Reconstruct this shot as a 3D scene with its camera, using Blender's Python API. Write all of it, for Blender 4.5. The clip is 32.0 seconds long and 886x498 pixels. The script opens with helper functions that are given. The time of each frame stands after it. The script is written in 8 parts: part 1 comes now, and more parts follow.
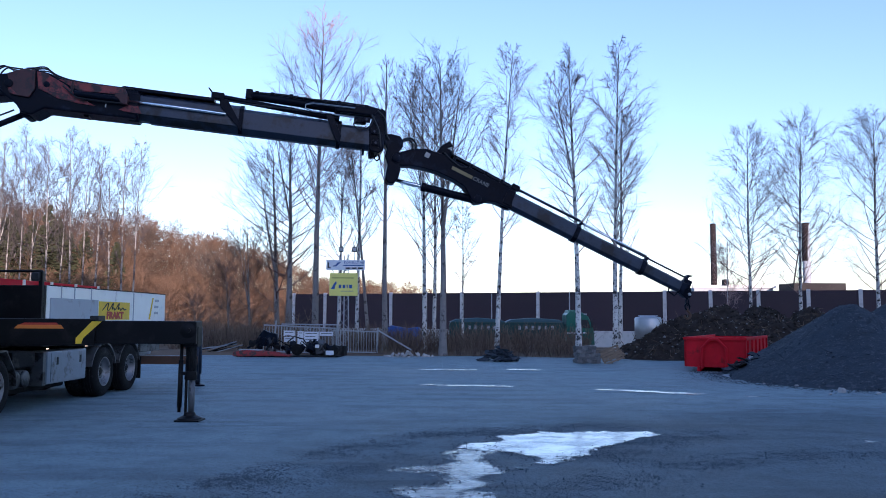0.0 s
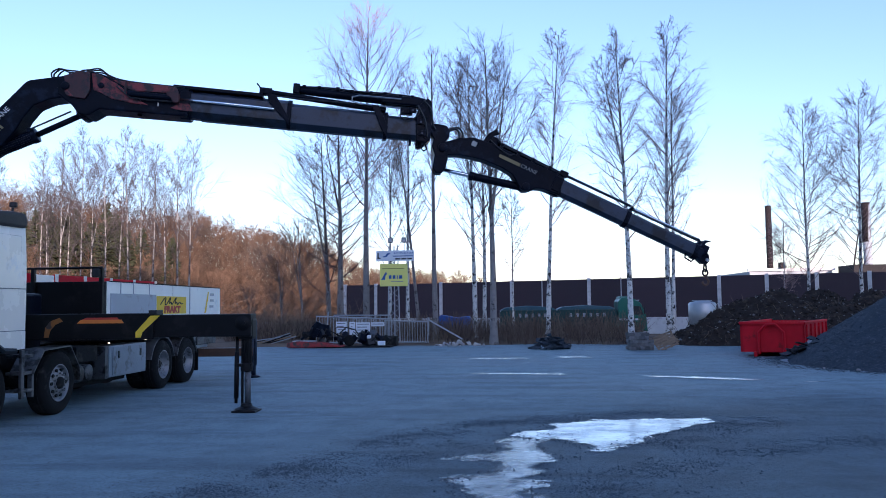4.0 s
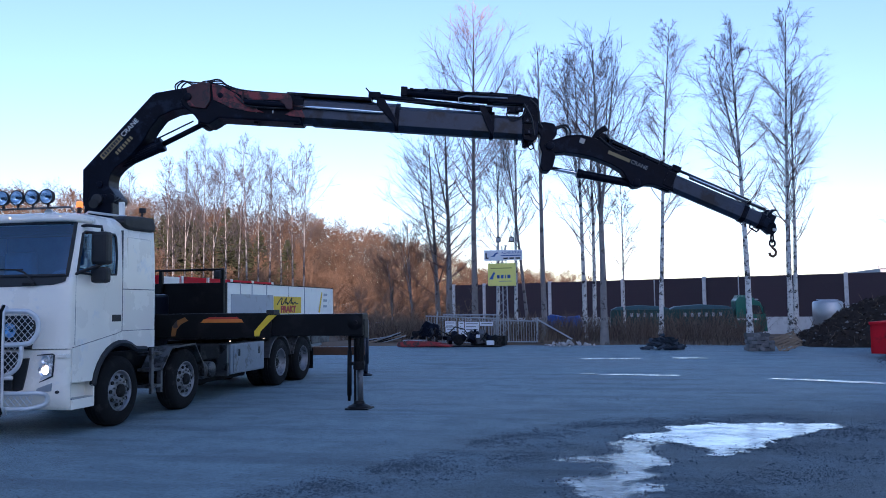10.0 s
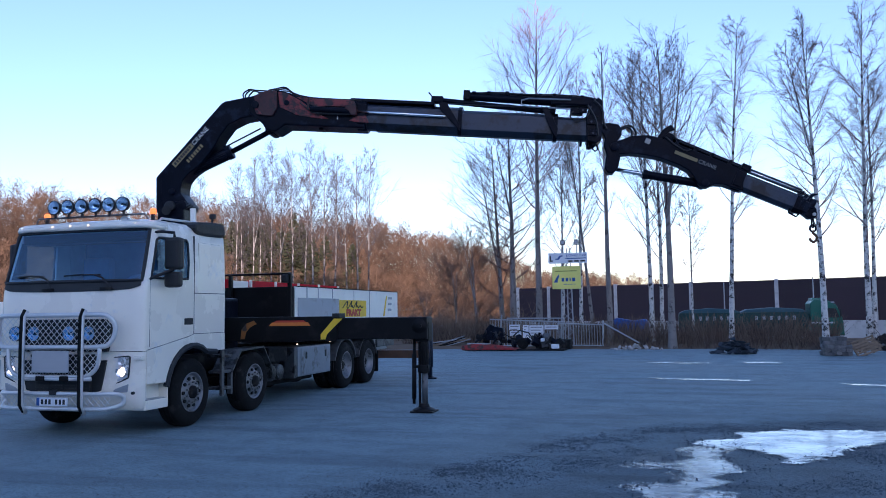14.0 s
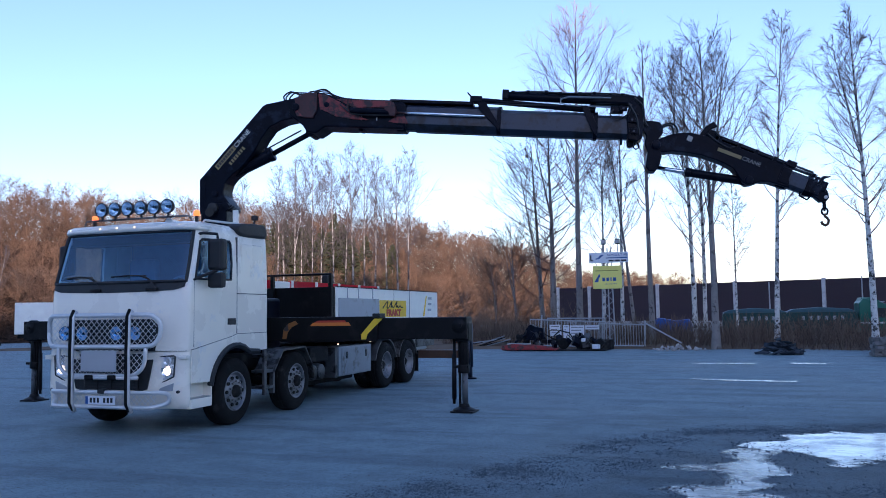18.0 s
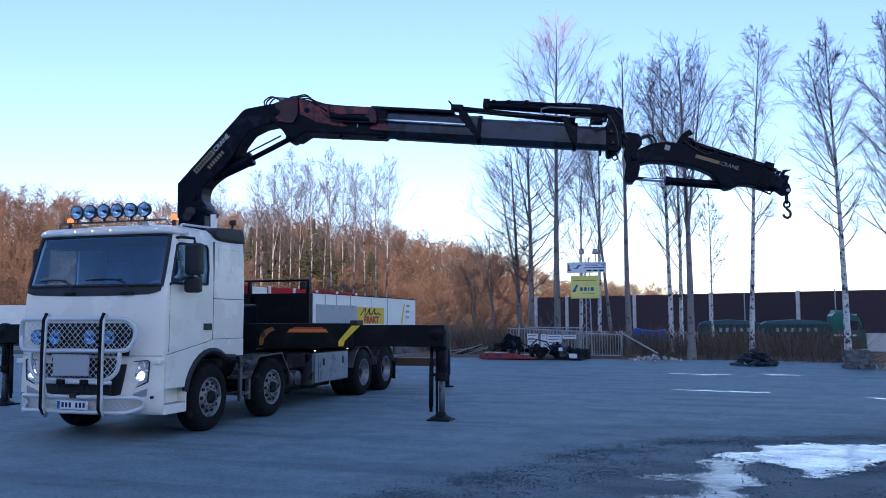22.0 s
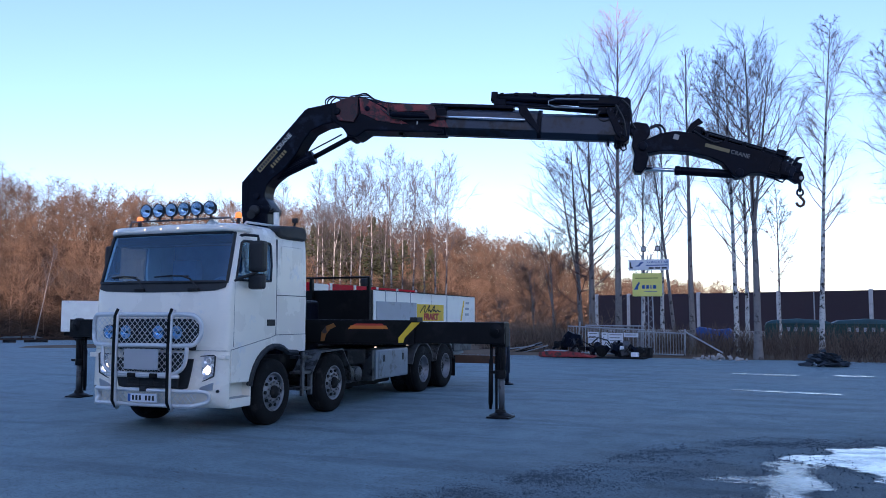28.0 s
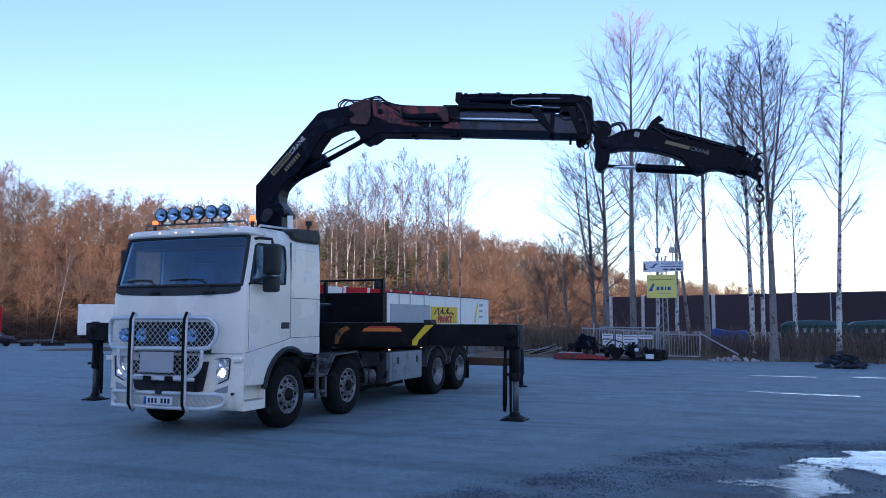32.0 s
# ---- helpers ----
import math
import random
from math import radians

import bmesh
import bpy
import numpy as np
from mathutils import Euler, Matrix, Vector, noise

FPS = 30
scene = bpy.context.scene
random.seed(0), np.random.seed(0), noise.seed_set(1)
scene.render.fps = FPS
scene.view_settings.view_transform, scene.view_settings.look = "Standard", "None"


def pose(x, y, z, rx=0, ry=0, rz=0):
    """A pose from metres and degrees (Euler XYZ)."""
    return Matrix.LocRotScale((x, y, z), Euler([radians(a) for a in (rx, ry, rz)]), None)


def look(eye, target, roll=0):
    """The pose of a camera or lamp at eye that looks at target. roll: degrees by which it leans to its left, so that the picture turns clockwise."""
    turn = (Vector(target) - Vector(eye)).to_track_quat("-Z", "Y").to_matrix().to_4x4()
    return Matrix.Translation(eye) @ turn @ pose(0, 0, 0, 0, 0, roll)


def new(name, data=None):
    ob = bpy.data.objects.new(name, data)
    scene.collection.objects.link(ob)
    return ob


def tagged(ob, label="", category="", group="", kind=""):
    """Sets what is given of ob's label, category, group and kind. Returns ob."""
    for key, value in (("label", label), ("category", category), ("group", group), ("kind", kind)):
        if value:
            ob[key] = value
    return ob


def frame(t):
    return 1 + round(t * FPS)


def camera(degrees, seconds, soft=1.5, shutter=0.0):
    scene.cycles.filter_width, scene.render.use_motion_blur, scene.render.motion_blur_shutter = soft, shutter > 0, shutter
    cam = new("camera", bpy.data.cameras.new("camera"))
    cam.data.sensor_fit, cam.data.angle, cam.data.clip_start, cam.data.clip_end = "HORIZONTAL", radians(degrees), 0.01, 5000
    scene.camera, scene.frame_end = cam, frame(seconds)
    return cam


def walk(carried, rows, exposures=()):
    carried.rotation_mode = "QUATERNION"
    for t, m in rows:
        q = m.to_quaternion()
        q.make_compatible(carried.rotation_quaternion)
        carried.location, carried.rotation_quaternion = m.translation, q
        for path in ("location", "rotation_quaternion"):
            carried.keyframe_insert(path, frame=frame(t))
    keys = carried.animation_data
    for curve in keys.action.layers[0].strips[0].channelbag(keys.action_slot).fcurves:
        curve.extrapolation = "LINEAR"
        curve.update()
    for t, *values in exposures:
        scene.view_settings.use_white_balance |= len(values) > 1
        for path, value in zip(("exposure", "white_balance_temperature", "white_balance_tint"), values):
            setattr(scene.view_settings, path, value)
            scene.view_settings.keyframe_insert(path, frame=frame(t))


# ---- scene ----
cam = camera(57.28, 32.0, soft=0.9)
PATH = [
    (0, pose(0, 0, 1.7, 94.78, -0.289, 0.002)),
    (0.5, pose(0, 0, 1.7, 94.31, -0.184, -0.141)),
    (1, pose(0, 0, 1.7, 94.022, -0.201, -0.109)),
    (1.5, pose(0, 0, 1.7, 93.714, -0.003, 0.508)),
    (2, pose(0, 0, 1.7, 93.464, 0.503, 0.598)),
    (2.5, pose(0, 0, 1.7, 93.686, 0.64, 1.711)),
    (3, pose(0, 0, 1.7, 93.896, 0.663, 2.492)),
    (3.5, pose(0, 0, 1.7, 93.989, 0.675, 2.996)),
    (5.5, pose(0, 0, 1.7, 94.056, 0.683, 5.549)),
    (6, pose(0, 0, 1.7, 94.036, 0.703, 6.29)),
    (6.5, pose(0, 0, 1.7, 94.057, 0.683, 7.115)),
    (7, pose(0, 0, 1.7, 94.029, 0.719, 7.924)),
    (7.5, pose(0, 0, 1.7, 94.029, 0.725, 8.597)),
    (8, pose(0, 0, 1.7, 93.99, 0.727, 9.016)),
    (8.5, pose(0, 0, 1.7, 93.896, 0.7, 9.54)),
    (9, pose(0, 0, 1.7, 93.987, 0.723, 10.059)),
    (9.5, pose(0, 0, 1.7, 94.031, 0.745, 10.569)),
    (10, pose(0, 0, 1.7, 94.093, 0.748, 11.181)),
    (10.5, pose(0, 0, 1.7, 94.109, 0.759, 11.827)),
    (11, pose(0, 0, 1.7, 94.174, 0.763, 12.436)),
    (11.5, pose(0, 0, 1.7, 94.213, 0.796, 12.965)),
    (12, pose(0, 0, 1.7, 94.284, 0.752, 13.578)),
    (12.5, pose(0, 0, 1.7, 94.272, 0.751, 14.028)),
    (13, pose(0, 0, 1.7, 94.306, 0.76, 14.529)),
    (13.5, pose(0, 0, 1.7, 94.385, 0.785, 15.139)),
    (14, pose(0, 0, 1.7, 94.39, 0.796, 15.685)),
    (14.5, pose(0, 0, 1.7, 94.346, 0.783, 16.052)),
    (16.5, pose(0, 0, 1.7, 94.363, 0.833, 17.561)),
    (17, pose(0, 0, 1.7, 94.388, 0.82, 17.838)),
    (17.5, pose(0, 0, 1.7, 94.402, 0.835, 18.098)),
    (18, pose(0, 0, 1.7, 94.434, 0.835, 18.486)),
    (18.5, pose(0, 0, 1.7, 94.483, 0.837, 18.784)),
    (19, pose(0, 0, 1.7, 94.589, 0.772, 18.822)),
    (19.5, pose(0, 0, 1.7, 94.848, 0.148, 17.099)),
    (20, pose(0, 0, 1.7, 94.889, 0.158, 17.003)),
    (20.5, pose(0, 0, 1.7, 94.918, 0.141, 16.99)),
    (21, pose(0, 0, 1.7, 94.951, 0.172, 16.946)),
    (21.5, pose(0, 0, 1.7, 94.956, 0.164, 16.944)),
    (22, pose(0, 0, 1.7, 94.968, 0.149, 16.932)),
    (22.5, pose(0, 0, 1.7, 94.981, 0.133, 16.931)),
    (23, pose(0, 0, 1.7, 95.016, 0.15, 16.925)),
    (23.5, pose(0, 0, 1.7, 95.024, 0.137, 16.926)),
    (24, pose(0, 0, 1.7, 95.037, 0.148, 16.886)),
    (24.5, pose(0, 0, 1.7, 95.057, 0.164, 16.885)),
    (26.5, pose(0, 0, 1.7, 95.034, 0.042, 17.264)),
    (27, pose(0, 0, 1.7, 94.981, -0.034, 19.533)),
    (27.5, pose(0, 0, 1.7, 94.78, -0.159, 20.169)),
    (28, pose(0, 0, 1.7, 94.777, -0.172, 21.116)),
    (28.5, pose(0, 0, 1.7, 94.842, -0.118, 21.719)),
    (29, pose(0, 0, 1.7, 94.909, -0.024, 21.75)),
    (29.5, pose(0, 0, 1.7, 94.966, -0.016, 21.719)),
    (30, pose(0, 0, 1.7, 94.964, -0.001, 21.73)),
    (30.5, pose(0, 0, 1.7, 94.962, -0.003, 21.84)),
    (31, pose(0, 0, 1.7, 94.962, 0.022, 21.923)),
    (31.5, pose(0, 0, 1.7, 94.952, 0.014, 22.02)),
    (32, pose(0, 0, 1.7, 94.94, 0.0, 22.081)),
]
walk(cam, PATH, ((0, 1.07, 5800, 29), (32, 1.07, 5800, 29)))

# ---- sky, sun and exposure ----
SUN_HEIGHT, SUN_WAY = 11.0, 18.0   # degrees above the horizon; degrees by which the light heads left of straight ahead
world = bpy.data.worlds.new("sky")
scene.world = world
world.use_nodes = True
sky = world.node_tree.nodes.new("ShaderNodeTexSky")
sky.sky_type, sky.sun_disc = "NISHITA", False
sky.sun_elevation, sky.sun_rotation = radians(SUN_HEIGHT), radians(180 - SUN_WAY)
sky.air_density, sky.dust_density, sky.ozone_density = 1.0, 0.5, 2.2
world.node_tree.links.new(sky.outputs[0], world.node_tree.nodes["Background"].inputs[0])
world.node_tree.nodes["Background"].inputs[1].default_value = 0.15
lamp = bpy.data.lights.new("sun", "SUN")
lamp.energy, lamp.angle, lamp.color = 4.2, radians(0.6), (1.0, 0.82, 0.62)
sun = new("sun", lamp)
sun.matrix_basis = look((0, 0, 0), (-math.sin(radians(SUN_WAY)) * math.cos(radians(SUN_HEIGHT)), math.cos(radians(SUN_WAY)) * math.cos(radians(SUN_HEIGHT)), -math.sin(radians(SUN_HEIGHT))))
# ---- helpers of this scene ----
def part(name, bm, material, parent, label="", smooth=False):
    """Links a bmesh as one mesh object under a thing or a part."""
    me = bpy.data.meshes.new(name)
    bmesh.ops.recalc_face_normals(bm, faces=bm.faces)
    bm.to_mesh(me)
    bm.free()
    return part_mesh(name, me, material, parent, label, smooth)


def part_mesh(name, me, material, parent, label="", smooth=False):
    if not me.materials:
        me.materials.append(material)
    if smooth:
        me.polygons.foreach_set("use_smooth", [True] * len(me.polygons))
    ob = new(name, me)
    if parent is not None:
        ob.parent = parent
    if label:
        ob["label"] = label
    return ob


def thing(name, m, label, category, group="", kind=""):
    ob = new(name)
    ob.empty_display_size = 0.2
    ob.matrix_basis = m
    return tagged(ob, label, category, group, kind)


def box(x0, x1, y0, y1, z0, z1, bevel=0.0, bm=None, m=None):
    own = bmesh.new()
    bmesh.ops.create_cube(own, size=1.0)
    for v in own.verts:
        v.co = Vector(((x0 + x1) / 2 + v.co.x * (x1 - x0), (y0 + y1) / 2 + v.co.y * (y1 - y0), (z0 + z1) / 2 + v.co.z * (z1 - z0)))
    if bevel:
        bmesh.ops.bevel(own, geom=own.edges[:], offset=bevel, segments=2, affect="EDGES", profile=0.6)
    if m:
        bmesh.ops.transform(own, matrix=m, verts=own.verts)
    return own if bm is None else join(bm, own)


def join(bm, other):
    me = bpy.data.meshes.new("joined")
    other.to_mesh(me)
    other.free()
    bm.from_mesh(me)
    bpy.data.meshes.remove(me)
    return bm


def prism(profile, lo, hi, axis="y", bevel=0.0, bm=None):
    """A polygon of (a, b) pairs pushed from lo to hi along an axis; the pairs are (x, z), (y, z) or (x, y)."""
    own = bmesh.new()
    def place(a, b, c):
        return {"y": (a, c, b), "x": (c, a, b), "z": (a, b, c)}[axis]
    low = [own.verts.new(place(a, b, lo)) for a, b in profile]
    high = [own.verts.new(place(a, b, hi)) for a, b in profile]
    own.faces.new(low)
    own.faces.new(high)
    n = len(profile)
    for i in range(n):
        own.faces.new((low[i], low[(i + 1) % n], high[(i + 1) % n], high[i]))
    bmesh.ops.recalc_face_normals(own, faces=own.faces)
    if bevel:
        bmesh.ops.bevel(own, geom=own.edges[:], offset=bevel, segments=2, affect="EDGES", profile=0.6)
    return own if bm is None else join(bm, own)


def rod(p0, p1, r0, r1=None, n=12, bm=None, bevel=0.0):
    own = bmesh.new()
    p0, p1 = Vector(p0), Vector(p1)
    d = p1 - p0
    bmesh.ops.create_cone(own, cap_ends=True, segments=n, radius1=r0, radius2=r0 if r1 is None else r1, depth=d.length)
    if bevel:
        caps = [e for e in own.edges if all(abs(abs(v.co.z) - d.length / 2) < 1e-5 for v in e.verts)]
        bmesh.ops.bevel(own, geom=caps, offset=bevel, segments=2, affect="EDGES", profile=0.6)
    bmesh.ops.transform(own, matrix=Matrix.Translation((p0 + p1) / 2) @ d.to_track_quat("Z", "Y").to_matrix().to_4x4(), verts=own.verts)
    return own if bm is None else join(bm, own)


def tube(points, r, n=8, bm=None, closed=False):
    """A round bar bent along points."""
    own = bmesh.new()
    pts = [Vector(p) for p in points]
    rings = []
    last = None
    for i, p in enumerate(pts):
        if closed:
            d = pts[(i + 1) % len(pts)] - pts[i - 1]
        else:
            d = pts[min(i + 1, len(pts) - 1)] - pts[max(i - 1, 0)]
        d.normalize()
        side = d.cross(Vector((0, 0, 1))) if last is None else last - d * last.dot(d)
        if side.length < 1e-4:
            side = d.cross(Vector((1, 0, 0)))
        side.normalize()
        last = side
        up = side.cross(d)
        rings.append([own.verts.new(p + r * (math.cos(a) * side + math.sin(a) * up)) for a in (2 * math.pi * k / n for k in range(n))])
    count = len(rings) if closed else len(rings) - 1
    for i in range(count):
        a, b = rings[i], rings[(i + 1) % len(rings)]
        for k in range(n):
            own.faces.new((a[k], a[(k + 1) % n], b[(k + 1) % n], b[k]))
    if not closed:
        own.faces.new(rings[0])
        own.faces.new(rings[-1])
    return own if bm is None else join(bm, own)


def smooth(points, n=6):
    """Points on a soft curve through the given ones."""
    p = [Vector(q) for q in points]
    p = [p[0] * 2 - p[1]] + p + [p[-1] * 2 - p[-2]]
    out = []
    for i in range(1, len(p) - 2):
        for k in range(n):
            t = k / n
            a, b, c, d = p[i - 1], p[i], p[i + 1], p[i + 2]
            out.append(0.5 * ((2 * b) + (c - a) * t + (2 * a - 5 * b + 4 * c - d) * t * t + (3 * b - a - 3 * c + d) * t ** 3))
    return out + [p[-2]]


def spin(profile, centre, axis, n=32, bm=None):
    """A closed profile of (offset along axis, radius) turned round an axis through centre."""
    own = bmesh.new()
    axis = Vector(axis).normalized()
    side = axis.orthogonal().normalized()
    up = axis.cross(side)
    rings = []
    for k in range(n):
        a = 2 * math.pi * k / n
        out = math.cos(a) * side + math.sin(a) * up
        rings.append([own.verts.new(Vector(centre) + axis * o + out * r) for o, r in profile])
    for k in range(n):
        a, b = rings[k], rings[(k + 1) % n]
        for i in range(len(profile) - 1):
            own.faces.new((a[i], a[i + 1], b[i + 1], b[i]))
    bmesh.ops.remove_doubles(own, verts=own.verts, dist=1e-5)
    return own if bm is None else join(bm, own)


def text_mesh(words, size, m, depth=0.003, shear=0.0, squeeze=1.0, fat=0.0):
    cu = bpy.data.curves.new("words", "FONT")
    cu.body, cu.size, cu.extrude, cu.shear = words, size, depth, shear
    cu.offset = fat
    cu.align_x, cu.align_y = "CENTER", "CENTER"
    cu.resolution_u = 3
    ob = bpy.data.objects.new("words", cu)
    me = bpy.data.meshes.new_from_object(ob)
    bpy.data.objects.remove(ob)
    bpy.data.curves.remove(cu)
    me.transform(m @ Matrix.Diagonal((squeeze, 1, 1, 1)))
    return me


# faces of upright boards: writing reads along +x and looks to -y, or along +y and looks to +x
FACE_Y = pose(0, 0, 0, 90, 0, 0)
FACE_X = pose(0, 0, 0, 90, 0, 90)


# ---- materials ----
def mat(name, col, rough=0.6, metal=0.0, var=0.18, scale=3.0, bump=0.15, bscale=60.0, other=None, patch=0.0, pscale=1.2, spec=0.5, each=0.0, coat=0.0, strand=None):
    """Base colour with broad and fine variation; other and patch mix in stains or wear of a second colour; each varies it from piece to piece."""
    m = bpy.data.materials.new(name)
    m.use_nodes = True
    nt = m.node_tree
    b = nt.nodes["Principled BSDF"]
    b.inputs["Metallic"].default_value = metal
    b.inputs["Specular IOR Level"].default_value = spec
    b.inputs["Coat Weight"].default_value = coat
    b.inputs["Coat Roughness"].default_value = 0.12
    tc = nt.nodes.new("ShaderNodeTexCoord")
    def noise_node(s, detail, rgh=0.6):
        n = nt.nodes.new("ShaderNodeTexNoise")
        n.inputs["Scale"].default_value, n.inputs["Detail"].default_value, n.inputs["Roughness"].default_value = s, detail, rgh
        nt.links.new(tc.outputs["Object"], n.inputs["Vector"])
        return n
    def mix(fac, a, c, mode="MIX"):
        n = nt.nodes.new("ShaderNodeMix")
        n.data_type, n.blend_type = "RGBA", mode
        for sock, v in ((n.inputs[0], fac), (n.inputs[6], a), (n.inputs[7], c)):
            if hasattr(v, "is_output"):
                nt.links.new(v, sock)
            else:
                sock.default_value = v
        return n.outputs[2]
    def ramp(value, lo, hi, a=0.0, c=1.0):
        n = nt.nodes.new("ShaderNodeMapRange")
        n.inputs[1].default_value, n.inputs[2].default_value, n.inputs[3].default_value, n.inputs[4].default_value = lo, hi, a, c
        nt.links.new(value, n.inputs[0])
        return n.outputs[0]
    broad, fine = noise_node(scale, 5), noise_node(bscale, 6, 0.7)
    dark = tuple(c * (1 - var) for c in col) + (1,)
    light = tuple(min(1, c * (1 + var)) for c in col) + (1,)
    colour = mix(ramp(broad.outputs[0], 0.3, 0.7), dark, light)
    colour = mix(0.35 * min(1, var * 3), colour, mix(ramp(fine.outputs[0], 0.3, 0.7), dark, light))
    if other:
        stain = noise_node(pscale, 7, 0.68)
        colour = mix(ramp(stain.outputs[0], 0.62 - patch * 0.3, 0.72 - patch * 0.3), colour, tuple(other) + (1,))
    if each:
        info = nt.nodes.new("ShaderNodeObjectInfo")
        colour = mix(1.0, colour, mix(info.outputs["Random"], (1 - each,) * 3 + (1,), (1 + each,) * 3 + (1,)), "MULTIPLY")
    if strand:
        geo = nt.nodes.new("ShaderNodeNewGeometry")
        rnd = geo.outputs["Random Per Island"]
        colour = mix(ramp(rnd, 0.55, 1.0, 0.0, 0.75), colour, tuple(strand) + (1,))
        colour = mix(1.0, colour, mix(ramp(rnd, 0.0, 0.6), (0.45, 0.45, 0.47, 1), (1.1, 1.1, 1.1, 1)), "MULTIPLY")
    nt.links.new(colour, b.inputs["Base Color"])
    nt.links.new(ramp(broad.outputs[0], 0.3, 0.7, max(0.03, rough - 0.08), min(1, rough + 0.08)), b.inputs["Roughness"])
    if bump:
        bn = nt.nodes.new("ShaderNodeBump")
        bn.inputs["Strength"].default_value, bn.inputs["Distance"].default_value = bump, 0.02
        nt.links.new(fine.outputs[0], bn.inputs["Height"])
        nt.links.new(bn.outputs[0], b.inputs["Normal"])
    return m


def glow(name, col, strength):
    m = bpy.data.materials.new(name)
    m.use_nodes = True
    b = m.node_tree.nodes["Principled BSDF"]
    b.inputs["Base Color"].default_value = (*col, 1)
    b.inputs["Emission Color"].default_value = (*col, 1)
    b.inputs["Emission Strength"].default_value = strength
    return m


def clear(name, tint):
    """Thin tinted pane: it lets light through and mirrors more at a slant."""
    m = bpy.data.materials.new(name)
    m.use_nodes = True
    nt = m.node_tree
    out = nt.nodes["Material Output"]
    t, g, mx, lw, pw, fr = (nt.nodes.new("ShaderNode" + k) for k in ("BsdfTransparent", "BsdfGlossy", "MixShader", "LayerWeight", "Math", "Math"))
    t.inputs[0].default_value = (*tint, 1)
    g.inputs["Roughness"].default_value = 0.02
    g.inputs["Color"].default_value = (0.55, 0.78, 1.0, 1)
    lw.inputs[0].default_value = 0.5
    pw.operation, fr.operation = "POWER", "MULTIPLY_ADD"
    pw.inputs[1].default_value, fr.inputs[1].default_value, fr.inputs[2].default_value = 3.0, 0.8, 0.095
    nt.links.new(lw.outputs["Facing"], pw.inputs[0])
    nt.links.new(pw.outputs[0], fr.inputs[0])
    nt.links.new(fr.outputs[0], mx.inputs[0])
    nt.links.new(t.outputs[0], mx.inputs[1])
    nt.links.new(g.outputs[0], mx.inputs[2])
    nt.links.new(mx.outputs[0], out.inputs[0])
    return m


BLACK = mat("black_crane_paint", (0.003, 0.005, 0.012), 0.36, 0.0, 0.4, 2.0, 0.16, 22, (0.012, 0.018, 0.033), 0.22, 3.4, 0.11)
SOOT = mat("sooty_black_beam_paint", (0.0055, 0.0052, 0.006), 0.45, 0.0, 0.35, 2.0, 0.15, 25, (0.014, 0.012, 0.012), 0.25, 2.5, 0.2)
GREYP = mat("worn_grey_boom_paint", (0.034, 0.046, 0.072), 0.36, 0.3, 0.3, 1.5, 0.1, 40, (0.022, 0.022, 0.026), 0.4, 2.0, 0.5)
REDP = mat("faded_red_crane_paint", (0.24, 0.03, 0.03), 0.5, 0, 0.4, 5, 0.12, 40, (0.035, 0.013, 0.015), 0.5, 6.0)
CHROME = mat("polished_rod", (0.97, 0.97, 0.97), 0.16, 1.0, 0.04, 3, 0.0)
STEEL = mat("galvanised_steel", (0.42, 0.44, 0.46), 0.42, 0.7, 0.12, 3, 0.08, 50)
ALU = mat("brushed_aluminium", (0.72, 0.72, 0.71), 0.4, 0.35, 0.08, 4, 0.05, 60)
WHITE = mat("white_cab_paint", (0.98, 0.9, 0.765), 0.28, 0, 0.03, 1.2, 0.02, 30, (0.8, 0.79, 0.76), 0.05, 1.5, 0.5, coat=0.5)
WHITED = mat("white_dropside_paint", (0.97, 0.925, 0.83), 0.45, 0, 0.05, 2, 0.05, 40, (0.62, 0.61, 0.58), 0.1, 0.9)
GREYPANEL = mat("light_grey_panel", (0.4, 0.43, 0.46), 0.5, 0, 0.08, 2, 0.05, 40, (0.3, 0.3, 0.3), 0.25, 2)
DARKPL = mat("dark_grey_plastic", (0.013, 0.0135, 0.015), 0.55, 0, 0.15, 4, 0.15, 120)
RUBBER = mat("tyre_rubber", (0.009, 0.009, 0.0095), 0.85, 0, 0.25, 5, 0.3, 90, (0.035, 0.034, 0.032), 0.2, 4, spec=0.2)
CHASSIS = mat("dirty_chassis", (0.012, 0.0115, 0.012), 0.75, 0, 0.3, 4, 0.2, 60, (0.05, 0.046, 0.04), 0.3, 3, spec=0.2)
REDBOX = mat("red_painted_steel", (0.6, 0.014, 0.025), 0.6, 0, 0.15, 2, 0.1, 50, (0.25, 0.02, 0.02), 0.08, 2.2, spec=0.12)
REDWORN = mat("worn_red_implement_paint", (0.35, 0.03, 0.03), 0.6, 0, 0.3, 3, 0.15, 40, (0.06, 0.035, 0.03), 0.4, 3)
YELLOW = mat("yellow_marking", (0.85, 0.55, 0.03), 0.5, 0, 0.12, 4, 0.05)
ORANGEWORN = mat("worn_orange_marking", (0.26, 0.1, 0.02), 0.6, 0, 0.2, 4, 0.05, 60, (0.05, 0.035, 0.03), 0.35, 5)
ORANGE = mat("orange_marking", (0.7, 0.2, 0.03), 0.5, 0, 0.12, 4, 0.05)
REDMARK = mat("red_marking", (0.55, 0.05, 0.03), 0.5, 0, 0.12, 4, 0.05)
INKBLACK = mat("black_lettering", (0.02, 0.02, 0.022), 0.5, 0, 0.1, 4, 0)
INKWHITE = mat("white_lettering", (0.75, 0.75, 0.74), 0.5, 0, 0.1, 4, 0)
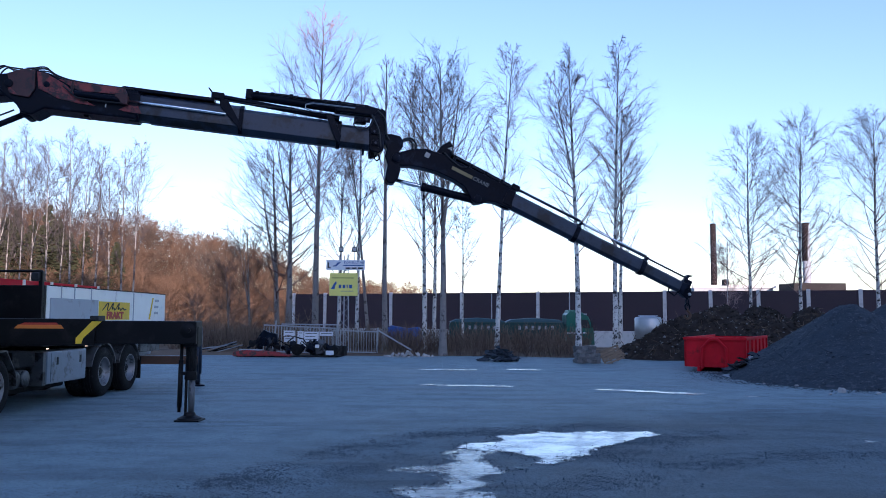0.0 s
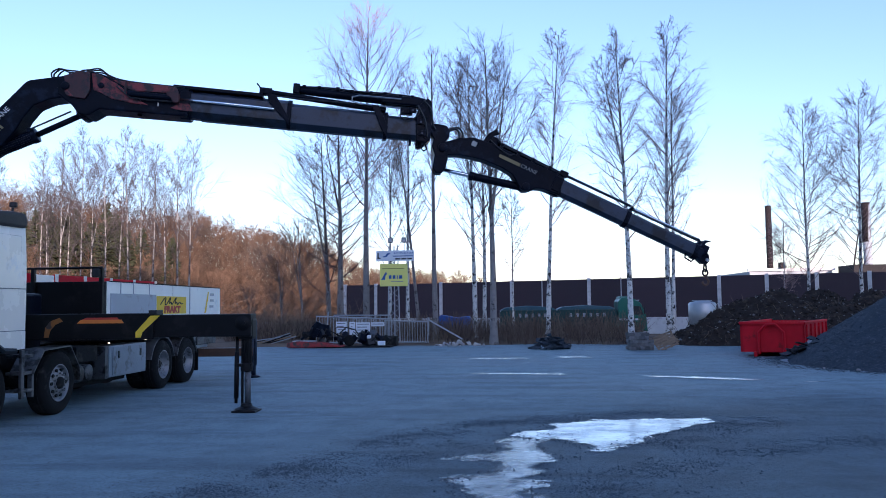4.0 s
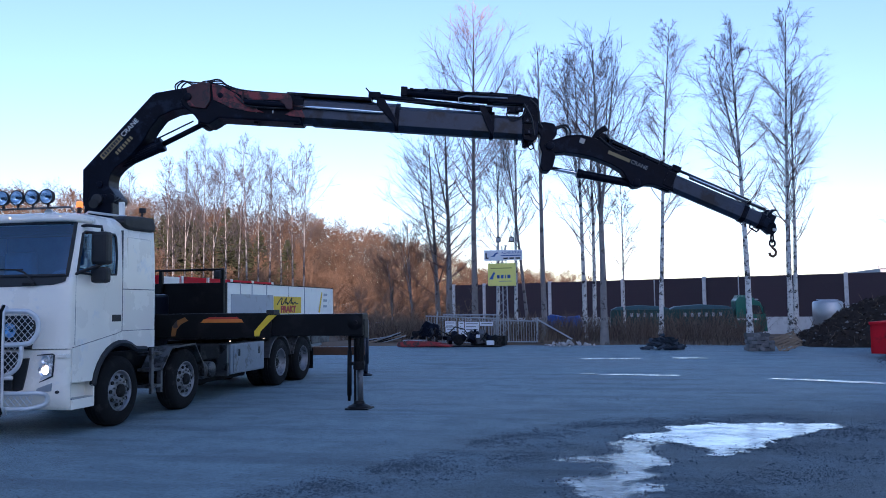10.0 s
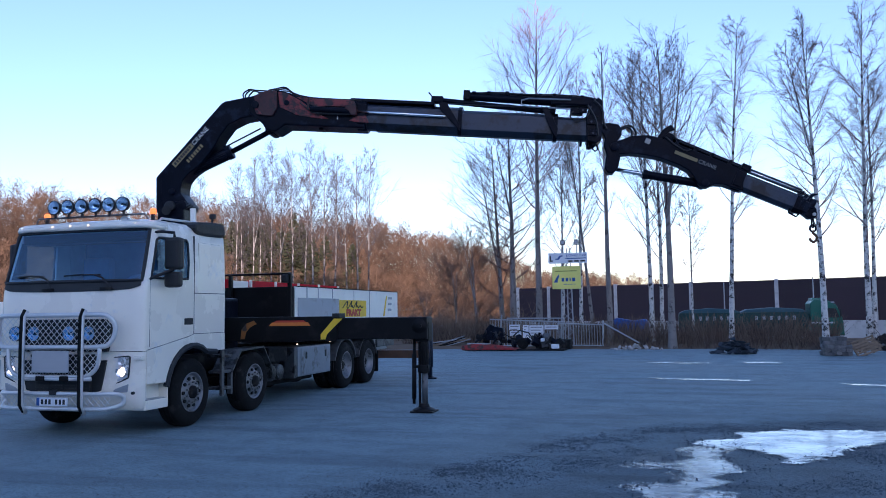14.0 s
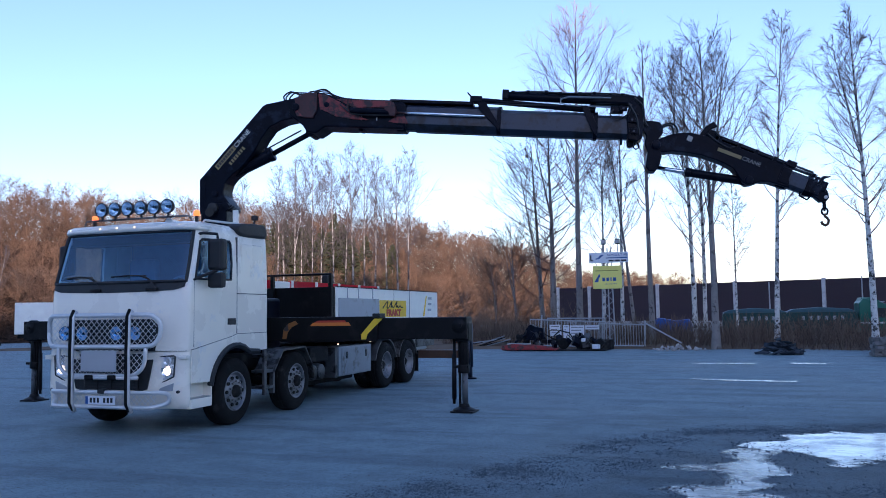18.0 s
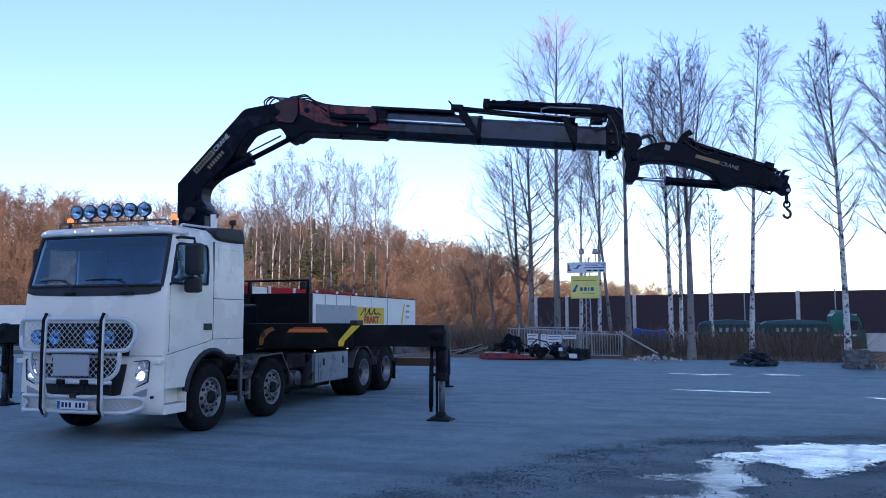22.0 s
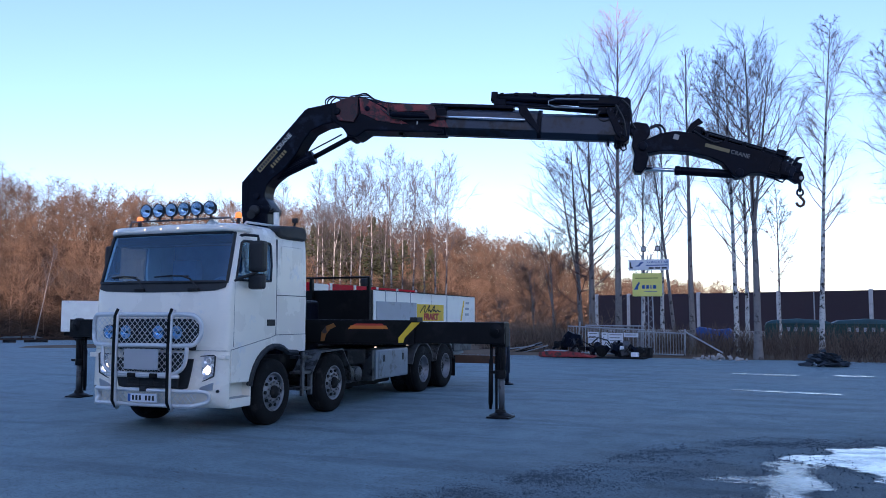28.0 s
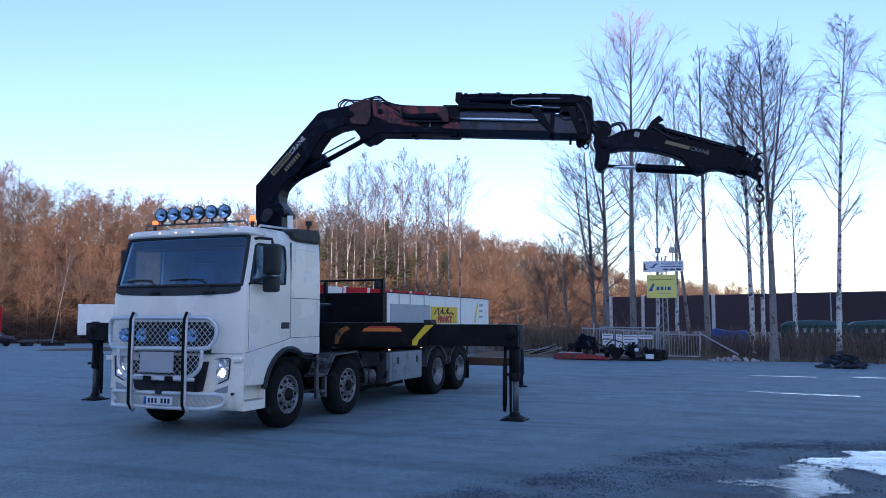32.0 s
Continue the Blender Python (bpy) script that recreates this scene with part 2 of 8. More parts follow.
INKGREY = mat("faded_grey_lettering", (0.2, 0.21, 0.22), 0.6, 0, 0.3, 9, 0)
INKGOLD = mat("gold_lettering", (0.26, 0.2, 0.09), 0.5, 0, 0.15, 4, 0)
INKBLUE = mat("blue_lettering", (0.03, 0.1, 0.3), 0.5, 0, 0.1, 4, 0)
INKRED = mat("red_lettering", (0.5, 0.04, 0.02), 0.5, 0, 0.1, 4, 0)
GLASS = clear("window_glass", (0.5, 0.74, 0.93))
BLUEGLASS = clear("blue_lamp_glass", (0.72, 0.88, 1.0))
SPOTGLASS = clear("deep_blue_lamp_glass", (0.4, 0.72, 1.0))
LAMPGLASS = mat("headlamp_lens", (0.78, 0.8, 0.82), 0.12, 0.25, 0.3, 16, 0.15, 40)
# white-blue with darker patches: a sky reflection put into the base colour
LENS = mat("glass_with_painted_sky", (0.6, 0.78, 0.95), 0.18, 0.5, 0.3, 9, 0.5, 14, (0.12, 0.2, 0.34), 0.3, 9, spec=0.8)
HEADHOUSE = mat("headlamp_inside", (0.78, 0.74, 0.7), 0.25, 0.5, 0.3, 14, 0.1, 30, (0.05, 0.05, 0.055), 0.3, 10)
HEADCHROME = mat("headlamp_chrome", (0.9, 0.9, 0.9), 0.28, 1.0, 0.05, 6, 0.0)
TOOLBOX = mat("weathered_grey_steel", (0.24, 0.27, 0.3), 0.5, 0.1, 0.16, 3, 0.1, 40, (0.1, 0.095, 0.09), 0.22, 2.6)
COVER = mat("light_grey_cover_plate", (0.42, 0.43, 0.44), 0.5, 0, 0.05, 3, 0.03)
LAMPON = glow("lit_headlamp", (1.0, 0.8, 0.58), 2.4)
BEACON = glow("lit_amber_beacon", (1.0, 0.2, 0.04), 0.9)
MARKER = glow("lit_marker_lamp", (1.0, 0.75, 0.45), 0.8)
BIRCH = mat("birch_bark", (0.66, 0.64, 0.6), 0.85, 0, 0.15, 2, 0.3, 30, (0.035, 0.03, 0.028), 0.42, 5.5)
BARK = mat("grey_brown_bark", (0.25, 0.225, 0.21), 0.9, 0, 0.3, 3, 0.4, 30, (0.07, 0.06, 0.055), 0.3, 3)
TWIG = mat("dark_twigs", (0.135, 0.09, 0.08), 0.9, 0, 0.25, 1, 0, spec=0.2)
TWIGFINE = mat("fine_birch_twigs", (0.175, 0.118, 0.112), 0.9, 0, 0.25, 1, 0, spec=0.2)
# paler and redder than the other twigs, standing in for low sun on crowns
TWIGPALE = mat("sun_pinked_twigs", (0.4, 0.28, 0.265), 0.9, 0, 0.25, 1, 0, spec=0.2)
BIRCHFAR = mat("greyed_birch_bark", (0.34, 0.315, 0.29), 0.85, 0, 0.2, 1.2, 0.2, 20, (0.05, 0.042, 0.04), 0.5, 1.6)
TWIGGREY = mat("grey_mauve_birch_twigs", (0.1, 0.085, 0.085), 0.9, 0, 0.25, 1, 0, spec=0.2)
WOODS = mat("bare_brown_woods", (0.148, 0.087, 0.055), 0.95, 0, 0.5, 0.16, 0, 8, (0.1, 0.075, 0.06), 0.4, 0.1, spec=0.1, strand=(0.25, 0.175, 0.125))
CONIFER = mat("dark_conifer_needles", (0.05, 0.055, 0.028), 0.9, 0, 0.35, 0.6, 0, spec=0.2)
BRUSH = mat("dry_brown_brush", (0.15, 0.105, 0.085), 0.95, 0, 0.4, 0.4, 0, 6, (0.2, 0.16, 0.1), 0.25, 0.5, spec=0.1, strand=(0.25, 0.2, 0.15))
SOIL = mat("dark_brown_soil", (0.034, 0.026, 0.022), 0.95, 0, 0.5, 2.5, 0.7, 14, (0.08, 0.06, 0.046), 0.28, 3.5, spec=0.2)
GRAVEL = mat("blue_grey_crushed_stone", (0.038, 0.051, 0.066), 0.9, 0, 0.35, 1.5, 0.7, 22, (0.085, 0.1, 0.118), 0.25, 9, spec=0.3)
CRUMB = mat("dark_wet_gravel", (0.07, 0.096, 0.118), 0.75, 0, 0.35, 8, 0.3, 30, (0.12, 0.145, 0.16), 0.3, 12)
CHIPS = mat("crushed_stone_chips", (0.05, 0.064, 0.078), 0.85, 0, 0.45, 3, 0.3, 30, (0.16, 0.175, 0.19), 0.3, 5, spec=0.3)
STONE = mat("grey_stone", (0.15, 0.15, 0.15), 0.9, 0, 0.3, 4, 0.4, 25, each=0.3)
RUBBLE = mat("pale_rubble", (0.42, 0.4, 0.38), 0.9, 0, 0.25, 5, 0.4, 25, each=0.25)
WOOD = mat("weathered_pallet_wood", (0.24, 0.17, 0.11), 0.85, 0, 0.25, 6, 0.2, 40, (0.13, 0.1, 0.08), 0.3, 5, each=0.2)
WALLP = mat("dark_maroon_noise_panel", (0.05, 0.031, 0.04), 0.75, 0, 0.15, 0.5, 0.1, 10, each=0.12)
CONCRETE = mat("pale_concrete", (0.6, 0.59, 0.58), 0.85, 0, 0.1, 1, 0.2, 20, (0.46, 0.45, 0.44), 0.3, 1.2)
GREENP = mat("dark_green_truck_paint", (0.01, 0.14, 0.1), 0.35, 0, 0.15, 1, 0.05, 30, coat=0.3)
GREEND = mat("dull_green_tipper_body", (0.008, 0.05, 0.045), 0.5, 0, 0.2, 1, 0.05, 30)
BLUEP = mat("blue_tarpaulin", (0.02, 0.09, 0.35), 0.5, 0, 0.2, 2, 0.2, 20)
SIGNY = mat("yellow_sign_sheet", (0.82, 0.76, 0.2), 0.45, 0, 0.05, 2, 0.02)
SIGNW = mat("white_sign_sheet", (0.75, 0.77, 0.8), 0.45, 0, 0.05, 2, 0.02)
BRICKRED = mat("brown_chimney_brick", (0.018, 0.011, 0.012), 0.9, 0, 0.2, 0.3, 0.2, 5)
SMOKEG = mat("grey_chimney_sheet", (0.34, 0.36, 0.4), 0.8, 0, 0.1, 0.3, 0.1)
RIM = mat("dull_rim_metal", (0.27, 0.27, 0.28), 0.5, 0.8, 0.15, 6, 0.1, 60, (0.12, 0.11, 0.1), 0.25, 8)
GUARD = mat("dirty_mudguard_steel", (0.13, 0.135, 0.14), 0.5, 0.5, 0.25, 5, 0.15, 60, (0.035, 0.032, 0.03), 0.42, 4)
DARKRED = mat("sooty_dark_red_paint", (0.06, 0.013, 0.014), 0.5, 0, 0.3, 5, 0.1, 40, (0.02, 0.011, 0.012), 0.35, 8)
RUSTY = mat("rusty_brown_steel", (0.1, 0.052, 0.032), 0.8, 0, 0.3, 4, 0.2, 40)
# the blue imitates sky mirrored in the windscreen
SEAT = mat("cab_lining_with_sky_blue", (0.095, 0.21, 0.34), 0.8, 0, 0.15, 5, 0.1)


def water_material(name, melt, ragged):
    """White ice on a puddle; melt is the share where dark water and gravel show, ragged how uneven its shore is."""
    m = bpy.data.materials.new(name)
    m.use_nodes = True
    nt = m.node_tree
    b = nt.nodes["Principled BSDF"]
    b.inputs["Specular IOR Level"].default_value = 0.75
    tc, mp = nt.nodes.new("ShaderNodeTexCoord"), nt.nodes.new("ShaderNodeMapping")
    mp.inputs["Scale"].default_value, mp.inputs["Rotation"].default_value = (0.9, 2.0, 1), (0, 0, radians(14))
    nt.links.new(tc.outputs["Object"], mp.inputs[0])
    def field(scale, detail, lo, hi, a, c, stretched=True, wild=0.0):
        n, r = nt.nodes.new("ShaderNodeTexNoise"), nt.nodes.new("ShaderNodeMapRange")
        n.inputs["Scale"].default_value, n.inputs["Detail"].default_value, n.inputs["Distortion"].default_value = scale, detail, wild
        n.inputs["Roughness"].default_value = 0.65
        nt.links.new(mp.outputs[0] if stretched else tc.outputs["Object"], n.inputs["Vector"])
        r.inputs[1].default_value, r.inputs[2].default_value, r.inputs[3].default_value, r.inputs[4].default_value = lo, hi, a, c
        nt.links.new(n.outputs[0], r.inputs[0])
        return r.outputs[0]
    def mix(f, a, c):
        n = nt.nodes.new("ShaderNodeMix")
        n.data_type = "RGBA"
        for sock, v in ((n.inputs[0], f), (n.inputs[6], a), (n.inputs[7], c)):
            if hasattr(v, "is_output"):
                nt.links.new(v, sock)
            else:
                sock.default_value = v
        return n.outputs[2]
    ice = mix(field(1.3, 6, 0.3 + melt, 0.5 + melt, 0, 1, True, 1.6), (0.3, 0.32, 0.33, 1), (0.8, 0.87, 0.84, 1) if melt < 0.1 else (0.56, 0.61, 0.6, 1))
    ice = mix(field(2.4, 7, 0.64 - melt, 0.72 - melt, 0, 0.85, True, 2.0), ice, (0.09, 0.09, 0.095, 1))
    ice = mix(field(14, 5, 0.66, 0.72, 0, 0.9, False), ice, (0.05, 0.05, 0.053, 1))
    vo, vr, wob = (nt.nodes.new("ShaderNode" + k) for k in ("TexVoronoi", "MapRange", "TexNoise"))
    vo.feature = "DISTANCE_TO_EDGE"
    vo.inputs["Scale"].default_value, wob.inputs["Scale"].default_value = 1.4, 3.0
    nt.links.new(mp.outputs[0], wob.inputs["Vector"])
    bent = nt.nodes.new("ShaderNodeMix")
    bent.data_type = "RGBA"
    bent.blend_type = "LINEAR_LIGHT"
    bent.inputs[0].default_value = 0.35
    nt.links.new(mp.outputs[0], bent.inputs[6])
    nt.links.new(wob.outputs["Color"], bent.inputs[7])
    nt.links.new(bent.outputs[2], vo.inputs["Vector"])
    vr.inputs[1].default_value, vr.inputs[2].default_value, vr.inputs[3].default_value, vr.inputs[4].default_value = 0.0, 0.04, 0.75, 0.0
    nt.links.new(vo.outputs["Distance"], vr.inputs[0])
    ice = mix(vr.outputs[0], ice, (0.25, 0.26, 0.27, 1))
    nt.links.new(ice, b.inputs["Base Color"])
    nt.links.new(field(1.7, 5, 0.35, 0.65, 0.08, 0.35), b.inputs["Roughness"])
    shore, total, edge = (nt.nodes.new("ShaderNode" + k) for k in ("Attribute", "Math", "MapRange"))
    shore.attribute_name = "depth"
    nt.links.new(shore.outputs["Fac"], total.inputs[0])
    nt.links.new(field(1.5, 8, 0.25, 0.75, -ragged, ragged, False, 0.8), total.inputs[1])
    edge.inputs[1].default_value, edge.inputs[2].default_value, edge.inputs[4].default_value = -0.03, 0.07 + melt, 1.0 - 1.4 * melt
    nt.links.new(total.outputs[0], edge.inputs[0])
    nt.links.new(edge.outputs[0], b.inputs["Alpha"])
    return m


def ground_material():
    m = bpy.data.materials.new("packed_gravel_yard")
    m.use_nodes = True
    nt = m.node_tree
    b = nt.nodes["Principled BSDF"]
    tc = nt.nodes.new("ShaderNodeTexCoord")
    def noise_node(s, d, r=0.6):
        n = nt.nodes.new("ShaderNodeTexNoise")
        n.inputs["Scale"].default_value, n.inputs["Detail"].default_value, n.inputs["Roughness"].default_value = s, d, r
        nt.links.new(tc.outputs["Object"], n.inputs["Vector"])
        return n.outputs[0]
    def ramp(v, lo, hi, a=0.0, c=1.0):
        n = nt.nodes.new("ShaderNodeMapRange")
        n.inputs[1].default_value, n.inputs[2].default_value, n.inputs[3].default_value, n.inputs[4].default_value = lo, hi, a, c
        nt.links.new(v, n.inputs[0])
        return n.outputs[0]
    def mix(f, a, c):
        n = nt.nodes.new("ShaderNodeMix")
        n.data_type = "RGBA"
        for sock, v in ((n.inputs[0], f), (n.inputs[6], a), (n.inputs[7], c)):
            if hasattr(v, "is_output"):
                nt.links.new(v, sock)
            else:
                sock.default_value = v
        return n.outputs[2]
    broad, mid, fine = noise_node(0.22, 6), noise_node(1.6, 6, 0.7), noise_node(38, 5, 0.75)
    col = mix(ramp(broad, 0.35, 0.65), (0.172, 0.26, 0.29, 1), (0.246, 0.36, 0.398, 1))
    col = mix(ramp(mid, 0.44, 0.62, 0, 0.42), col, (0.085, 0.112, 0.12, 1))
    col = mix(ramp(fine, 0.5, 0.75, 0, 0.75), col, (0.29, 0.385, 0.405, 1))
    mp = nt.nodes.new("ShaderNodeMapping")
    mp.inputs["Rotation"].default_value, mp.inputs["Scale"].default_value = (0, 0, radians(-22)), (0.25, 1.6, 1)
    nt.links.new(tc.outputs["Object"], mp.inputs[0])
    st = nt.nodes.new("ShaderNodeTexNoise")
    st.inputs["Scale"].default_value, st.inputs["Detail"].default_value, st.inputs["Distortion"].default_value = 1.1, 6, 0.6
    nt.links.new(mp.outputs[0], st.inputs["Vector"])
    col = mix(ramp(st.outputs[0], 0.52, 0.66, 0, 0.42), col, (0.068, 0.085, 0.098, 1))
    crumbs = noise_node(9, 4, 0.8)
    col = mix(ramp(crumbs, 0.54, 0.68, 0, 0.55), col, (0.064, 0.08, 0.092, 1))
    speck, grit = noise_node(26, 3, 0.9), noise_node(70, 3, 0.9)
    col = mix(ramp(speck, 0.52, 0.6, 0, 0.75), col, (0.06, 0.072, 0.082, 1))
    col = mix(ramp(grit, 0.54, 0.62, 0, 0.8), col, (0.36, 0.45, 0.5, 1))
    # the churned, wet side of the yard round the large puddle
    far, off = nt.nodes.new("ShaderNodeVectorMath"), nt.nodes.new("ShaderNodeMath")
    far.operation, off.operation = "DISTANCE", "MULTIPLY_ADD"
    far.inputs[1].default_value = (6.6, 6.5, 0.0)
    nt.links.new(tc.outputs["Object"], far.inputs[0])
    off.inputs[1].default_value = 5.0
    nt.links.new(noise_node(0.6, 5, 0.6), off.inputs[0])
    nt.links.new(far.outputs["Value"], off.inputs[2])
    wet = nt.nodes.new("ShaderNodeMix")
    wet.data_type, wet.blend_type = "RGBA", "MULTIPLY"
    nt.links.new(ramp(off.outputs[0], 10.0, 13.0, 1.0, 0.0), wet.inputs[0])
    nt.links.new(col, wet.inputs[6])
    wet.inputs[7].default_value = (0.52, 0.53, 0.55, 1)
    col = wet.outputs[2]
    nt.links.new(col, b.inputs["Base Color"])
    nt.links.new(ramp(broad, 0.35, 0.65, 0.56, 0.78), b.inputs["Roughness"])
    b.inputs["Specular IOR Level"].default_value = 0.3
    bn = nt.nodes.new("ShaderNodeBump")
    bn.inputs["Strength"].default_value, bn.inputs["Distance"].default_value = 0.9, 0.02
    nt.links.new(fine, bn.inputs["Height"])
    b2 = nt.nodes.new("ShaderNodeBump")
    b2.inputs["Strength"].default_value, b2.inputs["Distance"].default_value = 0.25, 0.05
    nt.links.new(mid, b2.inputs["Height"])
    nt.links.new(bn.outputs[0], b2.inputs["Normal"])
    nt.links.new(b2.outputs[0], b.inputs["Normal"])
    return m


WATER, MELT, STRIP = water_material("icy_puddle_water", 0.0, 0.28), water_material("melting_puddle_ice", 0.12, 0.42), water_material("thin_meltwater", 0.0, 0.16)
YARD = ground_material()
LITTER = mat("brown_leaf_litter", (0.095, 0.064, 0.046), 0.95, 0, 0.45, 0.8, 0.5, 6, (0.03, 0.021, 0.017), 0.4, 0.5, spec=0.1)
VERGE = mat("dead_grass_verge", (0.17, 0.12, 0.085), 0.95, 0, 0.35, 0.5, 0.4, 10, (0.075, 0.052, 0.04), 0.4, 0.4, spec=0.1)


# ---- ground ----
def step(v, lo, hi):
    t = min(1.0, max(0.0, (v - lo) / (hi - lo)))
    return t * t * (3 - 2 * t)


def woods_depth(x, y):
    """How far a place lies behind the edge of the woods."""
    return (x + 89.9) * -0.64 + (y - 86.9) * 0.77


def land(x, y):
    """Height of the ground: a flat yard, a drop behind the verge, a wooded hill to the left, and an unseen ridge added
    behind the yard to keep the sun off it.
    """
    z = -1.2 * step(y, 40, 60) * step(x, -22, -8)
    z -= 0.02 * max(0.0, -0.75 * x + 0.66 * y - 45) * step(-x, 18, 40) * step(120 + x, 0, 60)
    z += (0.33 - 0.21 * step(x, -85, -35)) * min(55.0, max(0.0, woods_depth(x, y) - 1)) * step(-x, -6, 12) * step(260 - y, 0, 60)
    z -= 1.1 * step(-(0.719 * (x + 82.7) - 0.695 * (y - 79.9)), -14, -2) * step(-x, 35, 60)
    # unseen ridge, added only to cast shade over yard and wall, higher at right
    z += (70.2 + 6.0 * step(x, 45, 95)) * step(-y, 90, 250)
    return z


def sheet(name, xs, ys, material, height, label, lift=0.0):
    verts = [(x, y, height(x, y) + lift) for y in ys for x in xs]
    w = len(xs)
    faces = [(j * w + i, j * w + i + 1, (j + 1) * w + i + 1, (j + 1) * w + i) for j in range(len(ys) - 1) for i in range(w - 1)]
    me = bpy.data.meshes.new(name)
    me.from_pydata(verts, [], faces)
    ob = part_mesh(name, me, material, None, smooth=True)
    return tagged(ob, label, name.split("_")[0], kind="structure")


def spread(lo, hi, near, far):
    """Coordinates that lie close together near the yard and far apart in the distance."""
    out, v, d = [0.0], 0.0, near
    while v < hi:
        v += d
        d = min(far, d * 1.12)
        out.append(min(v, hi))
    v, d = 0.0, near
    while v > lo:
        v -= d
        d = min(far, d * 1.12)
        out.insert(0, max(v, lo))
    return out


def far_land(x, y):
    r = math.hypot(x, y)
    return land(x, y) if r < 500 else land(x, y) * max(0.0, 1 - (r - 500) / 400)


ground = sheet("ground", spread(-1500, 1500, 1.5, 120), spread(-900, 2500, 1.5, 120), YARD, far_land, "dark grey packed gravel yard, damp in places")
ground["category"] = "ground"


def verge_height(x, y):
    edge = 35.0 + 1.2 * noise.noise((x * 0.2, 0, 3)) - 0.28 * max(0, x) * step(x, 0, 14)
    return land(x, y) + 0.05 * step(y, edge, edge + 1.0) - 0.06 * (1 - step(y, edge - 0.2, edge + 0.4)) + 0.12 * step(y, edge, edge + 2) * (0.5 + noise.noise((x * 0.6, y * 0.6, 0)))


verge = sheet("verge", [-40 + 0.8 * i for i in range(120)], [27 + 0.8 * i for i in range(90)], VERGE, verge_height, "dead brown grass and soil beyond the yard")
verge["category"] = "verge"


def woods_floor(x, y):
    return land(x, y) + 0.04 * step(woods_depth(x, y), -1, 2) - 0.08 * (1 - step(woods_depth(x, y), -2, 0))


tagged(sheet("verge_woods", [-200 + 3.0 * i for i in range(75)], [40 + 3.0 * i for i in range(70)], LITTER, woods_floor, "leaf litter and dead grass under the bare woods"), category="verge")


def pool(points, z=0.012, pitch=0.05, rim=0.22):
    """A flat sheet of water over an outline; its depth attribute grows from the shore inwards."""
    pts = np.array(points, float)
    x0, y0 = pts.min(0) - rim
    x1, y1 = pts.max(0) + rim
    nx, ny = max(2, int((x1 - x0) / pitch)), max(2, int((y1 - y0) / pitch))
    gx, gy = np.meshgrid(np.linspace(x0, x1, nx), np.linspace(y0, y1, ny))
    p = np.stack([gx.ravel(), gy.ravel()], 1)
    near, inside = np.full(len(p), 9.0), np.zeros(len(p), bool)
    for a, c in zip(pts, np.roll(pts, -1, 0)):
        e = c - a
        f = np.clip(((p - a) @ e) / (e @ e), 0, 1)
        near = np.minimum(near, np.linalg.norm(p - a - f[:, None] * e, axis=1))
        cross = ((a[1] > p[:, 1]) != (c[1] > p[:, 1])) & (p[:, 0] < e[0] * (p[:, 1] - a[1]) / (e[1] if abs(e[1]) > 1e-9 else 1e-9) + a[0])
        inside ^= cross
    depth = np.where(inside, near, -near)
    faces = [(j * nx + i, j * nx + i + 1, (j + 1) * nx + i + 1, (j + 1) * nx + i) for j in range(ny - 1) for i in range(nx - 1)]
    faces = [f for f in faces if max(depth[k] for k in f) > -rim]
    me = bpy.data.meshes.new("puddle")
    me.from_pydata([(q[0], q[1], z) for q in p.tolist()], [], faces)
    me.attributes.new("depth", "FLOAT", "POINT").data.foreach_set("value", depth.astype(np.float32))
    return me


PUDDLES = (
    ("large shallow icy puddle in the gravel yard", [(0.62, 11.75), (1.1, 12.0), (2.0, 12.25), (3.05, 12.3), (3.1, 11.95), (2.55, 11.2), (1.95, 10.6), (1.5, 9.9), (1.2, 9.6), (1.0, 9.85), (0.85, 10.4), (0.5, 10.55), (0.1, 10.7), (0.35, 11.05), (0.75, 11.2)], 0.12),
    ("narrow melting puddle with ragged arms running towards the yard's middle", [(-0.51, 9.15), (-0.29, 9.43), (-0.1, 9.57), (0.08, 10.05), (0.17, 10.51), (0.44, 10.73), (0.78, 10.84), (0.88, 10.69), (0.6, 10.31), (0.48, 9.9), (0.56, 9.5), (0.84, 9.25), (0.66, 8.96), (0.47, 8.71), (0.64, 8.4), (0.43, 8.06), (0.31, 7.6), (0.35, 7.2), (0.0, 7.1), (-0.3, 7.4), (-0.5, 7.85), (-0.49, 8.11), (-0.02, 8.36), (0.03, 8.65), (-0.15, 9.09)], 0.1),
    ("thin strip of meltwater on the yard", [(-0.75, 20.6), (0.3, 20.5), (1.7, 20.2), (1.7, 19.95), (0.6, 20.1), (-0.2, 20.25)], 0.1),
    ("thin strip of meltwater on the yard", [(3.5, 19.55), (4.6, 19.2), (5.95, 18.35), (5.6, 18.2), (4.4, 18.8), (3.7, 19.2)], 0.12),
    ("thin strip of meltwater on the yard", [(-0.8, 26.5), (1.1, 26.4), (1.1, 26.0), (-0.7, 26.1)], 0.12),
    ("thin strip of meltwater on the yard", [(2.0, 26.9), (3.1, 26.8), (3.2, 26.3), (2.1, 26.3)], 0.12),
    ("shallow damp puddle on the yard", [(5.6, 11.5), (6.4, 11.55), (6.6, 11.3), (5.75, 11.2)], 0.12),
    ("thin strip of meltwater on the yard", [(6.6, 17.9), (7.1, 17.85), (7.1, 17.68), (6.65, 17.72)], 0.05),
)
for i, (label, pts, wob) in enumerate(PUDDLES):
    tagged(part_mesh("puddle", pool(pts, 0.008 if i == 1 else 0.012, rim=wob), MELT if i in (1, 6) else WATER if i == 0 else STRIP, None), label, "puddle", "puddles in the yard", "structure")


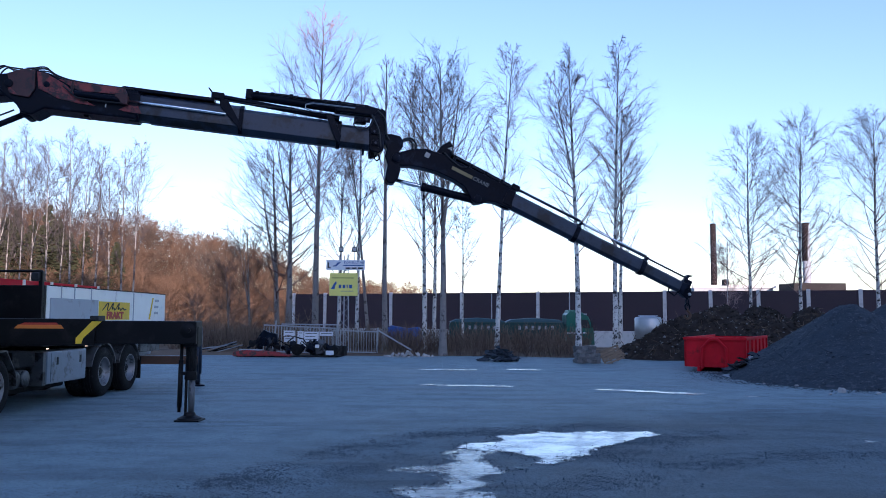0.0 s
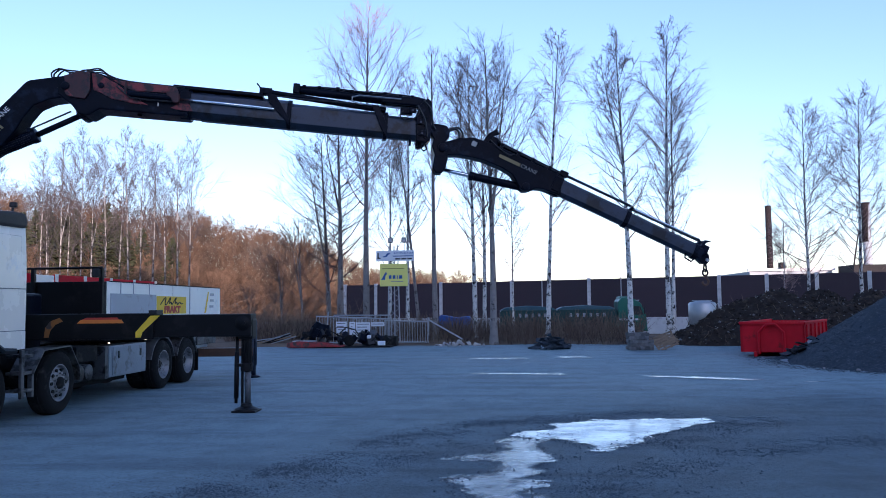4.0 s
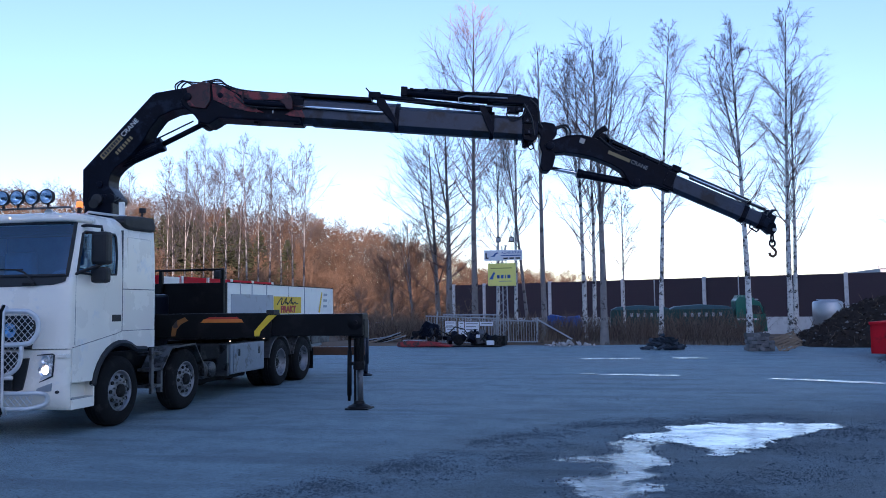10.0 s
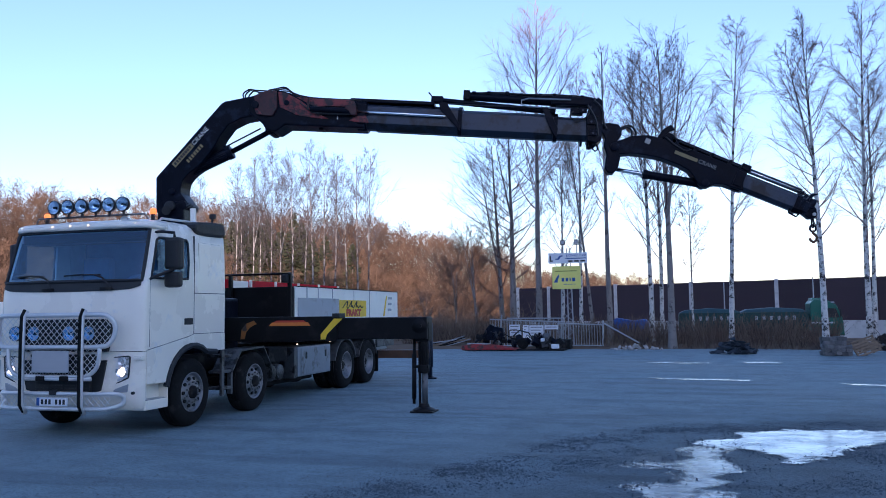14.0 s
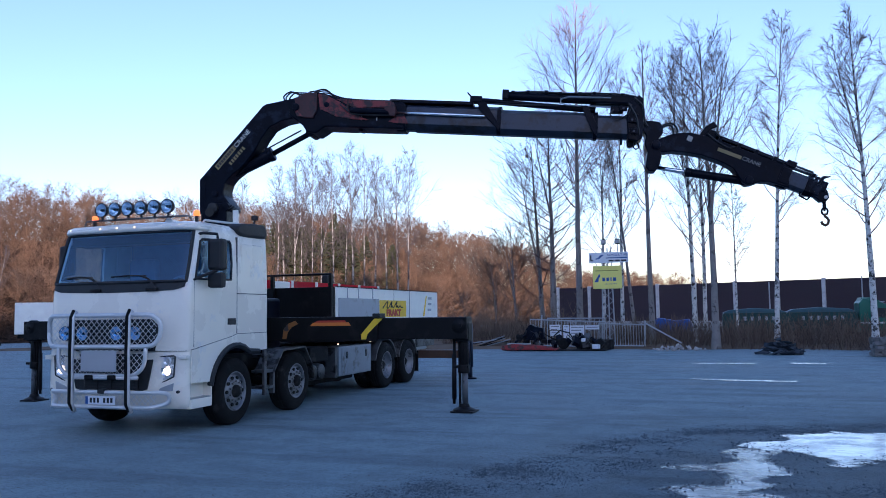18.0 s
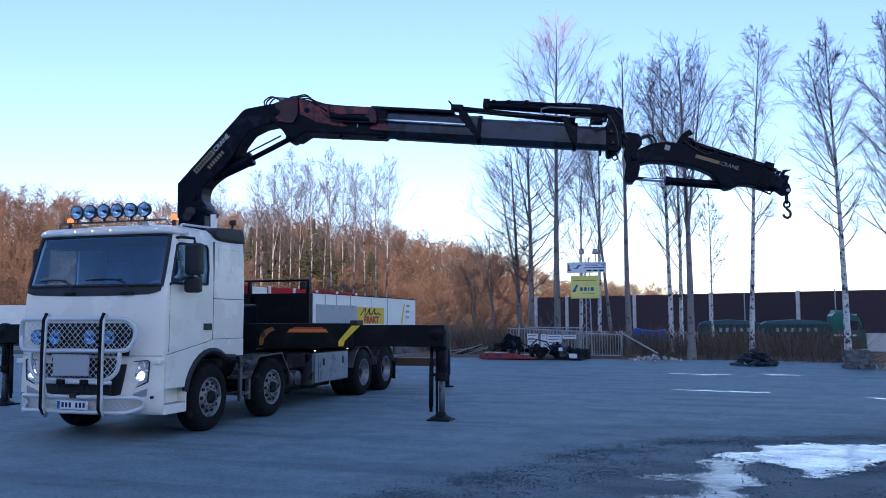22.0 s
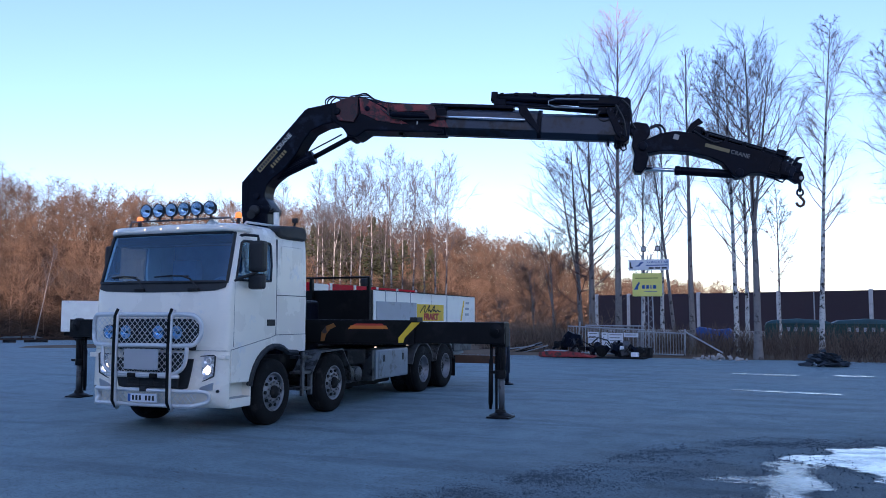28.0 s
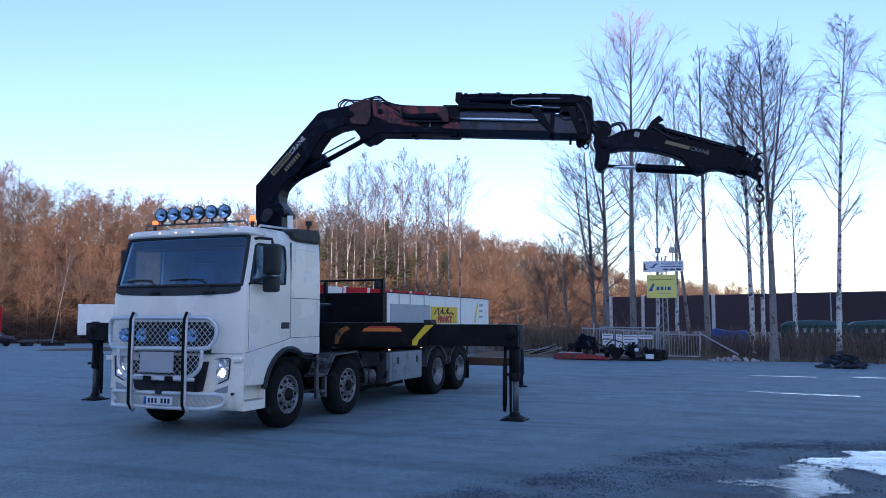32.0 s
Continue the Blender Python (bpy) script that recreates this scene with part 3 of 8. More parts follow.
def lump(rng, size, n=1):
    bm = bmesh.new()
    bmesh.ops.create_icosphere(bm, subdivisions=n, radius=size)
    sx, sy, sz = rng.uniform(0.7, 1.3), rng.uniform(0.7, 1.3), rng.uniform(0.5, 0.9)
    for v in bm.verts:
        v.co = Vector((v.co.x * sx, v.co.y * sy, v.co.z * sz)) * rng.uniform(0.8, 1.2)
    return bm


def scatter(name, places, material, label, category, seed):
    """Many small stones in one mesh; places are (x, y, z, size)."""
    rng = random.Random(seed)
    kinds = []
    for _ in range(8):
        vs = np.array([(1, 0, 0), (-1, 0, 0), (0, 1, 0), (0, -1, 0), (0.1, 0, 1), (0, 0.1, -1), (0.7, 0.7, 0.3), (-0.6, -0.7, 0.2)])
        vs = vs[:6] * np.array([[rng.uniform(0.75, 1.2)] for _k in range(6)]) * np.array([1.0, rng.uniform(0.6, 1.1), rng.uniform(0.45, 0.8)])
        kinds.append((vs, [(0, 2, 4), (2, 1, 4), (1, 3, 4), (3, 0, 4), (2, 0, 5), (1, 2, 5), (3, 1, 5), (0, 3, 5)]))
    verts, faces, base = [], [], 0
    for x, y, z, s in places:
        vs, fs = rng.choice(kinds)
        a = rng.uniform(0, 6.28)
        c, sn = math.cos(a) * s, math.sin(a) * s
        verts.append(np.stack([vs[:, 0] * c - vs[:, 1] * sn + x, vs[:, 0] * sn + vs[:, 1] * c + y, vs[:, 2] * s + z], 1))
        faces += [[k + base for k in f] for f in fs]
        base += len(vs)
    me = bpy.data.meshes.new(name)
    me.from_pydata(np.concatenate(verts).tolist(), [], faces)
    return tagged(part_mesh(name, me, material, None), label, category, kind="stuff")


# ---- trees ----
class Wood:
    """Gathers tapered branch pieces and turns them into one mesh."""

    def __init__(self):
        self.v, self.f, self.s, self.n = [], [], [], 0

    def branch(self, pts, radii, sides):
        pts = np.asarray(pts, float)
        d = np.gradient(pts, axis=0)
        d /= np.linalg.norm(d, axis=1)[:, None] + 1e-9
        ref = np.array([1.0, 0.13, 0.07]) if abs(d[0][0]) < 0.8 else np.array([0.1, 1.0, 0.05])
        a = np.cross(d, ref)
        a /= np.linalg.norm(a, axis=1)[:, None] + 1e-9
        b = np.cross(d, a)
        ang = np.arange(sides) * 2 * math.pi / sides
        r = np.asarray(radii)[:, None, None]
        ring = pts[:, None, :] + r * (np.cos(ang)[None, :, None] * a[:, None, :] + np.sin(ang)[None, :, None] * b[:, None, :])
        k = len(pts)
        self.v.append(ring.reshape(-1, 3))
        i, j = np.meshgrid(np.arange(k - 1), np.arange(sides), indexing="ij")
        j2 = (j + 1) % sides
        q = np.stack([i * sides + j, i * sides + j2, (i + 1) * sides + j2, (i + 1) * sides + j], -1).reshape(-1, 4)
        self.f.append(q + self.n)
        self.n += k * sides

    def spike(self, p, q, r):
        """A thin twig that ends in a point."""
        d = q - p
        a = np.cross(d, (0.31, 0.93, 0.17))
        a *= r / (np.linalg.norm(a) + 1e-9)
        b = np.cross(d, a) / (np.linalg.norm(d) + 1e-9)
        self.s.append(np.stack([p + a, p - 0.5 * a + 0.87 * b, p - 0.5 * a - 0.87 * b, q]))

    def spray(self, p, q, r):
        """Many thin twigs at once, from the rows of p to the rows of q."""
        d = q - p
        a = np.cross(d, (0.31, 0.93, 0.17))
        a *= r / (np.linalg.norm(a, axis=1)[:, None] + 1e-9)
        b = np.cross(d, a) / (np.linalg.norm(d, axis=1)[:, None] + 1e-9)
        self.s.extend(np.stack([p + a, p - 0.5 * a + 0.87 * b, p - 0.5 * a - 0.87 * b, q], 1))

    def arrays(self):
        return np.concatenate(self.v), np.concatenate(self.f)

    def spikes(self):
        k = np.arange(len(self.s))[:, None, None] * 4
        return np.concatenate(self.s), (k + np.array([[0, 1, 3], [1, 2, 3], [2, 0, 3]])).reshape(-1, 3)

    def slivers(self):
        """The twigs as single narrow triangles, for crowns far off."""
        v = np.stack(self.s)[:, [0, 1, 3]]
        return v.reshape(-1, 3), np.arange(len(v) * 3).reshape(-1, 3)


def quads_mesh(name, v, f, v3=None, f3=None):
    """A mesh of four-sided faces, and of three-sided ones if given."""
    loops, starts = f.ravel(), np.arange(0, f.size, 4)
    if v3 is not None:
        starts = np.concatenate([starts, len(loops) + np.arange(0, f3.size, 3)])
        loops = np.concatenate([loops, f3.ravel() + len(v)])
        v = np.concatenate([v, v3])
    me = bpy.data.meshes.new(name)
    me.vertices.add(len(v))
    me.vertices.foreach_set("co", np.ascontiguousarray(v, dtype=np.float32).ravel())
    me.loops.add(len(loops))
    me.loops.foreach_set("vertex_index", loops.astype(np.int32))
    me.polygons.add(len(starts))
    me.polygons.foreach_set("loop_start", starts.astype(np.int32))
    me.update(calc_edges=True)
    return me


def bend(rng, p, d, length, n, wander, rise):
    """Points of one branch, which wanders and turns up or droops."""
    pts = [np.array(p, float)]
    d = np.array(d, float)
    for _ in range(n):
        d = d + rng.normal(0, wander, 3) + np.array([0, 0, rise])
        d /= np.linalg.norm(d)
        pts.append(pts[-1] + d * length / n)
    return pts, d


def grow(seed, height, girth, lean=(0, 0), start=0.3, limbs=45, reach=0.2, subs=8, twigs=7, droop=0.02, steep=1.8, twig_r=0.0037, forks=0, wander=0.009, full=0.6, coarse=False, spread_=0.5):
    """A bare tree: its trunk and its crown as two Woods."""
    rng = np.random.default_rng(seed)
    trunk, crown = Wood(), Wood()
    stems = []
    pts, _ = bend(rng, (0, 0, 0), (lean[0], lean[1], 1), height, 14, wander, 0.02)
    rad = [girth * (1 - 0.93 * (i / 14) ** 0.9) + 0.008 for i in range(15)]
    rad[0] *= 1.3
    trunk.branch(pts, rad, 4 if coarse else 8)
    stems.append((pts, rad, height, start))
    for k in range(forks):
        i = int(rng.integers(5, 9))
        side = rng.normal(0, 1, 2)
        side /= np.linalg.norm(side)
        l = (height - pts[i][2]) * rng.uniform(0.75, 0.95)
        fp, _ = bend(rng, pts[i], (side[0] * 0.22, side[1] * 0.22, 1), l, 9, wander, 0.03)
        fr = [rad[i] * 0.7 * (1 - 0.93 * q / 9) + 0.008 for q in range(10)]
        trunk.branch(fp, fr, 3 if coarse else 6)
        stems.append((fp, fr, l, 0.15))
    for sp, sr, sl, st in stems:
        n = len(sp) - 1
        count = max(6, int(limbs * sl / height))
        for k in range(count):
            f = st + (1 - st) * ((k + rng.random()) / count) ** 0.85
            x = f * n
            i = min(n - 1, int(x))
            p = sp[i] + (sp[i + 1] - sp[i]) * (x - i)
            a = rng.uniform(0, 2 * math.pi)
            shape = math.sin(math.pi * min(1, max(0.03, (f - st) / (1 - st))) ** full) ** 0.8
            l = height * reach * (0.25 + 0.85 * shape) * rng.uniform(0.6, 1.2)
            up = steep * rng.uniform(0.6, 1.3)
            if coarse:
                lp, ld = bend(rng, p, (math.cos(a), math.sin(a), up), l, 3, 0.14, 0.06)
                crown.branch(lp, [max(twig_r, sr[i] * 0.4) * (1 - 0.22 * q) for q in range(4)], 3)
                for s in range(subs):
                    j = int(rng.integers(0, 3))
                    q = lp[j] + (lp[j + 1] - lp[j]) * rng.random()
                    dirn = ld + rng.normal(0, 0.6, 3)
                    dirn /= np.linalg.norm(dirn)
                    l2 = l * rng.uniform(0.3, 0.65)
                    crown.spike(q, q + dirn * l2, twig_r)
                    d2 = dirn + rng.normal(0, 0.55, (twigs, 3))
                    d2 /= np.linalg.norm(d2, axis=1)[:, None]
                    q2 = q + dirn * l2 * rng.uniform(0.15, 0.9, (twigs, 1))
                    crown.spray(q2, q2 + d2 * l2 * rng.uniform(0.35, 0.8, (twigs, 1)), twig_r * 0.8)
                continue
            lp, ld = bend(rng, p, (math.cos(a), math.sin(a), up * 0.8), l, 5, 0.085, 0.13)
            lr = max(0.008, sr[i] * 0.28)
            crown.branch(lp, [lr * (1 - 0.85 * q / 5) + twig_r * 0.5 for q in range(6)], 4)
            for s in range(subs):
                g = rng.uniform(0.2, 1.0)
                j = min(4, int(g * 5))
                q = lp[j] + (lp[j + 1] - lp[j]) * (g * 5 - j)
                dirn = (lp[j + 1] - lp[j]) / (l / 5) + rng.normal(0, spread_ + 0.05, 3)
                dirn /= np.linalg.norm(dirn)
                l2 = l * rng.uniform(0.25, 0.55) * (1.2 - 0.5 * g) * (0.8 if spread_ < 0.5 else 1.0)
                bp, bd = bend(rng, q, dirn, l2, 3, 0.15, droop)
                crown.branch(bp, [twig_r * 2.2, twig_r * 1.7, twig_r * 1.2, twig_r * 0.8], 3)
                o = rng.uniform(0.1, 1.0, twigs) * 3
                j2 = np.minimum(2, o.astype(int))
                ba = np.asarray(bp)
                q2 = ba[j2] + (ba[j2 + 1] - ba[j2]) * (o - j2)[:, None]
                d2 = bd + rng.normal(0, spread_, (twigs, 3))
                d2 /= np.linalg.norm(d2, axis=1)[:, None]
                d2[:, 2] += droop * 3
                crown.spray(q2, q2 + d2 * l2 * rng.uniform(0.3, 0.8, (twigs, 1)), twig_r * 0.9)
    return trunk, crown


def tree(name, label, x, y, trunk_mat, twig_mat, group, **kw):
    trunk, crown = grow(**kw)
    t = thing(name, pose(x, y, land(x, y) - 0.05), label, "tree", group)
    part_mesh("trunk", quads_mesh("trunk", *trunk.arrays()), trunk_mat, t, smooth=True)
    part_mesh("crown", quads_mesh("crown", *crown.arrays(), *crown.spikes()), twig_mat, t)
    return t


def along(u, y):
    """A place at depth y that lies u metres aside for each metre ahead."""
    return u * y, y


BIRCH_L = "tall slender bare birch with black-flecked white bark"
ROW = "bare trees along the verge"
# aside per metre, depth, height, girth, reach, start, limbs, forks, lean, bark, twigs, label, seed, steepness
for u, y, h, g, reach, st, limbs, forks, lean, bark, twig, label, seed, steep in (
    (-0.190, 44, 12.2, 0.2, 0.3, 0.26, 40, 1, (0.012, 0), BARK, TWIG, "dark bare alder with a thick trunk on the verge", 1, 0.75),
    (-0.203, 45, 11.4, 0.16, 0.32, 0.2, 40, 1, (-0.02, 0), BARK, TWIG, "dark bare alder with spreading limbs on the verge", 2, 0.7),
    (-0.235, 46, 6.6, 0.08, 0.46, 0.08, 28, 2, (-0.08, 0), BARK, BRUSH, "low dark spreading bare shrub tree", 3, 0.9),
    (-0.262, 48, 5.0, 0.07, 0.5, 0.08, 28, 2, (-0.05, 0), BARK, BRUSH, "low dark spreading bare shrub tree", 23, 0.9),
    (-0.157, 41, 16.6, 0.18, 0.235, 0.38, 66, 0, (0.004, 0), BARK, TWIGPALE, "tall bare aspen with a smooth grey trunk", 4, 1.5),
    (-0.128, 45, 11.5, 0.09, 0.22, 0.3, 40, 1, (0.02, 0), BIRCH, TWIG, "thin bare birch behind the sign mast", 5, 1.8),
    (-0.106, 43, 14.6, 0.11, 0.16, 0.35, 44, 0, (-0.005, 0), BIRCH, TWIGPALE, BIRCH_L, 6, 2.0),
    (-0.090, 42, 11.0, 0.10, 0.2, 0.4, 26, 0, (-0.09, 0), BARK, TWIG, "thin dark bare tree leaning over the sign", 7, 1.6),
    (-0.071, 38, 13.7, 0.14, 0.14, 0.42, 40, 0, (0.005, 0), BARK, TWIGPALE, "bare aspen with a straight grey trunk", 8, 2.2),
    (-0.022, 40, 14.3, 0.12, 0.2, 0.3, 52, 1, (-0.012, 0), BIRCH, TWIG, BIRCH_L, 9, 1.8),
    (-0.011, 41, 13.0, 0.11, 0.2, 0.3, 46, 0, (0.015, 0), BIRCH, TWIG, BIRCH_L, 10, 1.8),
    (0.000, 35.5, 12.9, 0.16, 0.29, 0.42, 34, 1, (0.008, 0), BARK, TWIG, "broad bare poplar with a thick grey trunk", 111, 1.5),
    (0.024, 42, 8.0, 0.06, 0.16, 0.4, 26, 0, (0, 0), BIRCH, TWIG, "thin young bare birch", 12, 1.6),
    (0.066, 37, 14.2, 0.11, 0.15, 0.35, 50, 0, (0.012, 0), BIRCH, TWIGPALE, BIRCH_L, 13, 1.4),
    (0.166, 33.5, 13.0, 0.13, 0.145, 0.33, 54, 1, (0.008, 0), BIRCH, TWIG, "birch with two stems rising from a stone heap", 14, 1.5),
    (0.211, 36, 14.1, 0.13, 0.16, 0.3, 54, 0, (0.03, 0), BIRCH, TWIG, "bare birch that leans a little aside", 15, 1.5),
    (0.216, 36.3, 11.5, 0.10, 0.17, 0.35, 44, 0, (0.035, 0), BIRCH, TWIG, BIRCH_L, 16, 2.0),
    (0.378, 46, 12.6, 0.11, 0.24, 0.22, 76, 0, (0.006, 0), BIRCH, TWIG, BIRCH_L, 17, 1.1),
    (0.350, 47, 6.5, 0.05, 0.22, 0.2, 30, 1, (0, 0), BIRCH, TWIGPALE, "thin young bare birch", 18, 1.6),
    (0.440, 46, 13.3, 0.12, 0.24, 0.24, 76, 0, (0.01, 0), BIRCH, TWIG, BIRCH_L, 19, 1.1),
    (0.536, 44, 12.8, 0.12, 0.28, 0.22, 76, 0, (0.006, 0), BIRCH, TWIG, BIRCH_L, 20, 1.1),
):
    px, py = along(u, y)
    tree("tree", label, px, py, bark, TWIGFINE if bark is BIRCH and twig is TWIG else twig, ROW, seed=seed, height=h, girth=g, lean=lean, start=st, limbs=limbs, reach=reach * 0.95, forks=forks, steep=steep * 0.8, droop=-0.02 if bark is BIRCH else 0.02, subs=10, twigs=12 if bark is BIRCH else 10, twig_r=0.0031, spread_=0.5 if bark is BIRCH else 0.4)

# birches that stand before the woods
for k, u in enumerate((-0.632, -0.578, -0.566, -0.551, -0.54, -0.524, -0.51, -0.49, -0.474, -0.459, -0.446, -0.43, -0.412, -0.396, -0.383)):
    rng = random.Random(50 + k)
    px, py = along(u, rng.uniform(70, 77))
    tree("tree", "pale bare birch before the brown woods", px, py, BIRCHFAR, TWIGGREY, "birches before the woods", seed=70 + k, height=rng.uniform(15.5, 18.5), girth=rng.uniform(0.08, 0.12), start=0.34, limbs=36, reach=0.19, subs=8, twigs=8, twig_r=0.0062, lean=(rng.uniform(-0.03, 0.03), 0), forks=rng.choice((0, 0, 1)), steep=1.9)


tree("tree", "thin leaning bare tree at the foot of the woods", -88.8, 80.7, BARK, TWIGGREY, "birches before the woods", seed=99, height=13.0, girth=0.09, start=0.45, limbs=26, reach=0.17, subs=6, twigs=4, twig_r=0.008, lean=(0.14, 0.12), wander=0.005, steep=1.6)


def skyline(x, y):
    """Rise of the woods' top over the horizon, per metre of distance, by the direction."""
    az = math.degrees(math.atan2(-x, y))
    return float(np.interp(az, (8, 12, 15, 18.8, 25.7, 32, 40, 44.5, 47.3, 51, 60), (0.05, 0.076, 0.095, 0.112, 0.13, 0.138, 0.142, 0.155, 0.15, 0.166, 0.172)))


def woods():
    """The far woods: many bare trees and bushes of a few kinds in one mesh."""
    kinds = []
    for k in range(8):
        trunk, crown = grow(seed=200 + k, height=10.0, girth=0.07, start=0.06, limbs=24, reach=0.29, subs=7, twigs=6, twig_r=0.02, forks=1, droop=0.02, steep=1.3, coarse=True)
        (va, fa), (vb, fb) = trunk.arrays(), crown.arrays()
        kinds.append((np.concatenate([va, vb]), np.concatenate([fa, fb + len(va)]), *crown.slivers()))
    rng = np.random.default_rng(9)
    vs, fs, n = [], [], 0
    tvs, tfs, m = [], [], 0
    def put(x, y, h, wide):
        nonlocal n, m
        v, f, v3, f3 = kinds[int(rng.integers(len(kinds)))]
        a = rng.uniform(0, 6.28)
        c, s = math.cos(a) * wide / 10, math.sin(a) * wide / 10
        vs.append(np.stack([v[:, 0] * c - v[:, 1] * s + x, v[:, 0] * s + v[:, 1] * c + y, v[:, 2] * h / 10 + land(x, y) - 0.1], 1))
        fs.append(f + n)
        n += len(v)
        tvs.append(np.stack([v3[:, 0] * c - v3[:, 1] * s + x, v3[:, 0] * s + v3[:, 1] * c + y, v3[:, 2] * h / 10 + land(x, y) - 0.1], 1))
        tfs.append(f3 + m)
        m += len(v3)
    for row, share in enumerate((0.36, 0.52, 0.66, 0.76, 0.84, 0.9, 0.95, 1.0)):
        d = 2 + row * 7.2
        s = -34.0
        while s < 130:
            s += rng.uniform(1.8, 3.4)
            e = d + rng.uniform(-3.5, 3.5)
            x, y = -89.9 + 0.77 * s - 0.64 * e, 86.9 + 0.64 * s + 0.77 * e
            top = 1.7 + math.hypot(x, y) * skyline(x, y) * share * rng.uniform(0.88, 1.04)
            h = max(4.0, top - land(x, y))
            put(x, y, h, max(h, 9.0) * rng.uniform(0.9, 1.2))
    thicket = Wood()
    for _ in range(15000):
        s, e = rng.uniform(-36, 132), rng.uniform(-2, 62)
        x, y = -89.9 + 0.77 * s - 0.64 * e, 86.9 + 0.64 * s + 0.77 * e
        h = rng.uniform(2.0, 6.0)
        foot = np.array((x, y, land(x, y) - 0.1))
        stem = np.array([rng.normal(0, 0.25), rng.normal(0, 0.25), 1.0]) * h
        thicket.spike(foot, foot + stem, 0.05)
        for _k in range(9):
            q = foot + stem * rng.uniform(0.15, 0.9)
            thicket.spike(q, q + np.array([rng.normal(0, 0.8), rng.normal(0, 0.8), 0.6]) * h * 0.35, 0.035)
    tv, tf = thicket.slivers()
    tvs.append(tv)
    tfs.append(tf + m)
    return tagged(part_mesh("woods", quads_mesh("woods", np.concatenate(vs), np.concatenate(fs), np.concatenate(tvs), np.concatenate(tfs)), WOODS, None), "bare brown deciduous woods on a hill, tops in low sun", "woods", kind="stuff")


woods()


def conifer(x, y, h, seed):
    rng = np.random.default_rng(seed)
    t = thing("conifer", pose(x, y, land(x, y) - 0.1), "dark green conifer among the bare woods", "tree", "conifers in the woods")
    trunk, crown = Wood(), Wood()
    trunk.branch([(0, 0, 0), (0, 0, h * 0.5), (0, 0, h)], [0.16, 0.1, 0.02], 6)
    for k in range(150):
        f = 0.45 + 0.55 * (k / 150)
        a = rng.uniform(0, 6.28)
        l = h * 0.24 * (1.05 - f) * rng.uniform(0.7, 1.2) + 0.25
        p, _d = bend(rng, (0, 0, h * f), (math.cos(a), math.sin(a), 0.35), l, 2, 0.1, -0.05)
        crown.branch(p, [0.05, 0.16, 0.03], 4)
        for _k in range(3):
            q, _d = bend(rng, p[1], (math.cos(a + rng.normal(0, 0.7)), math.sin(a + rng.normal(0, 0.7)), -0.1), l * 0.5, 2, 0.1, -0.05)
            crown.branch(q, [0.06, 0.12, 0.02], 3)
    part_mesh("trunk", quads_mesh("trunk", *trunk.arrays()), BARK, t)
    part_mesh("crown", quads_mesh("crown", *crown.arrays()), CONIFER, t)


for k, (az, d, h) in enumerate(((26.1, 136, 19.6), (25.5, 140, 17.6), (27.0, 138, 16.6), (27.9, 136, 18.0), (28.4, 141, 16.0), (28.8, 138, 16.2), (29.5, 137, 17.4), (30.2, 139, 16.6), (31.0, 141, 15.5), (23.9, 139, 15.8), (24.8, 137, 15.5), (35.0, 146, 13), (22.0, 140, 14.5))):
    conifer(-math.sin(radians(az)) * d, math.cos(radians(az)) * d, h, 400 + k)


# ---- the lorry ----
TX = -8.4   # the lorry's middle line; its length runs along y, its near side faces +x
lorry = thing("crane_lorry", pose(TX, 0, 0), "white four-axle lorry with bull bar, roof lamps and flatbed, headlamps lit", "lorry")


def outline(z, front, half, r, back, nc=6, nf=8, sides=()):
    """One level of the cab, from the far rear corner round the front to the near rear corner; r is a corner's depth."""
    side = [back] + list(sides) + [front + r]
    wide = 0.24
    pts = [(-half, y, z) for y in side]
    for k in range(1, nc):
        a = math.pi / 2 * k / nc
        pts.append((-half + wide - wide * math.cos(a), front + r - r * math.sin(a), z))
    for k in range(nf + 1):
        x = -half + wide + (2 * half - 2 * wide) * k / nf
        bow = 0.06 * (1 - (2 * k / nf - 1) ** 2)
        pts.append((x, front - bow, z))
    for k in range(1, nc):
        a = math.pi / 2 * (1 - k / nc)
        pts.append((half - wide + wide * math.cos(a), front + r - r * math.sin(a), z))
    pts += [(half, y, z) for y in reversed(side)]
    return pts


def loft(levels, back, keep=lambda i, j: True, sides=(), cap=True, push=0.0):
    bm = bmesh.new()
    rows = [[bm.verts.new(p) for p in outline(z, f, h - push, r, back - push * 0.5, sides=sides)] for z, f, h, r in levels]
    n = len(rows[0])
    for i in range(len(rows) - 1):
        for j in range(n - 1):
            if keep(i, j):
                bm.faces.new((rows[i][j], rows[i][j + 1], rows[i + 1][j + 1], rows[i + 1][j]))
        if keep(i, n - 1):
            bm.faces.new((rows[i][n - 1], rows[i][0], rows[i + 1][0], rows[i + 1][n - 1]))
    if cap:
        bm.faces.new(rows[-1])
    for v in [v for v in bm.verts if not v.link_faces]:
        bm.verts.remove(v)
    return bm


def face_out(ob):
    """Turns a pane's faces away from the cab's middle."""
    p = ob.data.polygons[len(ob.data.polygons) // 2]
    if p.normal.dot(p.center - Vector((0, 11, 2.4))) < 0:
        ob.data.flip_normals()


CAB = [(1.2, 9.85, 1.24, 0.11), (1.6, 9.86, 1.244, 0.11), (2.05, 9.875, 1.245, 0.11), (2.2, 9.905, 1.245, 0.12), (2.26, 9.92, 1.244, 0.12), (2.5, 9.985, 1.238, 0.13), (2.83, 10.075, 1.222, 0.14), (2.96, 10.12, 1.21, 0.14), (3.04, 10.2, 1.18, 0.15), (3.11, 10.32, 1.08, 0.16), (3.14, 10.45, 0.95, 0.2)]
SIDES = (11.15, 10.98, 10.62)
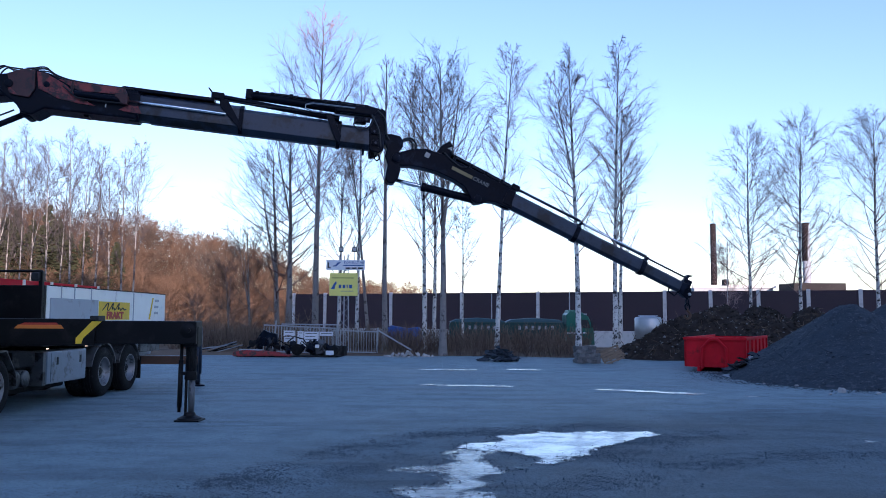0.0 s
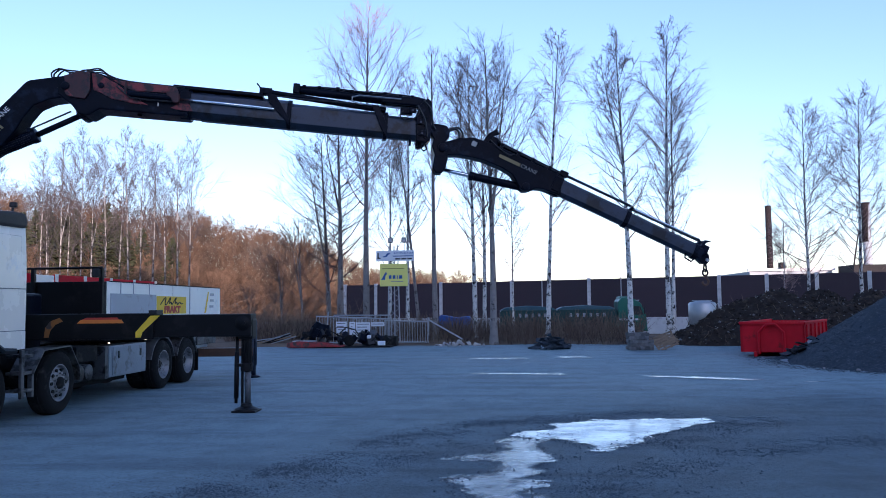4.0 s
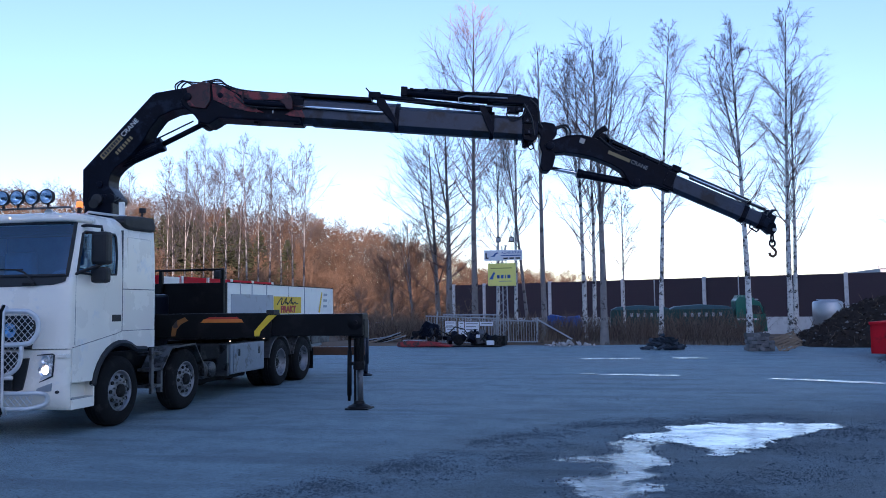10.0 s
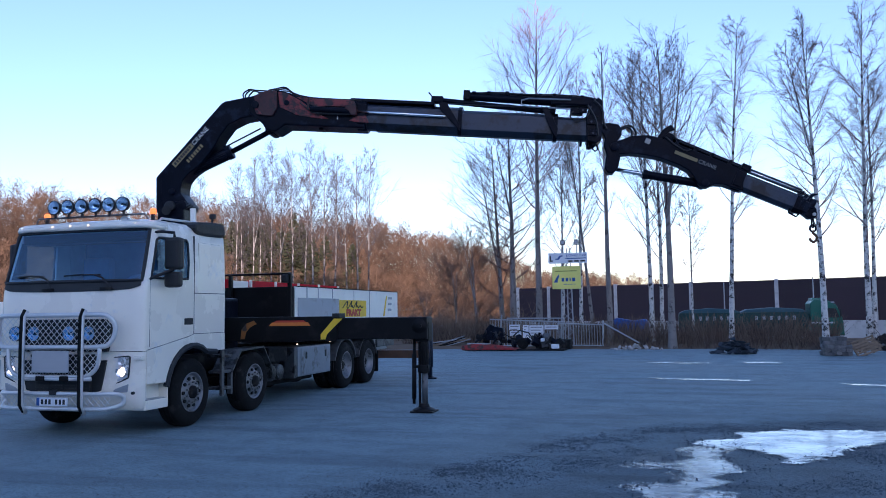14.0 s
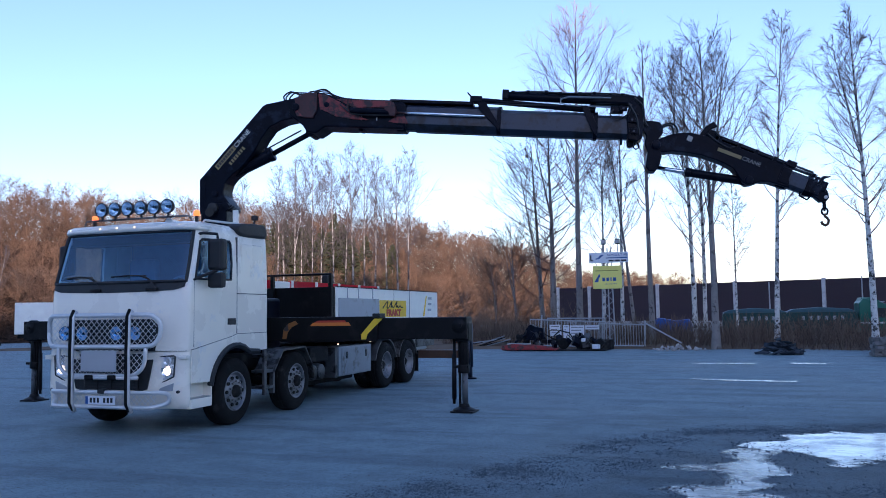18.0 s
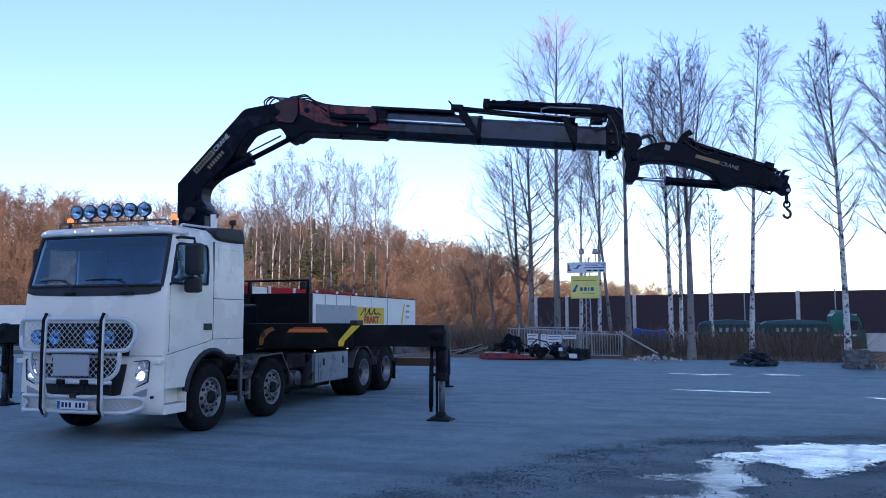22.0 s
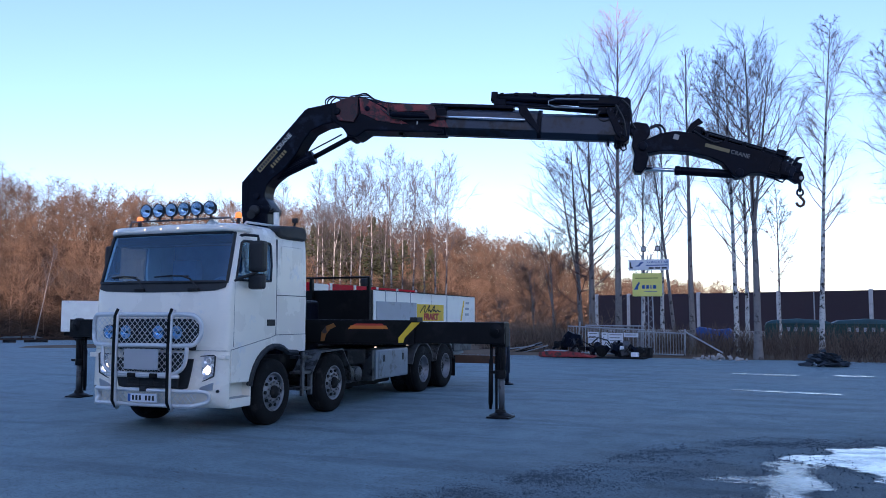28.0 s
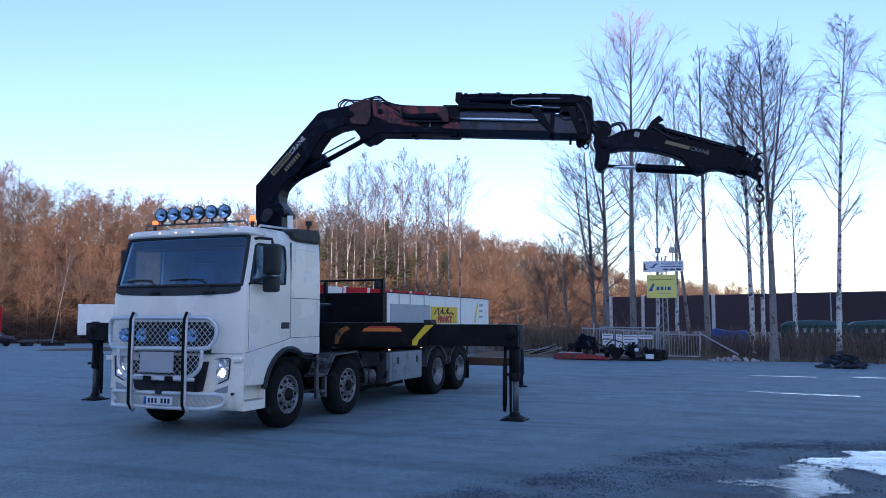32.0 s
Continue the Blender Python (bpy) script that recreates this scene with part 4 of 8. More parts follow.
# columns: 0 rear, 1 to 3 side stations, 4 corner start, 5 to 9 corner, 10 to 18 front, 19 to 23 corner, 24 corner end, 25 to 27 side stations, 28 rear
def in_windscreen(i, j):
    return 3 <= i <= 6 and 7 <= j <= 20
def in_side_window(i, j):
    return 4 <= i <= 5 and (j in (2, 3) or j in (24, 25))
cab = part("cab", loft(CAB, 12.05, lambda i, j: not in_windscreen(i, j) and not in_side_window(i, j), SIDES), WHITE, lorry, "glossy white sleeper cab", True)
for md in (cab.modifiers.new("thick", "SOLIDIFY"),):
    md.thickness, md.offset = 0.05, -1
edge_split = cab.modifiers.new("crisp", "EDGE_SPLIT")
edge_split.split_angle = radians(40)
pane = part("windscreen", loft(CAB, 12.05, in_windscreen, SIDES, False, 0.012), GLASS, cab, "tinted windscreen", True)
pane.visible_shadow = False
face_out(pane)
for near in (0, 1):
    w = part("side_window", loft(CAB, 12.05, lambda i, j: in_side_window(i, j) and (j > 15) == bool(near), SIDES, False, 0.015), GLASS, cab, "", True)
    w.visible_shadow = False
    face_out(w)
# black rims round the glass
ws = [Vector(outline(CAB[3][0], CAB[3][1], CAB[3][2], CAB[3][3], 12.05, sides=SIDES)[j]) for j in range(7, 22)]
wt = [Vector(outline(CAB[7][0], CAB[7][1], CAB[7][2], CAB[7][3], 12.05, sides=SIDES)[j]) for j in range(7, 22)]
ends = [[Vector(outline(*CAB[i][:4], 12.05, sides=SIDES)[j]) for i in range(3, 8)] for j in (7, 21)]
part("windscreen_seal", tube(ws + ends[1][1:] + wt[::-1][1:] + ends[0][::-1][1:-1], 0.028, 6, closed=True), DARKPL, cab, "black rubber seal")
for sx in (-1, 1):
    zs = [(10.6, 2.235), (10.97, 2.25), (10.995, 2.5), (10.985, 2.8), (10.95, 2.845), (10.6, 2.84), (10.25, 2.83), (10.2, 2.8), (10.12, 2.5), (10.06, 2.27), (10.1, 2.24)]
    part("window_seal", tube([(sx * (1.246 - 0.02 * max(0, z - 2.4) / 0.4), y, z) for y, z in zs], 0.02, 6, closed=True), DARKPL, cab)
# dark strip under the windscreen, wipers
cowl = [outline(z, f, h, r, 12.05, sides=SIDES) for z, f, h, r in (CAB[2], CAB[3])]
bm = bmesh.new()
rows = [[bm.verts.new((p[0] * 1.004, p[1] - 0.006, p[2] + (0.01 if k else 0.07 * (abs(j - 14) / 7) ** 2))) for j, p in enumerate(row) if 7 <= j <= 21] for k, row in enumerate(cowl)]
for j in range(len(rows[0]) - 1):
    bm.faces.new((rows[0][j], rows[0][j + 1], rows[1][j + 1], rows[1][j]))
part("cowl", bm, DARKPL, cab, "black strip under the windscreen")
for x0, x1, xb in ((-0.95, -0.44, -0.25), (-0.09, 0.53, 0.74)):
    w = part("wiper", tube([(x0, 9.872 + 0.05 * x0 * x0, 2.285), ((x0 + x1) / 2, 9.855, 2.3), (x1, 9.872, 2.29)], 0.012, 6), DARKPL, cab, "black wiper blade")
    part("wiper_arm", tube([(x1 - 0.08, 9.85, 2.29), (x1 + 0.05, 9.845, 2.25), (xb, 9.83, 2.1)], 0.014, 6), DARKPL, w)
    part("wiper_foot", box(xb - 0.16, xb + 0.03, 9.79, 9.84, 2.06, 2.11, 0.015), CHASSIS, w)
# inside of the cab
part("dashboard", prism([(9.99, 1.75), (9.99, 2.12), (10.25, 2.16), (10.45, 2.05), (10.5, 1.75)], -1.12, 1.12, "x", 0.03), SEAT, lorry)
for sx in (-0.62, 0.62):
    s = part("seat", box(sx - 0.26, sx + 0.26, 10.75, 11.25, 1.75, 1.95, 0.05), SEAT, lorry, "dark cloth driver seat")
    part("backrest", box(sx - 0.26, sx + 0.26, 11.2, 11.36, 1.9, 2.65, 0.06), SEAT, s)
part("rear_lining", box(-1.15, 1.15, 11.6, 11.65, 1.45, 2.95), SEAT, lorry, "curtain behind the seats, its blue standing for sky in the windscreen")
part("cab_floor", box(-1.15, 1.15, 10.0, 11.95, 1.42, 1.47), SEAT, lorry)
part("steering_wheel", tube([(0.62 + 0.22 * math.cos(a), 10.5 + 0.12 * math.sin(a), 2.12 + 0.19 * math.sin(a)) for a in (2 * math.pi * k / 18 for k in range(18))], 0.018, 6, closed=True), SEAT, lorry)
# lower side panels with the wheel arch
for sx in (-1, 1):
    arch = [(11.11 + 0.68 * math.cos(a), 0.53 + 0.7 * math.sin(a)) for a in (math.pi * (0.94 - 0.62 * k / 9) for k in range(10))]
    prof = [(9.975, 0.73), (10.45, 0.72)] + arch + [(11.75, 1.12), (12.045, 1.12), (12.045, 1.397), (11.15, 1.397), (11.0, 1.36), (9.975, 1.2)]
    lo, hi = (1.17, 1.254) if sx > 0 else (-1.254, -1.17)
    part("side_panel", prism(prof, lo, hi, "x", 0.008), WHITE, lorry, "white lower side panel with wheel arch")
    rim = [(sx * 1.25, y, z) for y, z in [(10.44, 0.7)] + arch + [(11.78, 1.1)]]
    part("arch_trim", tube(rim, 0.05, 6), DARKPL, lorry, "dark grey wheel arch trim")
    part("seam", box(sx * 1.2, sx * 1.2475, 11.14, 11.152, 1.41, 2.93), GUARD, lorry, "door gap")
    part("seam", box(sx * 1.236, sx * 1.2485, 11.155, 12.04, 2.03, 2.042), GUARD, lorry, "panel gap")
    part("seam", tube([(sx * 1.244, 9.975, 1.208), (sx * 1.244, 11.0, 1.368), (sx * 1.244, 11.15, 1.405), (sx * 1.244, 12.04, 1.405)], 0.0045, 5), GUARD, lorry, "panel gap")
    part("sleeper_panel", box(sx * 1.2, sx * 1.2425, 11.27, 11.93, 2.26, 2.84, 0.03), WHITE, lorry, "raised panel on the sleeper side")
    part("seam", box(sx * 1.24, sx * 1.2465, 10.032, 10.036, 1.25, 2.22), GUARD, lorry, "door gap")
    h = part("door_handle", box(sx * 1.235, sx * 1.256, 10.89, 11.11, 1.55, 1.65, 0.01), DARKPL, lorry, "black door handle")
    st = part("entry_step", box(sx * 1.0, sx * 1.245, 9.975, 10.5, 0.36, 0.5, 0.02), WHITE, lorry, "white entry step below the door")
    part("step_back", box(sx * 0.98, sx * 1.1, 9.99, 10.5, 0.49, 0.72, 0.01), WHITE, st)
    part("tread", box(sx * 1.1, sx * 1.235, 10.0, 10.47, 0.5, 0.51), STEEL, st)
    part("step_end", box(sx * 1.08, sx * 1.24, 10.47, 10.5, 0.49, 0.72, 0.008), WHITE, st)
    part("roof_spoiler", prism([(11.14, 3.06), (11.17, 3.12), (11.3, 3.17), (11.7, 3.2), (11.95, 3.2), (12.03, 3.17), (12.06, 3.08), (12.05, 2.99), (11.98, 2.965), (11.5, 2.955), (11.28, 2.96), (11.18, 2.99)], sx * 1.0, sx * 1.25, "x", 0.045), DARKPL, lorry, "black air deflector at the roof's edge")
    # mirrors
    mi, mo = (1.32, 1.57) if sx > 0 else (-1.43, -1.22)
    mr = part("mirror", box(mi, mo, 10.23, 10.4, 2.36, 2.83, 0.05), DARKPL, lorry, "black wing mirror housing")
    part("mirror_glass", box(mi + 0.03, mo - 0.03, 10.402, 10.406, 2.4, 2.78), CHROME, mr)
    part("wide_mirror", box(mi - 0.02, mo - 0.02, 10.26, 10.4, 2.1, 2.33, 0.05), DARKPL, mr)
    mm = (mi + mo) / 2
    part("mirror_arm", tube([(sx * 1.2, 10.0, 2.2), (sx * 1.27, 10.08, 2.25), (mm, 10.3, 2.36)], 0.025, 6), DARKPL, mr)
    part("mirror_arm", tube([(sx * 1.17, 10.2, 2.9), (sx * 1.25, 10.24, 2.92), (mm, 10.3, 2.9), (mm, 10.32, 2.82)], 0.024, 6), DARKPL, mr)
part("visor", loft([(2.955, 10.15, 1.19, 0.1), (2.96, 10.1, 1.205, 0.11), (3.0, 10.07, 1.21, 0.12), (3.06, 10.085, 1.2, 0.13), (3.09, 10.14, 1.16, 0.14)], 10.5), WHITE, lorry, "white roof edge above the windscreen", True)
for x in (-1.05, -0.45, -0.13, 0.19, 0.95):
    part("marker_lamp", rod((x, 10.005 + 0.06 * x * x, 3.035), (x, 10.1, 3.03), 0.014, n=10), MARKER, lorry, "lit roof marker lamp")
# front bumper and grille
FASCIA = [(0.37, 9.93, 1.2, 0.08), (0.42, 9.87, 1.23, 0.1), (0.6, 9.845, 1.242, 0.11), (0.85, 9.84, 1.243, 0.11), (1.19, 9.848, 1.241, 0.11)]
part("bumper", loft(FASCIA, 9.972, cap=False), WHITE, lorry, "white front bumper and lower grille panel", True)
part("grille", prism([(-0.74, 1.2), (-0.8, 1.55), (-0.68, 1.66), (0.68, 1.66), (0.8, 1.55), (0.74, 1.2)], 9.775, 9.86, "y", 0.01), DARKPL, lorry, "dark radiator grille")
for k in range(6):
    part("grille_slat", box(-0.7, 0.7, 9.762, 9.778, 1.24 + 0.065 * k, 1.258 + 0.065 * k), CHASSIS, lorry)
part("lower_grille", prism([(-0.5, 0.84), (-0.56, 1.16), (0.56, 1.16), (0.5, 0.84)], 9.77, 9.82, "y", 0.01), DARKPL, lorry, "dark lower grille")
part("lower_intake", box(-0.44, 0.5, 9.74, 9.79, 0.64, 0.8, 0.02), INKBLACK, lorry, "dark lower air intake")
for z in (0.67, 0.71, 0.75):
    part("intake_slat", box(-0.42, 0.48, 9.73, 9.742, z, z + 0.014), DARKPL, lorry)
for x in (-0.2, 0.05, 0.3):
    part("intake_slat", box(x, x + 0.014, 9.728, 9.742, 0.65, 0.79), DARKPL, lorry)
for sx in (-1, 1):
    def turned(pairs):
        return [(sx * a, b) for a, b in pairs]
    hl = part("headlamp", prism(turned([(0.71, 0.7), (0.75, 0.9), (0.795, 1.115), (1.05, 1.132), (1.075, 1.12), (1.065, 0.95), (1.055, 0.836), (0.93, 0.78)]), 9.836, 9.93, "y", 0.01), HEADHOUSE, lorry, "clear headlamp unit with chrome inside")
    part("upper_reflector", spin([(0.012, 0.0), (0.01, 0.03), (0.0, 0.05), (-0.012, 0.058), (-0.012, 0.064), (0.012, 0.064)], (sx * 0.95, 9.828, 1.055), (0, 1, 0), 18), HEADCHROME, hl, "", True)
    part("lower_reflector", spin([(0.012, 0.0), (0.01, 0.04), (0.0, 0.068), (-0.014, 0.08), (-0.014, 0.086), (0.012, 0.086)], (sx * 0.94, 9.826, 0.92), (0, 1, 0), 20), HEADCHROME, hl, "", True)
    part("bulb", rod((sx * 0.94, 9.812, 0.915), (sx * 0.94, 9.832, 0.915), 0.042, n=14), LAMPON, hl, "lit headlamp bulb")
    part("indicator", prism(turned([(0.73, 0.73), (0.76, 0.78), (1.03, 0.87), (1.035, 0.84), (0.93, 0.795)]), 9.828, 9.84, "y", 0.003), LAMPGLASS, hl, "clear indicator strip")
    part("lamp_rim", tube([(a, 9.836, b) for a, b in turned([(0.71, 0.7), (0.75, 0.9), (0.795, 1.115), (1.05, 1.132), (1.075, 1.12), (1.065, 0.95), (1.055, 0.836), (0.93, 0.78)])], 0.011, 5, closed=True), DARKPL, hl, "dark lamp surround")
    part("fog_lamp", prism(turned([(0.76, 0.615), (0.76, 0.65), (1.05, 0.745), (1.035, 0.632)]), 9.825, 9.9, "y", 0.01), STEEL, lorry)
    part("corner_duct", prism(turned([(0.42, 0.6), (0.52, 1.07), (0.72, 1.08), (0.68, 0.85), (0.63, 0.65)]), 9.782, 9.86, "y", 0.006), DARKPL, lorry, "dark air duct beside the headlamp")
    part("tow_plug", rod((sx * 1.12, 9.83, 0.62), (sx * 1.12, 9.87, 0.62), 0.022, n=10), DARKPL, lorry)
    part("lamp_bracket", box(sx * 1.12, sx * 1.25, 9.84, 9.94, 1.08, 1.13, 0.01), WHITE, lorry)
# bull bar
BY = 9.6
bull = part("bull_bar", tube(smooth([(-1.03, BY + 0.08, 1.48), (-1.01, BY + 0.06, 1.62), (-0.94, BY + 0.02, 1.7), (-0.8, BY, 1.72), (0.0, BY, 1.72), (0.74, BY, 1.72), (0.88, BY + 0.02, 1.69), (0.95, BY + 0.05, 1.6), (0.955, BY + 0.06, 1.46), (0.9, BY + 0.03, 1.33), (0.76, BY, 1.275), (0.0, BY, 1.27), (-0.8, BY, 1.27), (-0.95, BY + 0.03, 1.31), (-1.02, BY + 0.07, 1.4), (-1.03, BY + 0.08, 1.48)], 4), 0.034, 10), ALU, lorry, "polished tubular bull bar with mesh guard", True)
part("inner_hoop", tube(smooth([(-0.78, BY, 1.27), (-0.76, BY, 1.0), (-0.62, BY, 0.87), (-0.4, BY, 0.86), (0.35, BY, 0.86), (0.55, BY, 0.87), (0.72, BY, 1.0), (0.76, BY, 1.27)], 4), 0.03, 10), ALU, bull, "", True)
part("lower_hoop", tube(smooth([(-1.04, BY + 0.22, 0.58), (-0.98, BY + 0.12, 0.62), (-0.8, BY + 0.04, 0.62), (0.0, BY + 0.03, 0.62), (0.72, BY + 0.04, 0.62), (0.9, BY + 0.12, 0.62), (0.98, BY + 0.22, 0.58), (0.97, BY + 0.22, 0.47), (0.85, BY + 0.08, 0.42), (0.7, BY + 0.04, 0.41), (0.0, BY + 0.03, 0.41), (-0.8, BY + 0.04, 0.41), (-0.95, BY + 0.1, 0.42), (-1.03, BY + 0.22, 0.47), (-1.04, BY + 0.22, 0.58)], 4), 0.03, 10), ALU, bull, "", True)
part("cross_bar", tube([(-0.66, BY, 0.83), (0.62, BY, 0.83)], 0.03, 8), ALU, bull, "", True)
for x in (-0.2, 0.2):
    part("clamp", box(x - 0.07, x + 0.07, BY - 0.05, BY + 0.05, 0.8, 0.87, 0.015), RUBBER, bull, "black bar clamp")
part("sensor", box(-0.07, 0.05, BY - 0.01, BY + 0.08, 0.6, 0.67, 0.015), DARKPL, bull)
for x in (-0.5, 0.49):
    u = part("upright", tube([(x, BY + 0.03, 0.34), (x, BY - 0.04, 0.45), (x, BY - 0.05, 1.2), (x, BY - 0.04, 1.7), (x, BY + 0.02, 1.78)], 0.035, 10), ALU, bull, "bull bar upright with black rubber strip", True)
    part("rubber_strip", tube([(x, BY - 0.0, 0.36), (x, BY - 0.075, 0.46), (x, BY - 0.085, 1.2), (x, BY - 0.075, 1.7), (x, BY - 0.02, 1.8)], 0.024, 6), RUBBER, u)
def lattice(x0, x1, z0, z1, y, gap, inside):
    bm = bmesh.new()
    span = z1 - z0
    for s in (-1, 1):
        x = x0 - span
        while x < x1 + span:
            pts = [(x + s * span * f + (span if s < 0 else 0), z0 + span * f) for f in (k / 16 for k in range(17))]
            run = [p for p in pts if inside(*p)]
            if len(run) > 1:
                rod((run[0][0], y + 0.006 * s, run[0][1]), (run[-1][0], y + 0.006 * s, run[-1][1]), 0.0047, n=5, bm=bm)
            x += gap
    return bm
part("mesh_guard", lattice(-1.0, 0.93, 1.29, 1.71, BY + 0.02, 0.095, lambda x, z: -0.99 + 0.6 * max(0, z - 1.62) < x < 0.93 - max(0, z - 1.64) - max(0, 1.36 - z)), ALU, bull, "diamond mesh of bright wire")
part("mesh_guard", lattice(-0.74, 0.72, 0.88, 1.26, BY + 0.02, 0.095, lambda x, z: -0.76 + max(0, 1.0 - z) < x < 0.73 - max(0, 1.0 - z)), ALU, bull)
part("mesh_guard", lattice(-0.95, 0.9, 0.42, 0.61, BY + 0.06, 0.095, lambda x, z: -0.95 < x < 0.9), ALU, bull)
part("cover_plate", box(-0.31, 0.31, BY - 0.075, BY - 0.06, 0.92, 1.22, 0.006), COVER, bull, "blank grey cover plate")
number = part("number_plate", box(-0.26, 0.26, BY - 0.02, BY - 0.008, 0.45, 0.57, 0.004), SIGNW, bull, "white number plate, unreadable")
part("plate_band", box(-0.258, -0.21, BY - 0.023, BY - 0.021, 0.455, 0.565), INKBLUE, number)
for k in range(6):
    x = -0.18 + 0.062 * k + (0.05 if k > 2 else 0)
    part("plate_bar", box(x, x + 0.038, BY - 0.023, BY - 0.021, 0.475, 0.545), INKBLACK, number)
for x in (-0.72, -0.4, 0.2, 0.53):
    lp = part("spot_lamp", spin([(0, 0.0), (0, 0.06), (-0.03, 0.1), (-0.09, 0.11), (-0.112, 0.104)], (x, 9.75, 1.46), (0, 1, 0), 20), DARKPL, lorry, "round spot lamp behind the bull bar")
    part("reflector", spin([(-0.105, 0.1), (-0.08, 0.085), (-0.05, 0.05), (-0.04, 0.0)], (x, 9.75, 1.46), (0, 1, 0), 20), HEADCHROME, lp, "chrome bowl", True)
    part("bulb_cap", spin([(-0.1, 0.0), (-0.1, 0.02), (-0.06, 0.024), (-0.05, 0.0)], (x, 9.75, 1.46), (0, 1, 0), 10), DARKPL, lp)
    part("lens", spin([(-0.11, 0.104), (-0.124, 0.06), (-0.129, 0.0)], (x, 9.75, 1.46), (0, 1, 0), 20), SPOTGLASS, lp, "blue-tinted lens", True).visible_shadow = False
# roof lamps
bar = part("roof_bar", tube([(-1.0, 10.32, 3.12), (-0.95, 10.3, 3.2), (0.95, 10.3, 3.2), (1.0, 10.32, 3.12)], 0.015, 8), GUARD, lorry, "grey tube across the roof")
for k in range(6):
    x = -0.64 + 0.244 * k
    lp = part("roof_lamp", spin([(0.09, 0.0), (0.085, 0.05), (0.05, 0.095), (0.0, 0.112), (-0.02, 0.105)], (x, 10.28, 3.36), (0, 1, 0), 24), DARKPL, lorry, "round roof lamp in black housing", True)
    part("reflector", spin([(-0.012, 0.1), (0.02, 0.085), (0.05, 0.05), (0.06, 0.0)], (x, 10.27, 3.36), (0, 1, 0), 24), HEADCHROME, lp, "chrome bowl", True)
    part("bulb_cap", spin([(-0.012, 0.0), (-0.012, 0.018), (0.04, 0.022), (0.05, 0.0)], (x, 10.27, 3.36), (0, 1, 0), 10), DARKPL, lp)
    part("lens", spin([(-0.006, 0.104), (-0.022, 0.06), (-0.027, 0.0)], (x, 10.26, 3.36), (0, 1, 0), 24), BLUEGLASS, lp, "blue-tinted lens", True).visible_shadow = False
    part("lamp_ring", tube([(x + 0.106 * math.cos(a), 10.258, 3.36 + 0.106 * math.sin(a)) for a in (2 * math.pi * q / 24 for q in range(24))], 0.008, 6, closed=True), DARKPL, lp)
    part("foot", rod((x, 10.3, 3.19), (x, 10.3, 3.26), 0.02, n=8), DARKPL, lp)
for x in (-0.92, 0.98):
    bc = part("beacon", spin([(0.0, 0.0), (0.0, 0.05), (0.07, 0.046), (0.09, 0.025), (0.095, 0.0)], (x, 10.45, 3.21), (0, 0, 1), 16), BEACON, lorry, "lit amber rotating beacon", True)
    part("base", rod((x, 10.45, 3.06), (x, 10.45, 3.215), 0.03, n=10), DARKPL, bc)
part("roof_rail", tube([(1.0, 10.5, 3.06), (1.02, 10.6, 3.16), (1.02, 11.9, 3.2), (1.0, 12.0, 3.06)], 0.018, 8), ALU, lorry)
part("rail_lamp", box(0.95, 1.05, 12.02, 12.1, 3.3, 3.39, 0.02), DARKPL, lorry, "small black work lamp on the roof rail")
part("lamp_foot", rod((0.99, 12.0, 3.05), (0.99, 12.07, 3.3), 0.02, n=8), DARKPL, lorry)
part("air_horn", tube([(0.55, 10.5, 3.12), (0.55, 11.3, 3.13)], 0.035, 8, rod((0.55, 10.35, 3.12), (0.55, 10.52, 3.12), 0.075, 0.035, 12)), ALU, lorry, "bright roof air horn")
part("exhaust_stack", rod((0.6, 12.2, 1.6), (0.53, 12.2, 3.52), 0.05, n=14), WHITED, lorry, "white exhaust stack behind the cab")


# wheels
def shared(bm):
    me = bpy.data.meshes.new("piece")
    bm.to_mesh(me)
    bm.free()
    return me


def piece(name, me, material, parent, at):
    ob = part_mesh(name, me, material, parent)
    ob.location = at
    return ob


NUT, VENT = shared(rod((-0.02, 0, 0), (0.02, 0, 0), 0.017, n=6)), shared(rod((-0.013, 0, 0), (0.013, 0, 0), 0.027, n=10))


